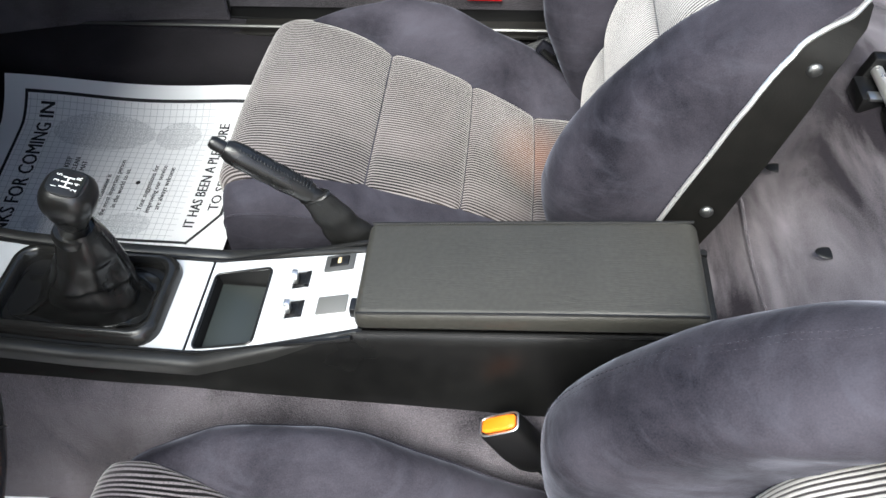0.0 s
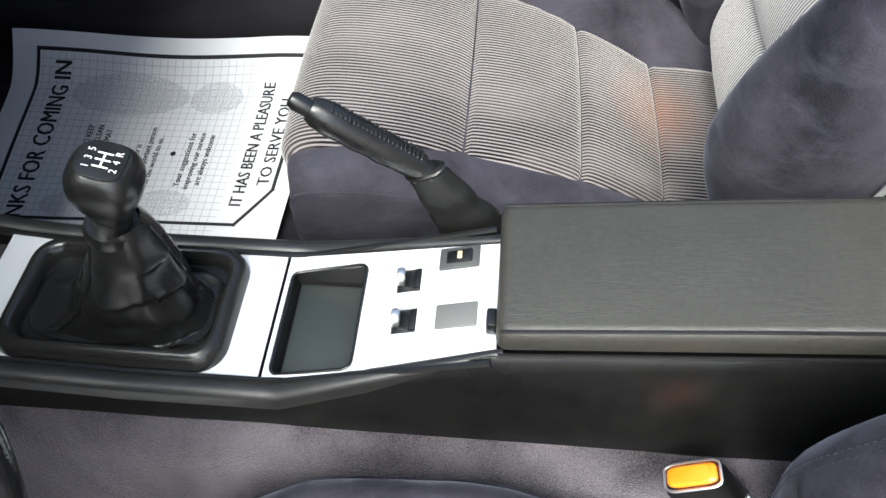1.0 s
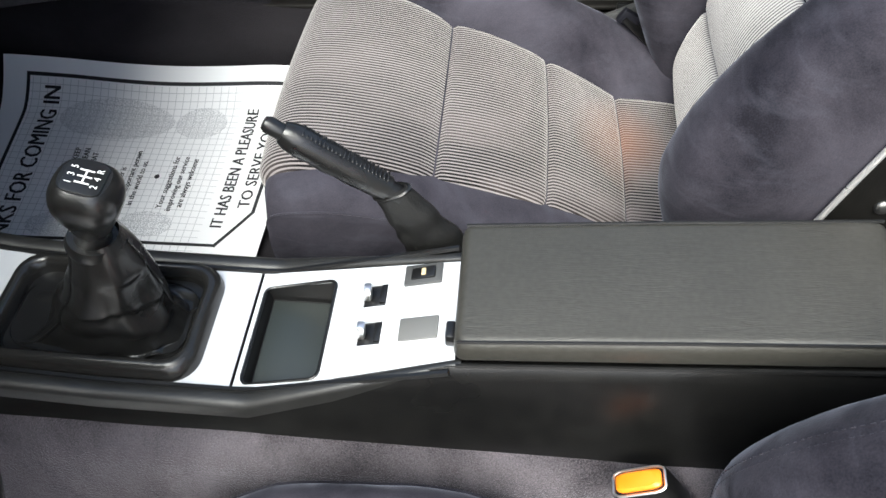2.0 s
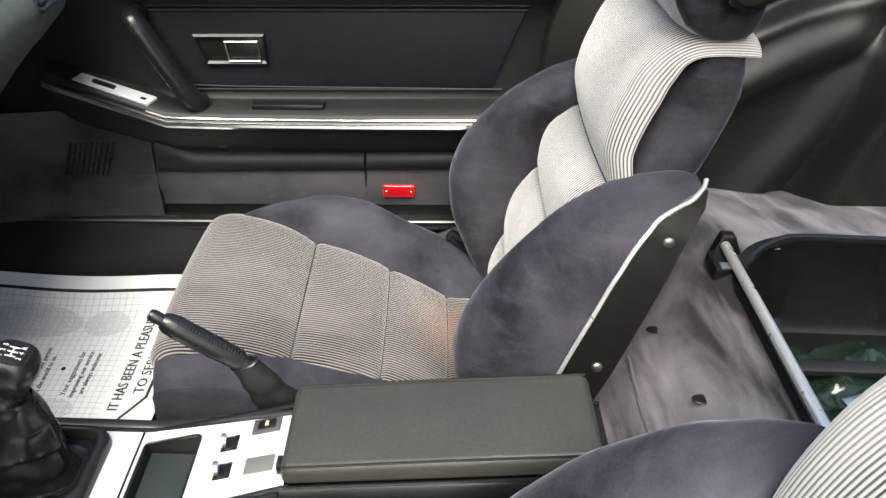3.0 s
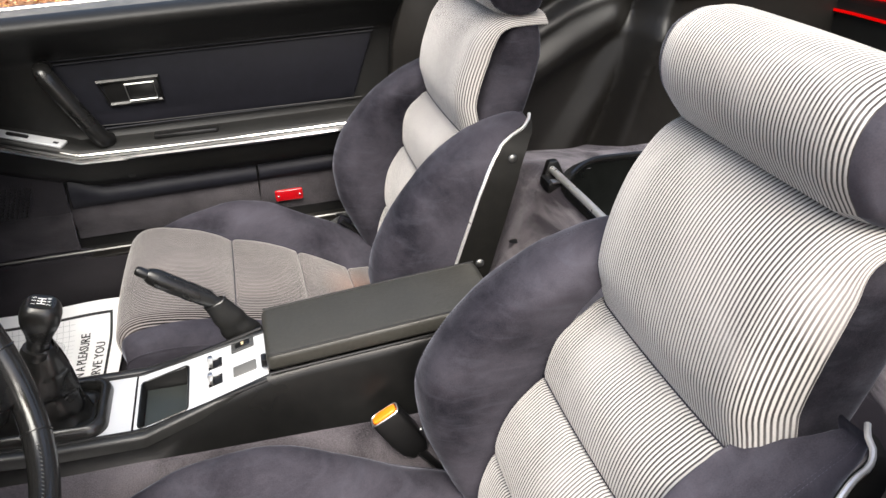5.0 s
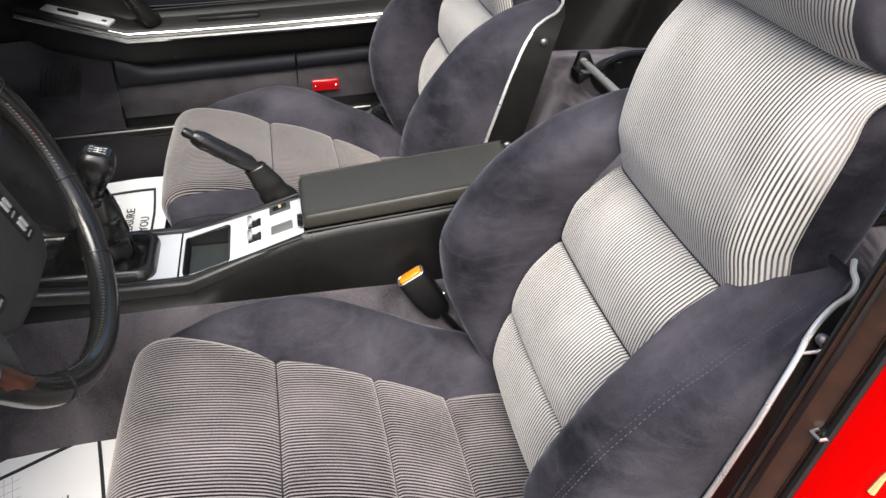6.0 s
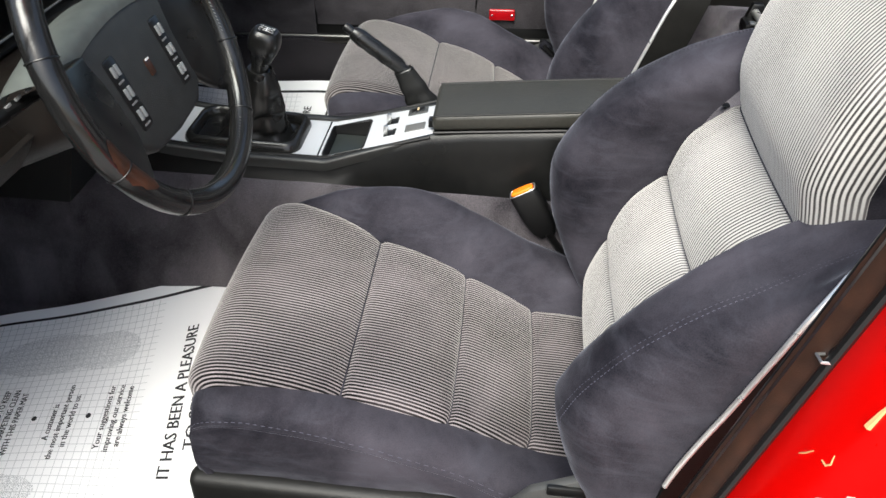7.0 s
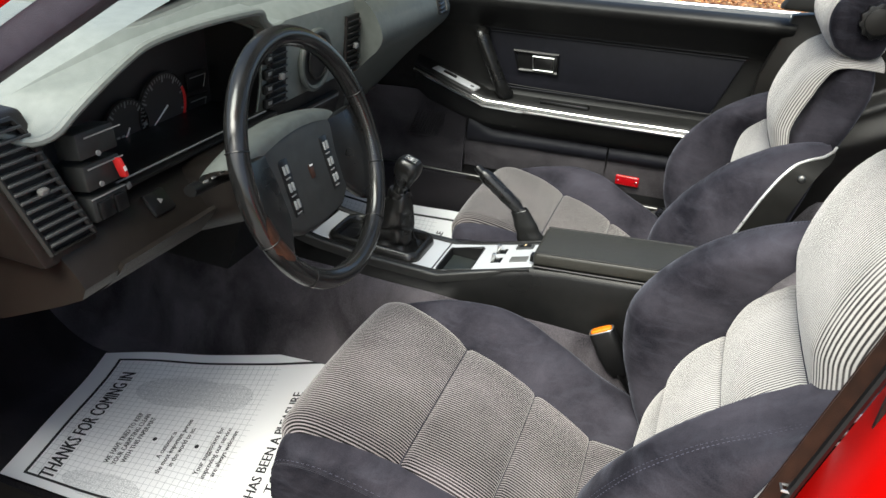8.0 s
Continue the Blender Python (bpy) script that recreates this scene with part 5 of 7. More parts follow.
    part("blank_cover", box((0.034, 0.022, 0.003), (-0.033, CY - 0.018, z + 0.0006), 0.0012, (0, slope, 0)), GREY_PLASTIC, con, "grey blank switch cover")

    # padded lid
    lid = part("armrest_lid", prism([(-0.002, CY - 0.0585, 0.2935), (0.334, CY - 0.0585, 0.3265), (0.327, CY - 0.0585, 0.3555), (0.30, CY - 0.0585, 0.3535), (-0.002, CY - 0.0585, 0.3215)], (0, 0.1215, 0), 0.009, 4), LID_SKIN, con, "padded dark vinyl armrest lid")
    for y in (CY - 0.0555, CY + 0.060):
        part("piping", tube([(0.001, y, 0.3205), (0.16, y, 0.338), (0.325, y, 0.3545)], 0.0016, 6), VINYL, lid)
    part("lower_lip", tube([(0.0, CY - 0.060, 0.2945), (0.33, CY - 0.060, 0.327)], 0.002, 6), PLASTIC, lid)
    part("catch", box((0.008, 0.016, 0.014), (-0.0055, CY - 0.034, 0.299), 0.002), PLASTIC, lid)


def build_shifter():
    gear = thing("gear_lever", (-0.315, CY, 0.237), "gear lever with leather boot in a black rubber frame", "gear lever")
    ring = [(-0.3165 + p[0], CY + p[1], 0.245 - 0.02 * (p[0])) for p in round_rect(0.180, 0.106, 0.022, 6)]
    def around(k, lift):
        return [(-0.3165 + (p[0] + 0.3165) * k, CY + (p[1] - CY) * (k + (k - 1) * 0.6), p[2] + lift) for p in ring]
    part("frame", loft([around(k, z) for k, z in ((1.085, -0.010), (1.080, -0.004), (1.055, 0.0035), (1.01, 0.0080), (0.965, 0.0085), (0.925, 0.005), (0.905, -0.003), (0.895, -0.014))], cap=False), GLOSS_TRIM, gear, "raised black rubber frame", 50)
    part("frame_lining", prism(around(0.99, -0.0085), (0, 0, 0.001)), PLASTIC, gear)
    rng = random.Random(2)

    def boot(a, b):
        prof = ((0.0, 0.080, 0.043, 0.240), (0.12, 0.078, 0.042, 0.236), (0.28, 0.066, 0.039, 0.238), (0.45, 0.052, 0.036, 0.254), (0.62, 0.042, 0.034, 0.284), (0.8, 0.032, 0.029, 0.316), (0.93, 0.0235, 0.0225, 0.342), (1.0, 0.0185, 0.0185, 0.354))
        for p, q in zip(prof, prof[1:]):
            if a <= q[0] + 1e-9:
                t = smooth01((a - p[0]) / (q[0] - p[0]))
                rx, ry, z = (p[k] + (q[k] - p[k]) * t for k in (1, 2, 3))
                break
        ang = 2 * math.pi * b
        c, sn = math.cos(ang), math.sin(ang)
        e = 0.55 if a < 0.2 else 0.55 + 0.45 * smooth01((a - 0.2) / 0.3)
        w = 1 + 0.16 * math.sin(math.pi * a) * noise.noise((c * 1.9 + 4, sn * 1.9, a * 5)) + 0.05 * math.sin(math.pi * a) * noise.noise((c * 5 + 4, sn * 5, a * 11)) + 0.02 * math.sin(a * 34 + 3 * sn) * math.sin(math.pi * a) ** 2
        cx = -0.3165 + 0.032 * smooth01(a)
        return Vector((cx + rx * w * math.copysign(abs(c) ** e, c), CY + ry * w * math.copysign(abs(sn) ** e, sn), z + 0.006 * noise.noise((c * 2, sn * 2, a * 5))))
    part("boot", sheet(boot, 40, 56), LEATHER, gear, "wrinkled black leather boot", 80)
    for b in (0.02, 0.62):
        part("boot_seam", tube([boot(a, b) + Vector((0, 0, 0.001)) for a in (0.1 + 0.85 * k / 20 for k in range(21))], 0.0013, 5), LEATHER, gear)
    tip = Vector((-0.2645, -0.003, 0.4215))
    axis = Vector((0.0285, -0.004, 0.0955)).normalized()
    foot = tip - axis * 0.080
    side = Vector((0, 1, 0))
    front = side.cross(axis).normalized()
    length = (tip - foot).length

    def turned(profile, n=28, squash=1.0):
        def ring(h, r):
            e = 1.0 - 0.3 * smooth01((h - 0.02) / 0.03)                      # rounded-square head
            out = []
            for k in range(n):
                c, sn = math.cos(2 * math.pi * k / n), math.sin(2 * math.pi * k / n)
                out.append(foot + axis * h + (front * math.copysign(abs(c) ** e, c) + side * math.copysign(abs(sn) ** e, sn) * squash) * r)
            return out
        return loft([ring(h, r) for h, r in profile])
    kn = part("knob", turned([(0.0, 0.0150), (0.012, 0.0138), (0.022, 0.0146), (0.034, 0.0178), (0.044, 0.0214), (0.053, 0.0238), (0.061, 0.0246), (0.068, 0.0240), (0.0735, 0.0222), (0.0775, 0.0196), (length, 0.0170)]), LEATHER, gear, "black leather-wrapped knob")
    part("collar", turned([(-0.004, 0.0200), (0.002, 0.0212), (0.009, 0.0188)]), LEATHER, gear)

    def on_top(x, y, lift=0.0012):
        return tip + side * x + (-front if front.x > 0 else front) * y + axis * lift
    bd = [on_top(p[0], p[1], -0.0005) for p in round_rect(0.031, 0.028, 0.006, 4)]
    badge = part("badge", prism(bd, axis * 0.0015, 0.0004), PLASTIC, kn, "black shift pattern badge")
    bars = bmesh.new()
    for x in (-0.006, 0.0, 0.006):
        prism([on_top(x - 0.0006, -0.005), on_top(x + 0.0006, -0.005), on_top(x + 0.0006, 0.005), on_top(x - 0.0006, 0.005)], axis * 0.0003, bm=bars)
    prism([on_top(-0.006, -0.0006), on_top(0.006, -0.0006), on_top(0.006, 0.0006), on_top(-0.006, 0.0006)], axis * 0.0003, bm=bars)
    part("shift_pattern", bars, WHITE_MARK, badge)
    for ch, x, y in (("1", -0.0075, 0.0088), ("3", 0.0, 0.0088), ("5", 0.0075, 0.0088), ("2", -0.0075, -0.0088), ("4", 0.0, -0.0088), ("R", 0.0075, -0.0088)):
        lettering("numeral", ch, 0.0068, WHITE_MARK, badge, lambda a, b, x=x, y=y: on_top(x + a, y + b, 0.0014))


def build_handbrake():
    hb = thing("handbrake", (-0.03, 0.087, 0.20), "black handbrake lever with ribbed grip beside the console", "handbrake")
    d = Vector((0.096, 0, -0.068)).normalized()
    p0 = Vector((-0.154, 0.090, 0.392))
    up = Vector((0.068, 0, 0.096)).normalized()
    path = [p0 + d * t for t in (0.004, 0.010, 0.022, 0.034, 0.046, 0.058, 0.070, 0.082, 0.094, 0.104)]
    rad = [0.0090, 0.0118, 0.0134, 0.0126, 0.0134, 0.0124, 0.0132, 0.0122, 0.012, 0.0108]
    grip = part("grip", tube(path, rad, 16, flat=1.05), LEATHER, hb)
    ribs = bmesh.new()
    for k in range(22):
        q = p0 + d * (0.018 + 0.0038 * k) + up * 0.0120
        box((0.0018, 0.012, 0.003), q, 0.0005, (0, 35, 0), 1, ribs)
    part("rib_strip", ribs, PLASTIC, grip)
    part("release_button", tube([p0 - d * 0.012, p0 - d * 0.008, p0 + d * 0.006], [0.0055, 0.0075, 0.0072], 12), PLASTIC, grip)
    part("rod", tube([p0 + d * 0.10, p0 + d * 0.118], 0.009, 10), PLASTIC, hb)

    def boot(a, b):
        c0, c1 = p0 + d * 0.106, Vector((-0.002, 0.095, 0.212))
        c = c0 + (c1 - c0) * a
        r = 0.0125 + 0.021 * a ** 0.9
        ang = 2 * math.pi * b
        w = 1 + 0.06 * math.sin(a * 30) * math.sin(math.pi * a) + 0.08 * noise.noise((math.cos(ang) * 2, math.sin(ang) * 2, a * 4))
        return Vector((c.x + 1.15 * r * w * math.cos(ang), c.y + 0.62 * r * w * math.sin(ang), c.z + 0.5 * r * math.cos(ang) * (1 - a)))
    part("boot", sheet(boot, 24, 28), VINYL, hb, "dull black handbrake boot", 80)
    part("boot_hem", tube([boot(0.03, k / 20) for k in range(20)], 0.002, 6, True), LEATHER, hb)


def build_buckle():
    bk = thing("seat_belt_buckle", (0.20, -0.115, 0.15), "black seat belt buckle with an orange release button", "buckle")
    ax = Vector((0.052, -0.002, -0.083)).normalized()
    wide = Vector((0.83, 0, 0.55))
    wide = (wide - ax * wide.dot(ax)).normalized()
    thin = ax.cross(wide)
    c = Vector((0.144, -0.112, 0.238))

    def ring(t, w, h, lean=0.0):
        return [c + ax * t + wide * (p[0] * w) + thin * (p[1] * h) for p in round_rect(1, 1, 0.22, 3)]
    body = part("body", loft([ring(0.003, 0.040, 0.020), ring(0.007, 0.044, 0.024), ring(0.05, 0.046, 0.026), ring(0.078, 0.040, 0.024), ring(0.092, 0.028, 0.018)]), PLASTIC, bk)
    part("release_button", loft([ring(-0.001, 0.030, 0.012), ring(0.001, 0.036, 0.0155), ring(0.006, 0.036, 0.0155)]), ORANGE, bk, "bright orange release button")
    part("metal_frame", tube([c + ax * 0.003 + wide * (p[0] * 0.041) + thin * (p[1] * 0.0205) for p in round_rect(1, 1, 0.2, 3)], 0.0012, 6, True), STEEL, bk)
    part("stalk", tube([c + ax * 0.088, c + ax * 0.12 + Vector((0.004, 0, 0)), Vector((0.235, -0.118, 0.105))], 0.012, 8, flat=0.45), PLASTIC, bk)
    part("rivet", ball(0.003, c + ax * 0.066 + wide * 0.022 - thin * 0.004), STEEL, bk)
    pb = thing("seat_belt_buckle", (0.215, 0.60, 0.16), "black seat belt end by the door sill", "buckle")
    part("strap", tube([(0.19, 0.585, 0.185), (0.215, 0.58, 0.165), (0.25, 0.575, 0.13)], 0.011, 8, flat=0.4), PLASTIC, pb)
    part("guide", box((0.03, 0.012, 0.022), (0.197, 0.588, 0.182), 0.003, (0, 30, 0)), BLUE_VINYL, pb)


# ---------------------------------------------------------------- paper floor mats
def build_mat(label, corners, curl, rows, paper, near=0.05, rear=0.0, grow=1.0):
    """A printed sheet between four corners: front near, rear near, front far, rear far."""
    fn, rn, ff, rf = (Vector(c) for c in corners)
    rn, rf = fn + (rn - fn) * grow, ff + (rf - ff) * grow

    def at(a, b, lift=0.0):
        p = (fn * (1 - a) + rn * a) * (1 - b) + (ff * (1 - a) + rf * a) * b
        far = max(0.0, b - 0.78) / 0.22
        p.z += -curl * (b - far ** 1.6) if b < 1 else 0.0
        p.z += 0.004 * noise.noise((a * 4, b * 3, curl * 50)) + 0.005 * math.sin(math.pi * 2.2 * a + 1) * b + lift + 0.004
        return p
    width = ((ff - fn).length + (rf - rn).length) / 2
    length = ((rn - fn).length + (rf - ff).length) / 2 / grow

    def on(a, b, lift=0.0):
        """A place on the print, whatever length the sheet has."""
        return at(a / grow, b, lift)
    mat = thing("paper_floor_mat", tuple((fn + rn + ff + rf) / 4), label, "floor mat", "paper floor mats")
    bm = thicken(sheet(at, 34, 30, lambda a, b: (a * grow, b)), 0.0004)
    part("paper", bm, paper, mat, sharp=80)
    border = bmesh.new()
    edge = [(0.085, near), (0.085, 0.94), (0.945 + rear, 0.94), (0.945 + rear, near + 0.11 + 0.5 * (near - 0.05)), (0.86 + 2 * rear, near)]
    w = 0.0055
    for (a0, b0), (a1, b1) in zip(edge, edge[1:] + edge[:1]):
        n = 22
        da, db = (a1 - a0), (b1 - b0)
        ln = math.hypot(da * length, db * width)
        pa, pb = -db * width / ln * w / length, da * length / ln * w / width
        e = 0.5 * w / ln
        sheet(lambda a, b: on(a0 + da * (a * (1 + 2 * e) - e) + pa * (b - 0.5), b0 + db * (a * (1 + 2 * e) - e) + pb * (b - 0.5), 0.0009), n, 1, bm=border)
    part("border", border, INK, mat, "printed black border line")

    def line(text, a, b0, b1, height):
        mid = (b0 + b1) / 2
        return lettering("lettering", text, height * 1.35, INK, mat, lambda x, y: on(a - y / length, mid + x / width, 0.0012), "", (b1 - b0) * width, height * 0.032)
    for text, a, b0, b1, h in rows:
        line(text, a, b0, b1, h)
    return on, mat


def mat_rows(heads, small, foot, low=0.06, f0=0.15, f1=0.82, shift=0.0, high=0.84):
    out = [("THANKS FOR COMING IN", heads, low, high, 0.028)]
    texts = (("WE HAVE TRIED TO KEEP", "YOUR CARPETING CLEAN", "WITH THIS PAPER MAT"), ("A customer is", "the most important person", "in the world to us."), ("Your suggestions for", "improving our service", "are always welcome"))
    spans = (((0.22, 0.55), (0.22, 0.55), (0.24, 0.53)), ((0.30, 0.46), (0.22, 0.55), (0.27, 0.50)), ((0.26, 0.53), (0.25, 0.53), (0.27, 0.52)))
    for k in range(3):
        for j in range(3):
            out.append((texts[k][j], small[k] + 0.031 * (j - 1), spans[k][j][0] + shift, spans[k][j][1] + shift, 0.0095))
    out.append(("IT HAS BEEN A PLEASURE", foot, f0, f1, 0.019))
    out.append(("TO SERVE YOU", foot + 0.065, f0 + 0.1, f1 - 0.07, 0.019))
    return out


def build_mats():
    at, mat = build_mat("white printed paper mat on the driver's footwell carpet",
                              ((-0.720, -0.590, -0.036), (-0.275, -0.570, -0.036), (-0.790, -0.262, -0.034), (-0.360, -0.105, 0.010)), 0.01,
                              mat_rows(0.168, (0.37, 0.55, 0.72), 0.925, f1=0.765), PAPER_DRIVER, rear=0.10, grow=1.10)
    at2, mat2 = build_mat("white printed paper mat on the passenger's footwell carpet",
                                  ((-0.752, 0.232, -0.034), (-0.304, 0.242, -0.034), (-0.806, 0.640, 0.020), (-0.293, 0.645, 0.020)), 0.045,
                                  mat_rows(0.172, (0.345, 0.515, 0.675), 0.845, 0.0, 0.24, 0.84, 0.055, 0.90), PAPER_PASSENGER, 0.155)
    for f, m, b0, spots in ((at, mat, 0.40, (0.46, 0.635)), (at2, mat2, 0.475, (0.43, 0.60))):
        for a in spots:
            bm = bmesh.new()
            c = [bm.verts.new(f(a + 0.0085 * math.cos(2 * math.pi * k / 14), b0 + 0.0115 * math.sin(2 * math.pi * k / 14), 0.0012)) for k in range(14)]
            bm.faces.new(c)
            part("bullet", bm, INK, m)


build_console()
build_shifter()
build_handbrake()
build_buckle()
build_mats()


# ---------------------------------------------------------------- passenger door
def build_door():
    door = thing("car_door", (-0.05, 0.68, 0.16), "closed passenger door with black vinyl trim and chrome strip", "car door")

    def rise(x, z=0.4):
        return (0.030 + 0.030 * smooth01((z - 0.48) / 0.15)) * x

    def skin(a, b):
        """Upper trim from the window ledge down to the armrest."""
        prof = ((0.700, 0.655), (0.665, 0.660), (0.630, 0.658), (0.612, 0.648), (0.612, 0.632), (0.628, 0.612), (0.648, 0.585), (0.662, 0.565), (0.668, 0.545), (0.670, 0.48), (0.668, 0.41), (0.660, 0.385), (0.664, 0.33), (0.668, 0.27))
        p = at_curve([(q[0], 0, q[1]) for q in prof], b)
        x = -0.62 + (0.962 + 0.02 * (p.z - 0.5)) * a
        x += (0.12 * (p.z - 0.69) + 0.005) * smooth01((a - 0.8) / 0.2)
        return Vector((x, p.x, p.z + rise(x, p.z)))
    part("trim_panel", thicken(sheet(skin, 40, 46), 0.003), VINYL, door, "black grained vinyl door trim", 60)
    part("ledge_cap", sheet(lambda a, b: Vector((-0.60 + 0.945 * a, 0.696 - 0.083 * b, 0.6585 + 0.004 * math.sin(math.pi * b) - 0.010 * b ** 4 + rise(-0.60 + 0.945 * a, 0.66))), 24, 8), LEDGE_SKIN, door, "worn pale grey vinyl window ledge", 70)
    part("window_ledge", tube([(x, 0.692, 0.661 + rise(x, 0.66)) for x in (-0.60, -0.3, 0.0, 0.2, 0.352)], 0.0045, 8), STEEL, door, "thin bright window ledge strip")
    part("sail_panel", prism([(-0.66, 0.690, 0.60), (-0.478, 0.690, 0.637), (-0.515, 0.690, 0.715), (-0.66, 0.690, 0.70)], (0, 0.012, 0), 0.003), VINYL, door, "black corner panel at the mirror")
    part("inner_frame", box((0.96, 0.012, 0.50), (-0.13, 0.706, 0.395), 0.003, (0, -1.8, 0)), PLASTIC, door)
    part("outer_skin", thicken(sheet(lambda a, b: Vector((-0.62 + 1.03 * a + 0.05 * b * a, 0.725 + 0.045 * math.sin(math.pi * b) ** 0.6, -0.10 + 0.745 * b + rise(-0.62 + a, 0.66) * b)), 20, 14), 0.004), RED_PAINT, door, "red painted outer skin")

    # recessed blue-black insert with a raised bead
    corners = [(-0.335, 0.538), (0.268, 0.568), (0.222, 0.428), (-0.262, 0.405), (-0.312, 0.44)]
    ins = part("insert", prism([(x, 0.6655, z) for x, z in corners], (0, 0.008, 0), 0.004), BLUE_VINYL, door, "smooth blue-black insert panel")
    part("bead", tube([(x, 0.664, z) for x, _, z in spline([(c[0], 0, c[1]) for c in corners + corners[:1]], 5)[:-1]], 0.0018, 6, True), BLUE_VINYL, ins)
    part("crease", tube([(-0.30, 0.663, 0.412), (-0.20, 0.663, 0.4135), (0.24, 0.663, 0.430)], 0.0011, 6), VINYL, ins)
    part("crease", tube([(-0.33, 0.6635, 0.5455), (0.27, 0.6635, 0.5755)], 0.0014, 6), BLUE_VINYL, ins)

    # armrest shelf with a kinked chrome strip
    line = [(-0.50, 0.642, 0.418), (-0.40, 0.634, 0.389), (-0.305, 0.626, 0.363), (-0.20, 0.624, 0.366), (0.0, 0.623, 0.374), (0.183, 0.624, 0.3825), (0.345, 0.63, 0.39)]
    pts = []
    for p, q in zip(line, line[1:]):
        pts += [Vector(p) + (Vector(q) - Vector(p)) * (k / 6) for k in range(6)]
    pts.append(Vector(line[-1]))
    bm = bmesh.new()
    rows = []
    for p in pts:
        prof = [(0.672, p.z + 0.028), (0.655, p.z + 0.02), (p.y + 0.004, p.z + 0.016), (p.y - 0.001, p.z + 0.008), (p.y, p.z - 0.008), (p.y + 0.006, p.z - 0.02), (p.y + 0.012, p.z - 0.05), (0.655, p.z - 0.072), (0.670, p.z - 0.080)]
        rows.append([bm.verts.new((p.x, y, z)) for y, z in prof])
    for a, b in zip(rows, rows[1:]):
        for k in range(len(a) - 1):
            bm.faces.new((a[k], b[k], b[k + 1], a[k + 1]))
    arm = part("armrest", bm, VINYL, door, "black padded door armrest", 50)
    part("chrome_strip", tube([p + Vector((0, -0.001, -0.004)) for p in pts], 0.0052, 8, flat=1.15), CHROME, arm, "bright chrome strip with a kink")
    part("chrome_strip", tube([p + Vector((0, -0.0005, 0.0085)) for p in pts[10:]], 0.0022, 6), CHROME, arm, "thin upper chrome line")
    part("rubber_groove", tube([p + Vector((0, -0.0018, 0.0035)) for p in pts], 0.0028, 6), PLASTIC, arm)
    part("finger_pull", box((0.12, 0.02, 0.012), (-0.11, 0.648, 0.391), 0.004, (0, -2, 0)), PLASTIC, arm)
    part("screw_cap", disc(0.0085, 0.004, (-0.222, 0.638, 0.318), (90, 0, 0), 0.001), PLASTIC, arm)
    # switch panel on the rising part
    sp = part("switch_panel", prism([(-0.455, 0.645, 0.4165), (-0.335, 0.632, 0.3855), (-0.325, 0.650, 0.3885), (-0.445, 0.662, 0.4205)], (0, 0, 0.006), 0.001), PLATE, door, "silver-grey window switch plate")
    part("rocker", prism([(-0.425, 0.6480, 0.4145), (-0.390, 0.6440, 0.4055), (-0.388, 0.6500, 0.4062), (-0.423, 0.6540, 0.4152)], (0, 0, 0.0065), 0.001), PLASTIC, sp)
    part("marking", prism([(-0.348, 0.6385, 0.3925), (-0.340, 0.6375, 0.3905), (-0.338, 0.642, 0.3910), (-0.346, 0.643, 0.3930)], (0, 0, 0.0050)), INK, sp)

    # pull handle: a padded bar leaning back
    path = [(-0.338, 0.662, 0.538), (-0.336, 0.642, 0.538), (-0.330, 0.632, 0.530), (-0.315, 0.630, 0.502), (-0.285, 0.631, 0.446), (-0.262, 0.634, 0.402), (-0.252, 0.648, 0.388)]
    ph = part("pull_handle", tube(spline(path, 28), 0.0165, 12, flat=0.85), LEATHER, door, "black padded pull handle")
    part("cap", box((0.026, 0.026, 0.012), (-0.336, 0.643, 0.539), 0.004, (0, 8, 0)), TRIM, ph)

    # inner latch
    bz = part("latch_bezel", tube([(x, 0.6625, z) for x, z in ((-0.255, 0.500), (-0.146, 0.5055), (-0.143, 0.4595), (-0.238, 0.4545))], 0.0048, 6, True), PLASTIC, door, "black latch bezel")
    part("recess", box((0.098, 0.006, 0.040), (-0.196, 0.667, 0.480), 0.002, (0, -3, 0)), PLASTIC, bz)
    part("bright_line", tube([(-0.250, 0.6600, 0.501), (-0.150, 0.6600, 0.5065)], 0.0005, 6), BOLT, bz)
    part("latch_lever", tube([(x, 0.6575, z) for x, z in ((-0.207, 0.4945), (-0.155, 0.497), (-0.152, 0.464), (-0.202, 0.4615))], 0.0020, 8, True), STEEL, bz, "chrome latch lever")
    part("latch_plate", box((0.045, 0.004, 0.030), (-0.178, 0.6605, 0.481), 0.0015, (0, -3, 0)), PLASTIC, bz)

    # carpeted lower panel with two pads and the reflector
    lo = part("lower_panel", thicken(sheet(lambda a, b: Vector((-0.352 + 0.69 * a, 0.6685 - 0.006 * math.sin(math.pi * b), 0.168 + 0.03 * a + 0.115 * b)), 30, 10), 0.004), PAD_CARPET, door, "dark carpeted lower door panel", 60)
    part("soft_pad", thicken(sheet(lambda a, b: Vector((-0.345 + 0.357 * a, 0.659 - 0.008 * math.sin(math.pi * b) ** 0.6 , 0.245 + 0.02 * a + (0.032 + 0.035 * (1 - smooth01(a * 5))) * b)), 30, 6), 0.003), BLUE_VINYL, lo)
    part("soft_pad", thicken(sheet(lambda a, b: Vector((0.017 + 0.33 * a, 0.659 - 0.008 * math.sin(math.pi * b) ** 0.6, 0.266 + 0.02 * a + 0.032 * b)), 16, 6), 0.003), BLUE_VINYL, lo)
    part("panel_seam", tube([(-0.352, 0.6625, 0.16), (-0.348, 0.6605, 0.24), (-0.352, 0.658, 0.31)], 0.002, 6), PLASTIC, lo)
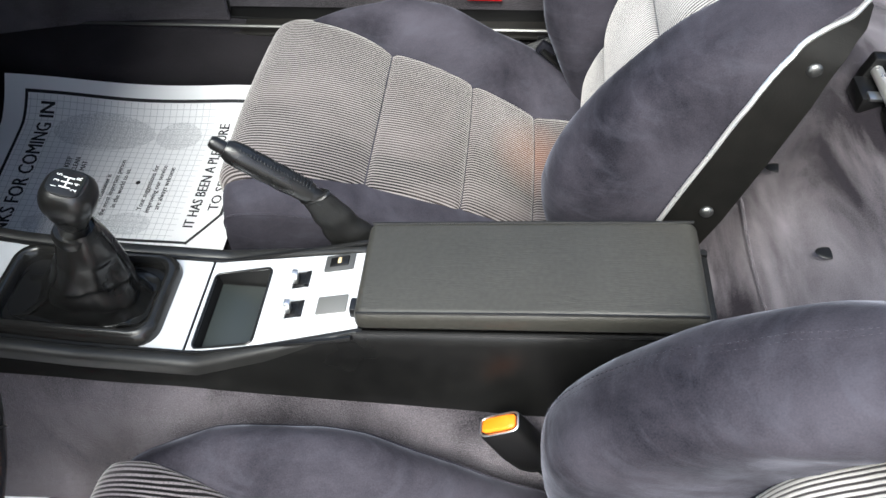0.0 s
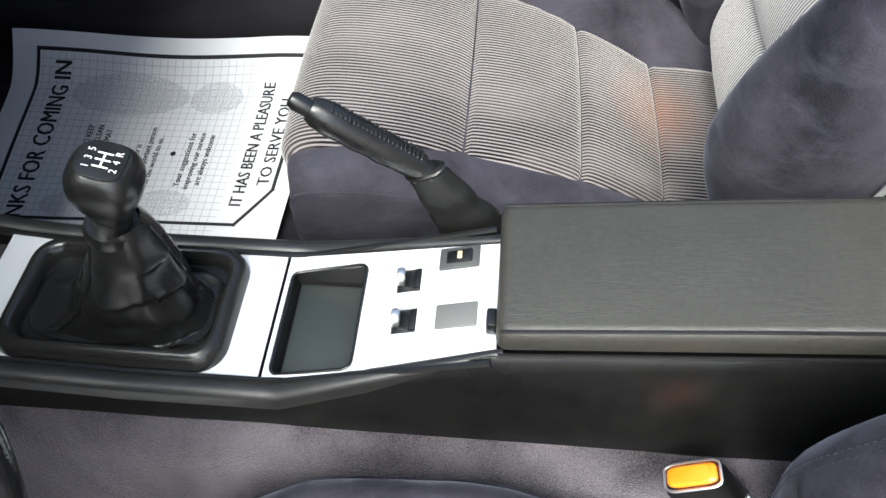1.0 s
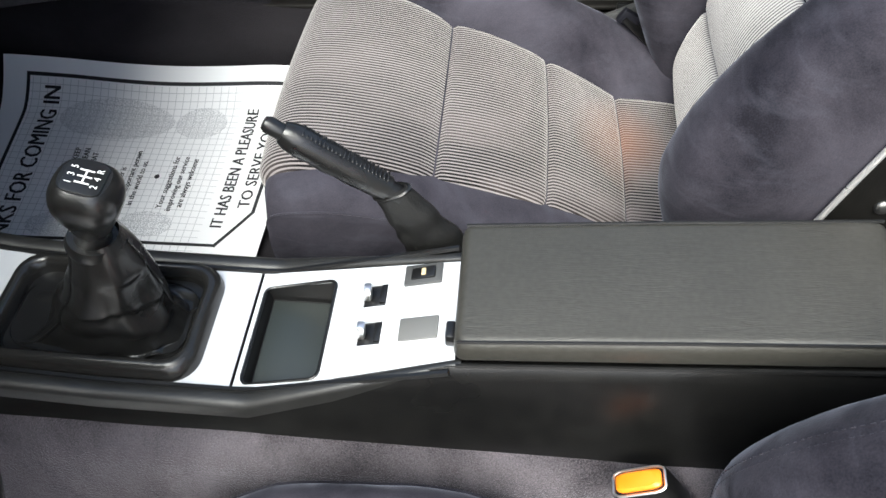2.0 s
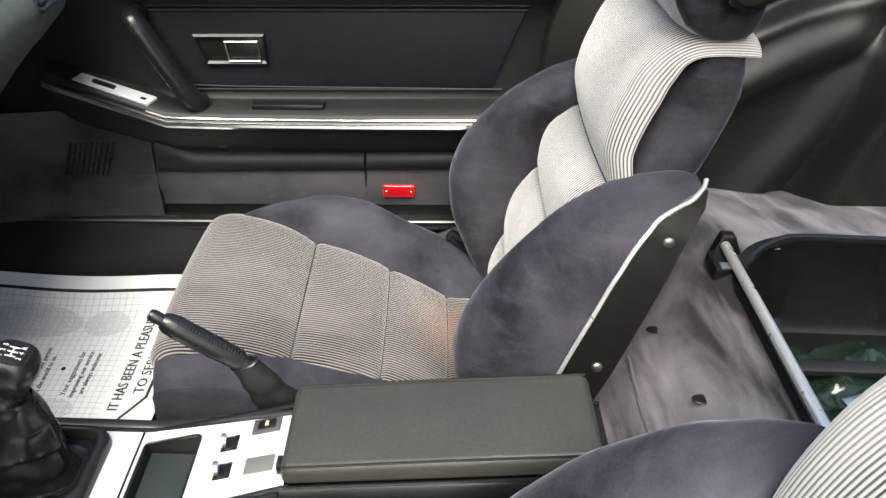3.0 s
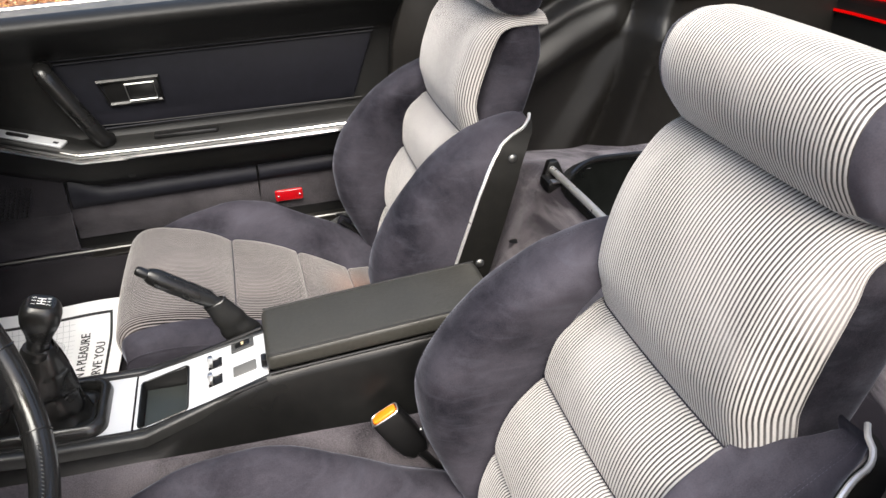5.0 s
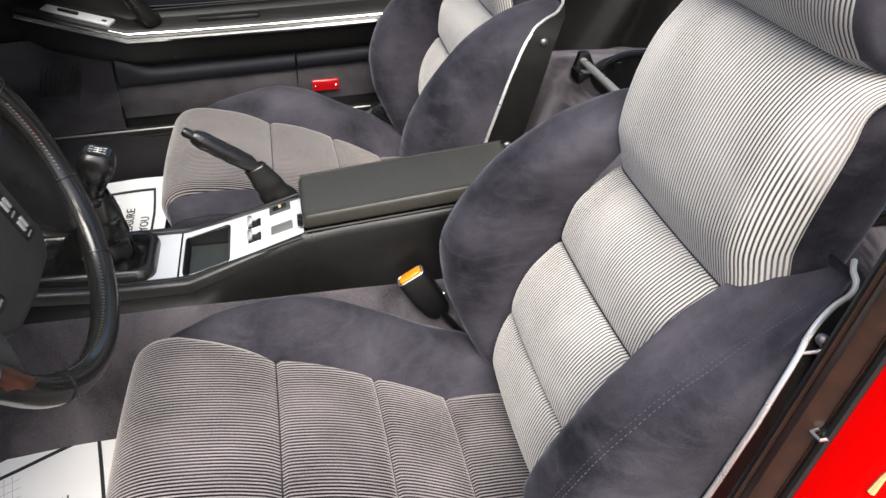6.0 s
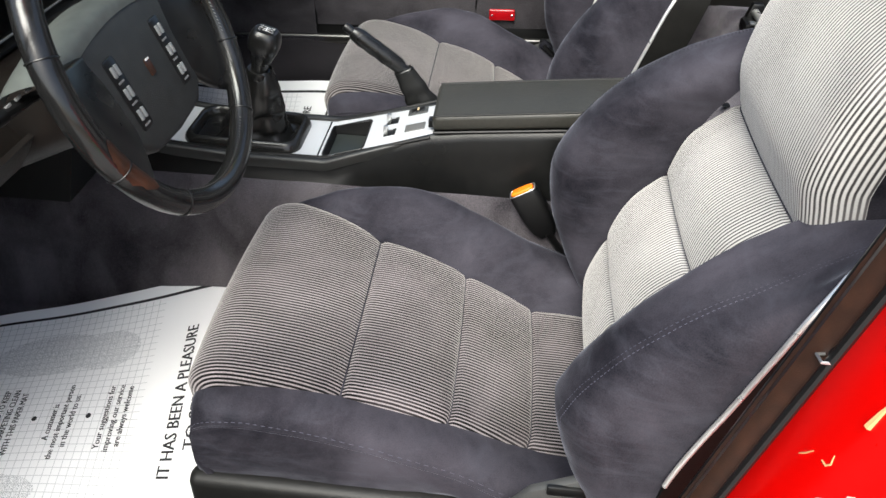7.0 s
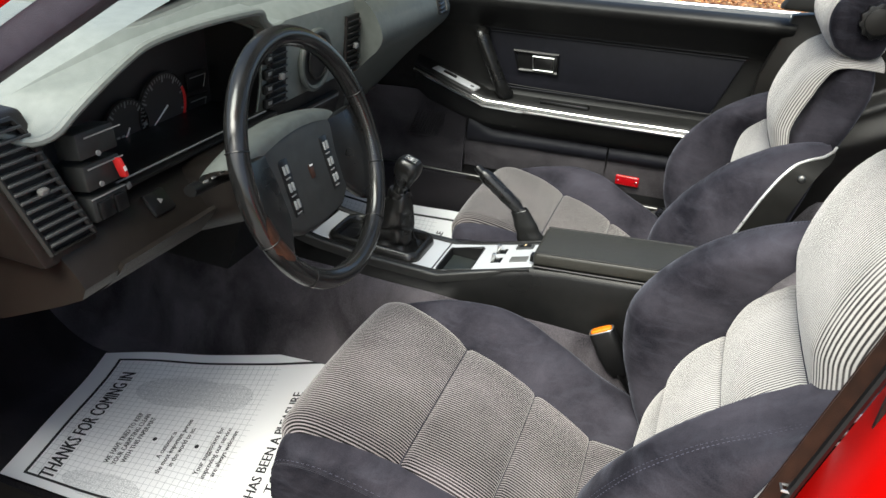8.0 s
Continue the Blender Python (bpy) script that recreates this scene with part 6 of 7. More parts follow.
    part("panel_seam", tube([(0.0145, 0.6635, 0.20), (0.0145, 0.6555, 0.275), (0.0145, 0.6555, 0.30)], 0.002, 6), PLASTIC, lo)
    rf = part("reflector", box((0.058, 0.010, 0.027), (0.0735, 0.6595, 0.2215), 0.0035, (0, -2, 0), 3), RED_LENS, door, "red plastic door reflector")
    for x in (0.0515, 0.0955):
        part("screw", ball(0.0028, (x, 0.654, 0.2215 + 0.03 * (x - 0.0735)), (1, 0.5, 1)), CHROME, rf)
    part("sill_cover", prism([(-0.62, 0.668, 0.085), (0.40, 0.668, 0.125), (0.40, 0.668, 0.196), (-0.62, 0.668, 0.160)], (0, 0.03, 0), 0.003), PLASTIC, door, "black strip along the foot of the door")
    part("sill_strip", tube([(-0.60, 0.634, 0.144), (-0.2, 0.634, 0.160), (0.34, 0.634, 0.184)], 0.0026, 6), BOLT, door, "dull metal sill strip")
    return door


def build_open_door():
    """The driver's door, swung wide open on its front hinges."""
    # Out of view; added to block side light from the footwell.
    door = thing("car_door", (-0.63, -0.76, 0.0), "unseen open driver's door with black vinyl trim and red outer skin", "car door")
    turn = Matrix.Translation((-0.63, -0.815, 0)) @ Matrix.Rotation(radians(-64), 4, "Z")

    def placed(bm):
        bmesh.ops.transform(bm, matrix=turn, verts=bm.verts)
        return bm
    part("outer_skin", placed(thicken(sheet(lambda a, b: Vector((1.02 * a, -0.030 - 0.045 * math.sin(math.pi * b) ** 0.6, -0.10 + 0.745 * b)), 20, 14), 0.004)), RED_PAINT, door, "red painted outer skin")
    part("trim_panel", placed(box((0.96, 0.05, 0.62), (0.50, 0.015, 0.33), 0.015)), VINYL, door, "black grained vinyl door trim")
    part("armrest", placed(box((0.62, 0.055, 0.06), (0.52, 0.060, 0.36), 0.015)), VINYL, door)
    part("chrome_strip", placed(tube([(0.20, 0.089, 0.365), (0.84, 0.089, 0.375)], 0.004, 8)), CHROME, door, "bright chrome strip")
    part("pull_handle", placed(tube([(0.24, 0.04, 0.53), (0.25, 0.075, 0.52), (0.36, 0.075, 0.41), (0.37, 0.05, 0.39)], 0.014, 10)), LEATHER, door)


def build_kick_panel():
    kp = thing("kick_panel", (-0.5, 0.65, 0.14), "dark grey kick panel with a speaker grille", "kick panel")
    part("panel", thicken(sheet(lambda a, b: Vector((-0.80 + 0.446 * a, 0.665 - 0.006 * math.sin(math.pi * b) - 0.075 * (1 - a) ** 2, 0.135 + 0.015 * a + 0.21 * b)), 20, 12), 0.004), PAD_CARPET, kp, "smooth dark panel", 60)
    lower = thicken(sheet(lambda a, b: Vector((-0.80 + 0.448 * a, 0.659 - 0.005 * math.sin(math.pi * b) - 0.075 * (1 - a) ** 2, 0.138 + 0.010 * a + 0.085 * b)), 20, 6), 0.004)
    part("lower_pad", lower, PAD_CARPET, kp, "carpeted lower pad", 60)
    dots = bmesh.new()
    for i in range(9):
        for j in range(11):
            box((0.0034, 0.003, 0.0024), (-0.495 + 0.0085 * i + 0.002 * j, 0.6335 + 0.0008 * i, 0.245 + 0.0062 * j), bm=dots)
    part("grille", dots, PLASTIC, kp)


def build_mirror():
    mr = thing("door_mirror", (-0.46, 0.80, 0.61), "red door mirror outside the passenger window", "mirror")
    o, n = Vector((-0.452, 0.852, 0.662)), Vector((0.85, -0.52, 0.072)).normalized()
    e1 = Vector((0.52, 0.85, 0)).normalized()
    e2 = n.cross(e1) if n.cross(e1).z > 0 else e1.cross(n)
    outline = [(-0.084, -0.046), (-0.092, 0.058), (0.07, 0.074), (0.084, 0.055), (0.088, 0.0), (0.083, -0.026), (0.072, -0.036)]
    part("housing", prism([o + e1 * u * 1.07 + e2 * v * 1.08 - n * 0.003 for u, v in outline], -n * 0.09, 0.010, 3), RED_PAINT, mr)
    part("glass", prism([o + e1 * u + e2 * v for u, v in outline], n * 0.001), MIRROR, mr, "mirror glass")
    part("rim", tube([o + e1 * u * 1.05 + e2 * v * 1.06 for u, v in outline], 0.0035, 8, True), RED_PAINT, mr)
    part("foot", box((0.06, 0.08, 0.03), (-0.53, 0.76, 0.625), 0.008), RED_PAINT, mr)


# ---------------------------------------------------------------- dashboard
def build_dash():
    dash = thing("dashboard", (-0.6, 0, 0.35), "grey-black padded dashboard with instrument hood and vents", "dashboard")
    prof = [(-0.98, 0.600), (-0.75, 0.650), (-0.54, 0.668), (-0.470, 0.662), (-0.425, 0.635), (-0.398, 0.592), (-0.402, 0.562), (-0.435, 0.525), (-0.500, 0.455), (-0.590, 0.350), (-0.64, 0.335), (-0.98, 0.335)]

    def swept(y0, y1, pr, n=12, round_far=0.0):
        rows = []
        for k in range(n + 1):
            y = y0 + (y1 - y0) * k / n
            e = max(0.0, (k - (n - 3)) / 3) if round_far else 0.0
            shrink = round_far * e * e
            rows.append([(x - shrink * (1 if x > -0.6 else 0), y, z - shrink * 0.6 * (1 if z > 0.5 else 0)) for x, z in pr])
        return loft(rows)
    smooth = [(v.x, v.z) for v in spline([(p[0], 0, p[1]) for p in prof], 44)]
    part("passenger_side", swept(0.155, 0.625, smooth, 16, 0.03), DASH_SKIN, dash, "rounded padded passenger side", 50)

    # demister vent on the passenger's end
    ev = part("end_vent", box((0.03, 0.05, 0.004), (-0.50, 0.53, 0.667), 0.001, (0, -2, 0)), PLASTIC, dash, "black ribbed vent along the dashboard end")
    vent_line = [at_curve([(-0.53, 0.545, 0.671), (-0.475, 0.535, 0.668), (-0.435, 0.525, 0.647), (-0.412, 0.515, 0.618), (-0.396, 0.50, 0.582)], k / 18) for k in range(19)]
    for p in vent_line:
        part("slat", box((0.006, 0.045, 0.007), p + Vector((0.001, 0, 0.001)), 0.0015, (0, 30, 8)), PLASTIC, ev)
    part("frame", tube([p + Vector((0.002, 0.028, 0.0)) for p in vent_line] + [p + Vector((0.002, -0.028, 0.003)) for p in vent_line[::-1]], 0.0025, 6, True), TRIM, ev)
    part("tab", box((0.008, 0.018, 0.006), (-0.424, 0.52, 0.640), 0.002), GREY_PLASTIC, ev)

    # driver's side lower body and centre
    low = [(-0.98, 0.335), (-0.62, 0.335), (-0.53, 0.362), (-0.44, 0.405), (-0.404, 0.425), (-0.398, 0.440), (-0.410, 0.456), (-0.432, 0.478), (-0.455, 0.497), (-0.535, 0.50), (-0.98, 0.50)]
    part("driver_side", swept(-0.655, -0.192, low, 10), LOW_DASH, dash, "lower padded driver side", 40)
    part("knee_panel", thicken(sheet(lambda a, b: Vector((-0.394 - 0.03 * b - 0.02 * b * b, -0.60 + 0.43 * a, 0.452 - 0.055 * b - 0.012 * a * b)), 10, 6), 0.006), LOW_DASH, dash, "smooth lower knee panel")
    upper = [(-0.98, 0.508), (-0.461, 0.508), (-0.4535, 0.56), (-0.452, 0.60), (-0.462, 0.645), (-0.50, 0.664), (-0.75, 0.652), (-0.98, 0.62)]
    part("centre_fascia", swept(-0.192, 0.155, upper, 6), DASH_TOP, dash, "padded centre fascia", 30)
    part("fascia_side", prism([(-0.56, -0.1925, 0.508), (-0.464, -0.1925, 0.508), (-0.4565, -0.1925, 0.56), (-0.455, -0.1925, 0.60), (-0.465, -0.1925, 0.645), (-0.56, -0.1925, 0.66)], (0, -0.003, 0)), PLASTIC, dash, "black cheek beside the instruments")
    lower = [(-0.98, 0.20), (-0.53, 0.20), (-0.50, 0.30), (-0.475, 0.42), (-0.464, 0.506), (-0.98, 0.506)]
    part("centre_panel", swept(-0.190, 0.153, lower, 6), VINYL, dash, "black lower centre stack", 30)

    # instrument hood
    rim = [(-0.700, 0.622), (-0.668, 0.616), (-0.640, 0.604), (-0.605, 0.626), (-0.555, 0.651), (-0.508, 0.671), (-0.475, 0.681), (-0.420, 0.686), (-0.350, 0.688), (-0.284, 0.687), (-0.222, 0.683), (-0.207, 0.668), (-0.185, 0.655), (-0.150, 0.655)]

    def hood(a, b):
        p = at_curve([(-0.44, q[0], q[1]) for q in rim], a)
        x = -0.44 - 0.035 * smooth01((-0.615 - p.y) / 0.05) - 0.54 * b
        z = p.z + (0.615 - p.z) * smooth01(b * 0.9) + 0.010 * math.sin(math.pi * min(1, b * 2.2)) * (1 if b < 0.45 else 0)
        x += 0.006 * math.sin(math.pi * a)
        return Vector((x, p.y + (0.02 * b if p.y < -0.6 else 0), z))
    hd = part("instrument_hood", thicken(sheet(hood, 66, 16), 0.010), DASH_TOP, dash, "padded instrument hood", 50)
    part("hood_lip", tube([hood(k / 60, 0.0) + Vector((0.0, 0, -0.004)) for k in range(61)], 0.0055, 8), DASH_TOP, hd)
    # cluster behind the hood
    cl = part("instrument_panel", prism([(-0.545, -0.63, 0.50), (-0.545, -0.165, 0.50), (-0.555, -0.17, 0.655), (-0.555, -0.49, 0.665), (-0.555, -0.60, 0.61)], (-0.01, 0, 0), 0.0), CLUSTER_FACE, dash, "dark instrument cluster with white dial marks")
    part("cluster_ledge", box((0.105, 0.40, 0.006), (-0.492, -0.365, 0.512), 0.002, (0, 4, 0)), PLASTIC, cl)
    part("ledge_line", tube([(-0.447, -0.55, 0.517), (-0.447, -0.19, 0.517)], 0.0014, 6), GREY_MARK, cl)
    part("side_cheek", prism([(-0.548, -0.634, 0.50), (-0.455, -0.640, 0.50), (-0.455, -0.640, 0.598), (-0.548, -0.60, 0.615)], (0, 0.012, 0), 0.003), PLASTIC, cl)

    def dial(y, z, r, a0, a1, ticks, needle, red=None):
        d = part("dial", disc(r, 0.004, (-0.543, y, z), (0, 90, 0), 0.0, 40), DIAL_FACE, cl, "round dial with white marks")
        part("bezel", tube([(-0.5405, y + r * math.cos(t), z + r * math.sin(t)) for t in (2 * math.pi * k / 40 for k in range(40))], 0.0016, 5, True), TRIM, d)
        bm = bmesh.new()
        for k in range(ticks + 1):
            t = radians(a0 + (a1 - a0) * k / ticks)
            big = k % 5 == 0
            r0, r1 = r * (0.76 if big else 0.85), r * 0.95
            w = r * (0.026 if big else 0.013)
            prism([(-0.5405, y + r0 * math.cos(t) - w * math.sin(t), z + r0 * math.sin(t) + w * math.cos(t)), (-0.5405, y + r1 * math.cos(t) - w * math.sin(t), z + r1 * math.sin(t) + w * math.cos(t)),
                   (-0.5405, y + r1 * math.cos(t) + w * math.sin(t), z + r1 * math.sin(t) - w * math.cos(t)), (-0.5405, y + r0 * math.cos(t) + w * math.sin(t), z + r0 * math.sin(t) - w * math.cos(t))], (0.0006, 0, 0), bm=bm)
        part("dial_marks", bm, GREY_MARK, d)
        t = radians(needle)
        part("needle", tube([(-0.5385, y - 0.15 * r * math.cos(t), z - 0.15 * r * math.sin(t)), (-0.5385, y + 0.78 * r * math.cos(t), z + 0.78 * r * math.sin(t))], [0.0014, 0.0007], 6), WHITE_MARK, d)
        if red:
            part("red_zone", thicken(sheet(lambda a, b: Vector((-0.5400, y + r * (0.86 + 0.1 * b) * math.cos(radians(red[0] + (red[1] - red[0]) * a)), z + r * (0.86 + 0.1 * b) * math.sin(radians(red[0] + (red[1] - red[0]) * a)))), 14, 1), 0.0006), RED_MARK, d)
    dial(-0.320, 0.536, 0.054, 225, -45, 40, 215, (30, -35))
    dial(-0.402, 0.524, 0.046, 225, -45, 30, 235)
    for y, z, n in ((-0.236, 0.56, 6), (-0.236, 0.522, 6)):
        g = part("bar_gauge", box((0.004, 0.05, 0.03), (-0.543, y, z), 0.001), PLASTIC, cl)
        part("dial_marks", tube([(-0.5400, y - 0.02, z + 0.008), (-0.5400, y + 0.02, z + 0.008), (-0.5400, y + 0.014, z - 0.012)], 0.0008, 5), GREY_MARK, g)
    bars = bmesh.new()
    for k in range(6):
        box((0.001, 0.006, 0.009), (-0.5405, -0.45 + 0.010 * k, 0.517), bm=bars)
    part("odometer", bars, GREY_MARK, cl)

    # vent at the driver's end
    def face(y, h, out=0.0):
        """A place on the leaning end panel; h runs up it."""
        return Vector((-0.432 - 0.30 * h + 0.957 * out, y - 0.016, 0.488 + 0.957 * h + 0.287 * out))
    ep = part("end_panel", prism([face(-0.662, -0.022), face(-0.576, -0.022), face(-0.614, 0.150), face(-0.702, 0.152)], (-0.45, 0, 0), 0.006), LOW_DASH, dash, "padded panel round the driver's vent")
    vt = part("driver_vent", tube([face(y, h, 0.004) for y, h in ((-0.650, -0.006), (-0.586, -0.006), (-0.626, 0.128), (-0.636, 0.142), (-0.690, 0.144))], 0.0042, 6, True), TRIM, dash, "black louvred vent")
    part("duct", prism([face(-0.649, -0.005, 0.001), face(-0.587, -0.005, 0.001), face(-0.628, 0.138, 0.001), (face(-0.689, 0.142, 0.001))], (-0.02, 0, 0)), PLASTIC, vt)
    for k in range(13):
        h = 0.004 + 0.0108 * k
        part("slat", box((0.011, 0.062 - (0.008 if k == 12 else 0), 0.003), face(-0.6185 - 0.28 * h, h, 0.004), 0.0008, (0, -8, 0)), DARK_GREY, vt)
    part("tab", box((0.010, 0.012, 0.008), face(-0.636, 0.062, 0.011), 0.003), GREY_PLASTIC, vt)

    # switch pod beside the hood
    for k, (h, w) in enumerate(((0.088, 0.062), (0.050, 0.060), (0.012, 0.058))):
        sw = part("switch_bank", box((0.035, w, 0.032), (-0.445 - 0.012 * (h / 0.03) * 0.35, -0.566, 0.491 + h), 0.004, (0, -10, 0)), PAD_SKIN, dash, "black push switch bank")
        part("top_line", tube([(-0.431, -0.595, 0.491 + h + 0.0165), (-0.431, -0.538, 0.491 + h + 0.0165)], 0.001, 5), GREY_MARK, sw)
        if k < 2:
            part("symbol", disc(0.0032, 0.002, (-0.4265, -0.581, 0.487 + h), (0, 80, 0)), GREY_MARK, sw)
        else:
            part("button", box((0.006, 0.020, 0.022), (-0.427, -0.579, 0.492 + h), 0.002, (0, -10, 0)), PLASTIC, sw)
            part("button", box((0.006, 0.020, 0.022), (-0.427, -0.553, 0.492 + h), 0.002, (0, -10, 0)), PLASTIC, sw)
    hz = part("hazard_button", box((0.012, 0.0065, 0.026), (-0.427, -0.548, 0.546), 0.0025, (14, -10, 0)), RED_MARK, dash, "bright red hazard button")
    part("symbol", box((0.001, 0.0038, 0.006), (-0.4205, -0.548, 0.546), 0, (14, -10, 0)), WHITE_MARK, hz)
    part("label", box((0.002, 0.007, 0.008), (-0.428, -0.536, 0.518), 0.0005, (12, -10, 0)), GREY_PLASTIC, dash)
    ks = part("knee_switch", box((0.008, 0.040, 0.034), (-0.427, -0.487, 0.4765), 0.004, (0, -44, 0)), PLASTIC, dash, "recessed black switch")
    part("symbol", disc(0.0045, 0.002, (-0.4238, -0.487, 0.480), (0, 46, 0), segments=3), GREY_MARK, ks)

    # centre vents, round openings and switch column
    for y0 in (-0.150, 0.128):
        v = part("centre_vent", tube([(-0.451 + 0.01 * (z - 0.55), y0 + y, z) for y, z in ((-0.024, 0.515), (0.024, 0.515), (0.024, 0.622), (-0.024, 0.622))], 0.0035, 6, True), TRIM, dash, "black louvred centre vent")
        part("duct", box((0.003, 0.046, 0.105), (-0.4495, y0, 0.568), 0.0), PLASTIC, v)
        for k in range(9):
            part("slat", box((0.010, 0.046, 0.0026), (-0.447, y0, 0.523 + 0.0112 * k), 0.0008, (0, -14, 0)), TRIM, v)
        part("tab", box((0.009, 0.010, 0.010), (-0.440, y0, 0.566), 0.002), GREY_MARK, v)
    r = part("round_pod", tube([(-0.448, -0.020 + 0.052 * math.cos(t), 0.566 + 0.050 * math.sin(t)) for t in (2 * math.pi * k / 40 for k in range(40))], 0.006, 8, True), DASH_SKIN, dash, "deep round opening")
    part("well", disc(0.050, 0.004, (-0.4495, -0.020, 0.566), (0, 90, 0)), PLASTIC, r)
    part("inner_ring", tube([(-0.446, -0.012 + 0.034 * math.cos(t), 0.566 + 0.034 * math.sin(t)) for t in (2 * math.pi * k / 36 for k in range(36))], 0.0022, 6, True), TRIM, r)
    for k in range(4):
        b = part("centre_switch", box((0.008, 0.022, 0.016), (-0.447, -0.183, 0.600 - 0.024 * k), 0.002), PLASTIC, dash, "small dark switch")
        part("marking", box((0.001, 0.010, 0.005), (-0.4425, -0.183, 0.601 - 0.024 * k)), GREY_MARK, b)
    part("radio", box((0.012, 0.19, 0.055), (-0.466, 0.0, 0.455), 0.003, (0, 12, 0)), PLASTIC, dash, "black radio face")
    part("radio_line", tube([(-0.456, -0.09, 0.475), (-0.456, 0.09, 0.475)], 0.0012, 6), GREY_MARK, dash)
    # demister grilles on top
    for y0, y1 in ((-0.42, -0.16), (-0.10, 0.12)):
        g = part("top_grille", box((0.05, y1 - y0, 0.003), (-0.66, (y0 + y1) / 2, 0.6615), 0.001, (0, -4, 0)), PLASTIC, dash, "black demister grille")
        for k in range(4):
            part("slat", box((0.005, y1 - y0, 0.003), (-0.678 + 0.012 * k, (y0 + y1) / 2, 0.6625 + 0.0008 * k), 0.0006), TRIM, g)


def build_wheel():
    """Steering wheel, built on its own leaning plane."""
    c = Vector((-0.2705, -0.3456, 0.5251))
    n = Vector((math.cos(radians(21.5)), 0, math.sin(radians(21.5))))
    e1, e2 = Vector((0, 1, 0)), Vector((-n.z, 0, n.x))

    def W(x, y, out=0.0):
        return c + e1 * x + e2 * y + n * out
    wheel = thing("steering_wheel", tuple(c), "black leather two-spoke steering wheel with worn rim", "steering wheel")
    R, r = 0.1720, 0.0146

    def rim_piece(a0, a1, k=60, rr=r):
        return [W(R * math.cos(radians(a0 + (a1 - a0) * i / k)), R * math.sin(radians(a0 + (a1 - a0) * i / k))) for i in range(k + 1)]
    rim = part("rim", tube(rim_piece(0, 360, 72)[:-1], r, 16, True), WHEEL_LEATHER, wheel, "black leather-wrapped rim")

    def patch(a, b):
        """A spindle-shaped patch on the driver's side of the rim."""
        t = radians(188 + 26 * a)
        u = radians(96 + (b - 0.5) * 105 * math.sin(math.pi * a) ** 0.6 * (1 + 0.25 * noise.noise((a * 9, b * 3, 1))))
        q = R + 0.01495 * math.cos(u)
        return W(q * math.cos(t), q * math.sin(t), 0.01495 * math.sin(u))
    part("worn_patch", sheet(patch, 24, 8), WORN, rim, "leather worn brown at the lower rim", 80)
    for a in (20, 160, 200, 232, 308, 340):
        t = radians(a)
        part("wrap_seam", tube([W((R + 0.0150 * math.cos(u)) * math.cos(t), (R + 0.0150 * math.cos(u)) * math.sin(t), 0.0150 * math.sin(u)) for u in (2 * math.pi * k / 16 for k in range(16))], 0.0009, 5, True), PLASTIC, rim)
    for a0, a1 in ((236, 304), (344, 376)):
        st = bmesh.new()
        for k in range(int((a1 - a0) / 1.6)):
            t = radians(a0 + 1.6 * k)
            q = R - 0.0135
            tube([W(q * math.cos(t), q * math.sin(t), 0.0085), W(q * math.cos(t + 0.012), q * math.sin(t + 0.012), 0.0065)], 0.0007, 4, bm=st)
        part("rim_stitching", st, DARK_GREY, rim)
    # spokes
    for s in (-1, 1):
        pts = [W(s * x, y, o) for x, y, o in ((0.150, 0.042, -0.004), (0.161, 0.0, -0.002), (0.153, -0.062, -0.002), (0.126, -0.108, -0.002), (0.108, -0.098, -0.006), (0.090, -0.078, -0.012), (0.07, -0.05, -0.02), (0.07, 0.036, -0.02))]
        part("spoke", prism(pts, -n * 0.016, 0.005, 3), LEATHER, wheel, "wide leather spoke")
    # centre pad
    outline = [(-0.112, 0.030), (-0.06, 0.052), (0.0, 0.056), (0.06, 0.052), (0.112, 0.030), (0.104, -0.02), (0.086, -0.075), (0.062, -0.092), (0.0, -0.096), (-0.062, -0.092), (-0.086, -0.075), (-0.104, -0.02)]
    pad = part("centre_pad", prism([W(x, y, -0.016) for x, y in outline], -n * 0.045, 0.008, 3), PAD_SKIN, wheel, "dusty black centre pad")
    def brow(a, b):
        """The rounded dusty top of the pad, from its front edge over to the rear."""
        x = -0.140 + 0.280 * a
        e = 1 - (2 * a - 1) ** 2
        front = 0.026 + 0.030 * e ** 0.8
        prof = ((front - 0.010, -0.0150), (front, -0.0145), (front + 0.006, -0.019), (front + 0.010, -0.030), (front + 0.011, -0.050), (front + 0.008, -0.074), (front - 0.006, -0.084))
        q = at_curve([(y, 0, o) for y, o in prof], b)
        return W(x, q.x, q.z - 0.012 * (1 - e) ** 2)
    part("pad_brow", sheet(brow, 36, 14), BROW_SKIN, wheel, "padded dusty upper brow, toned pale for its lit top", 70)
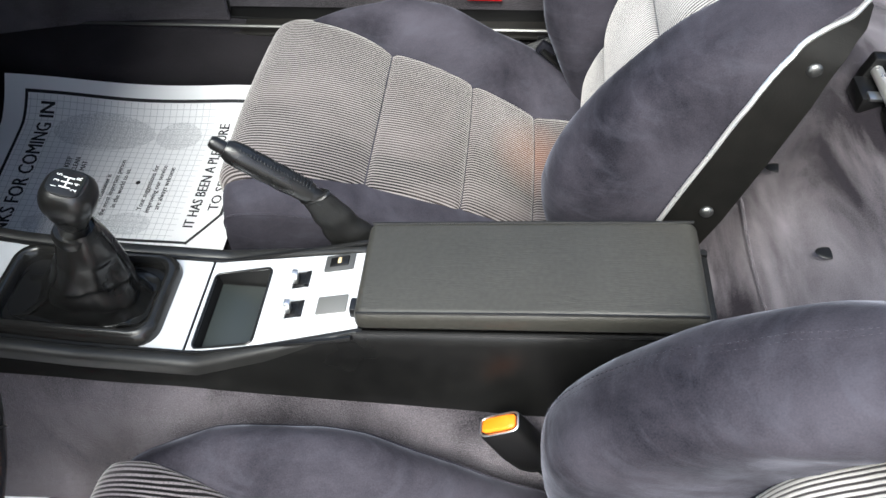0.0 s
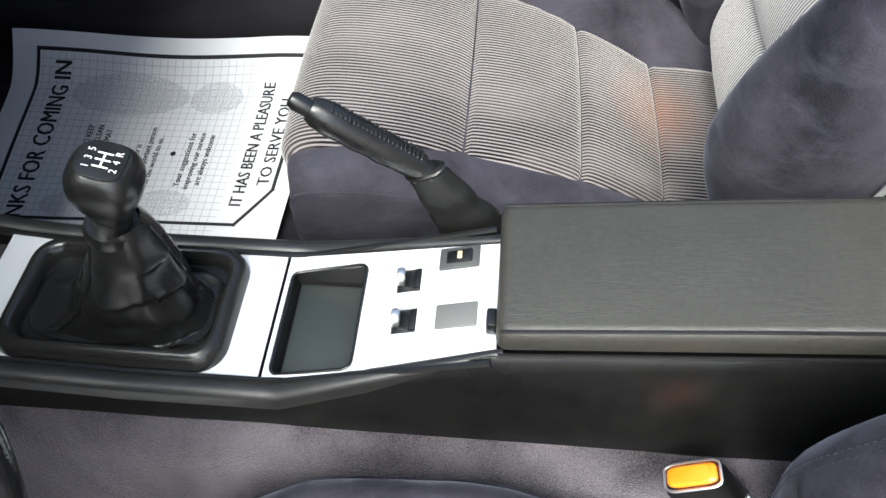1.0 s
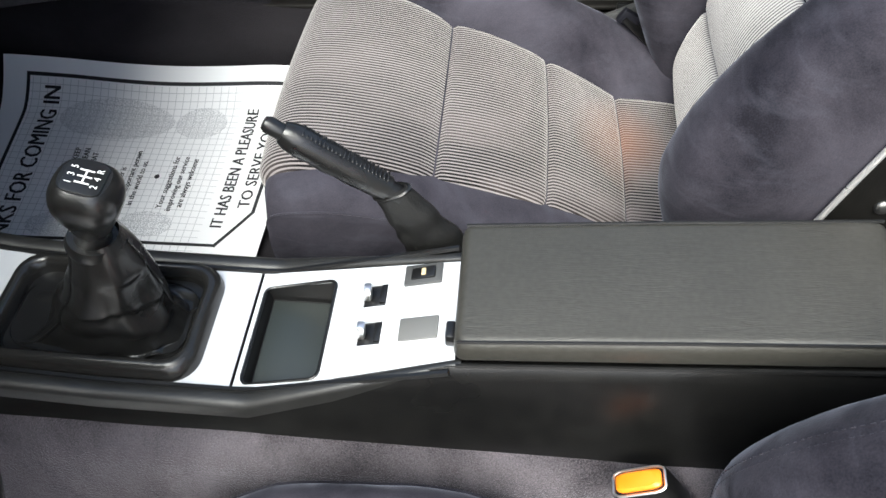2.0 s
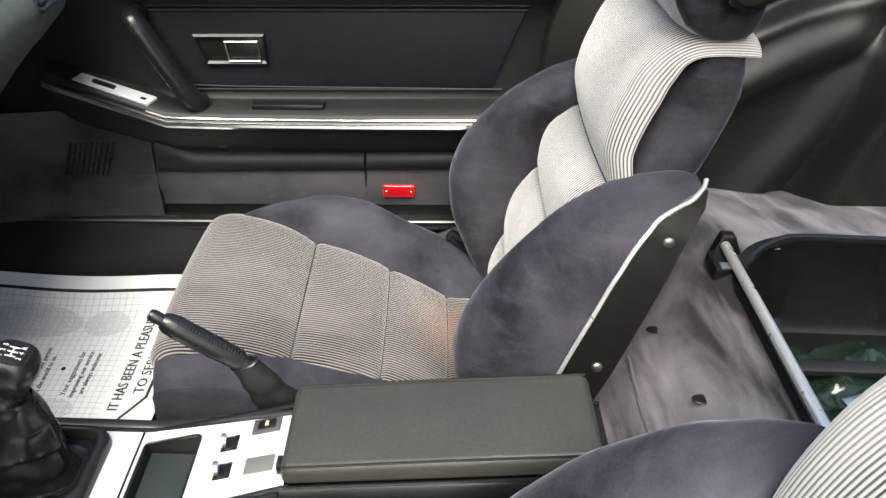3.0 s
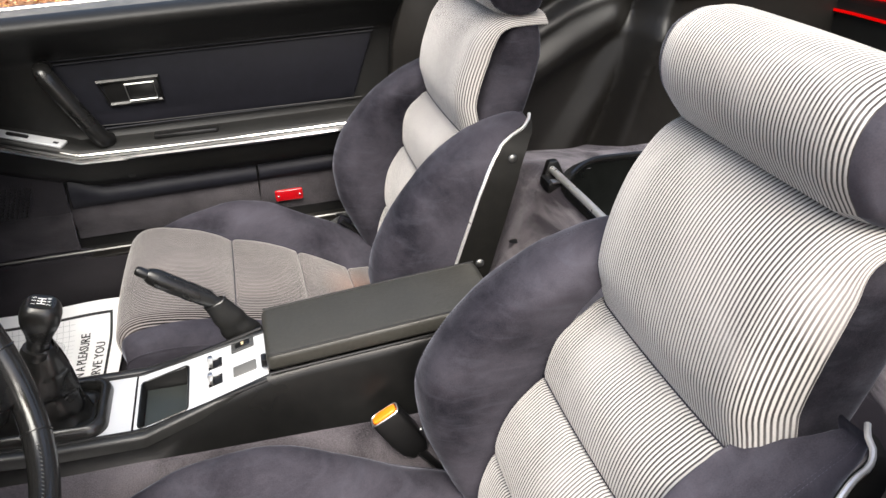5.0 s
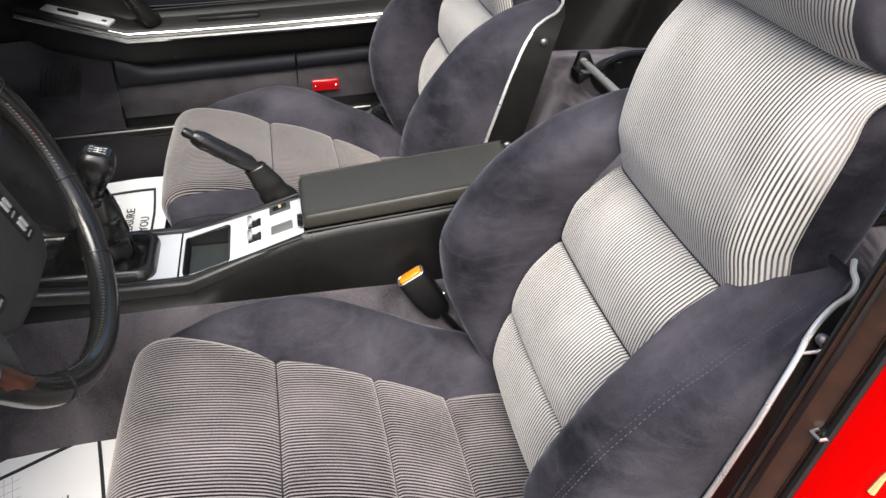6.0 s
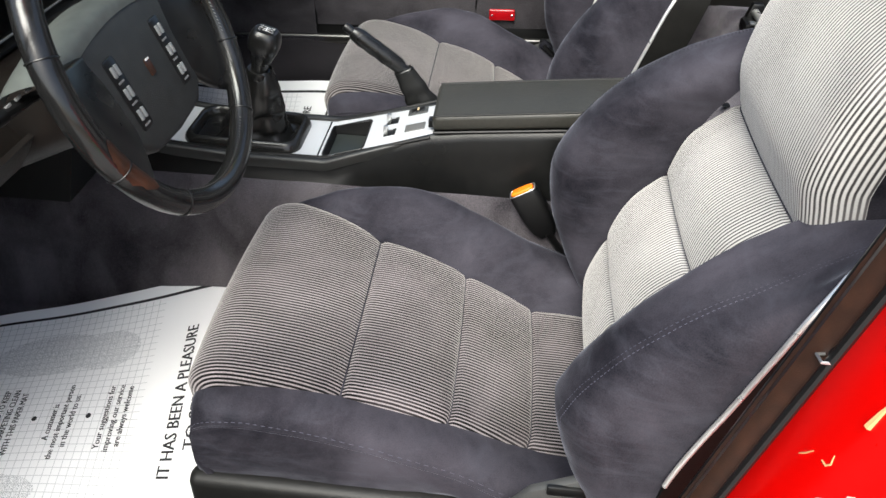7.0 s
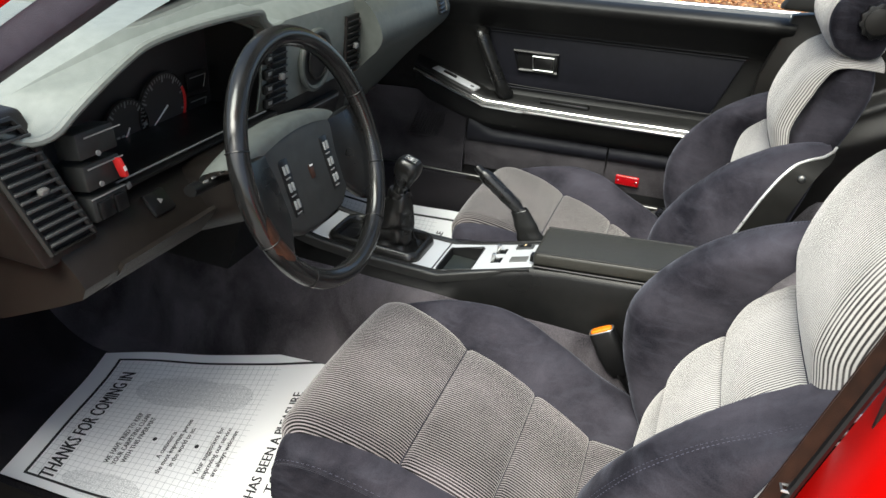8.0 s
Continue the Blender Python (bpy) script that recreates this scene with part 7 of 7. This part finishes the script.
    for s in (-1, 1):
        bank = part("button_bank", prism([W(s * 0.058 + p[0], -0.022 + p[1], -0.015) for p in round_rect(0.024, 0.082, 0.004, 3)], -n * 0.006, 0.001), PLASTIC, wheel, "bank of grey control buttons")
        for k in range(3):
            for x in (-0.0040, 0.0040):
                part("button", prism([W(s * 0.058 + x + p[0], 0.004 - 0.025 * k + p[1], -0.0125) for p in round_rect(0.0042, 0.0120, 0.0008, 2)], -n * 0.004, 0.0006), BUTTON_GREY, bank)
            part("marking", prism([W(s * 0.058 + p[0], -0.008 - 0.025 * k + p[1], -0.0146) for p in round_rect(0.012, 0.0022, 0.0004, 1)], -n * 0.001), GREY_MARK, bank)
    em = part("emblem", prism([W(0.004 + p[0], -0.018 + p[1], -0.0148) for p in round_rect(0.012, 0.020, 0.002, 2)], -n * 0.003, 0.0006), WORN, wheel, "small brown emblem")
    part("emblem_bar", prism([W(0.004 + p[0], -0.0095 + p[1], -0.0138) for p in round_rect(0.008, 0.002, 0.0004, 1)], -n * 0.001), WHITE_MARK, em)
    col = thing("steering_column", tuple(W(0, 0, -0.15)), "black steering column shroud with switch stalks", "steering column")
    part("shroud", loft([[W(p[0] * k, p[1] * k - 0.012, o) for p in round_rect(0.13, 0.10, 0.03, 5)] for k, o in ((0.75, -0.058), (1.0, -0.068), (1.05, -0.13), (1.15, -0.24))]), LOW_DASH, col, "moulded brown-black shroud")
    for s in (-1, 1):
        sk = part("stalk", tube([W(s * 0.05, 0.008, -0.085), W(s * 0.115, 0.020, -0.08), W(s * 0.165, 0.026, -0.075)], [0.006, 0.0075, 0.010], 10, flat=0.7), PLASTIC, col, "black switch stalk")
        part("stalk_tip", tube([W(s * 0.163, 0.026, -0.075), W(s * 0.181, 0.027, -0.074)], [0.0105, 0.0095], 12, flat=0.8), PLASTIC, sk)
        for k in range(3):
            part("marking", box((0.002, 0.010, 0.003), W(s * (0.115 + 0.018 * k), 0.029, -0.071), 0.0004, (0, -25, 0)), GREY_MARK, sk)


in_frame(DOOR_FRAME, build_door)
build_open_door()
in_frame(DOOR_FRAME, build_kick_panel)
in_frame(DOOR_FRAME, build_mirror)
DASH_FRAME = Matrix(((1.03, 0, 0, -0.003), (0, 1.03, 0, 0.013), (0, 0, 1.03, -0.0085), (0, 0, 0, 1)))
in_frame(DASH_FRAME, build_dash)
in_frame(Matrix.Translation((-0.013, 0.0, 0.008)), build_wheel)
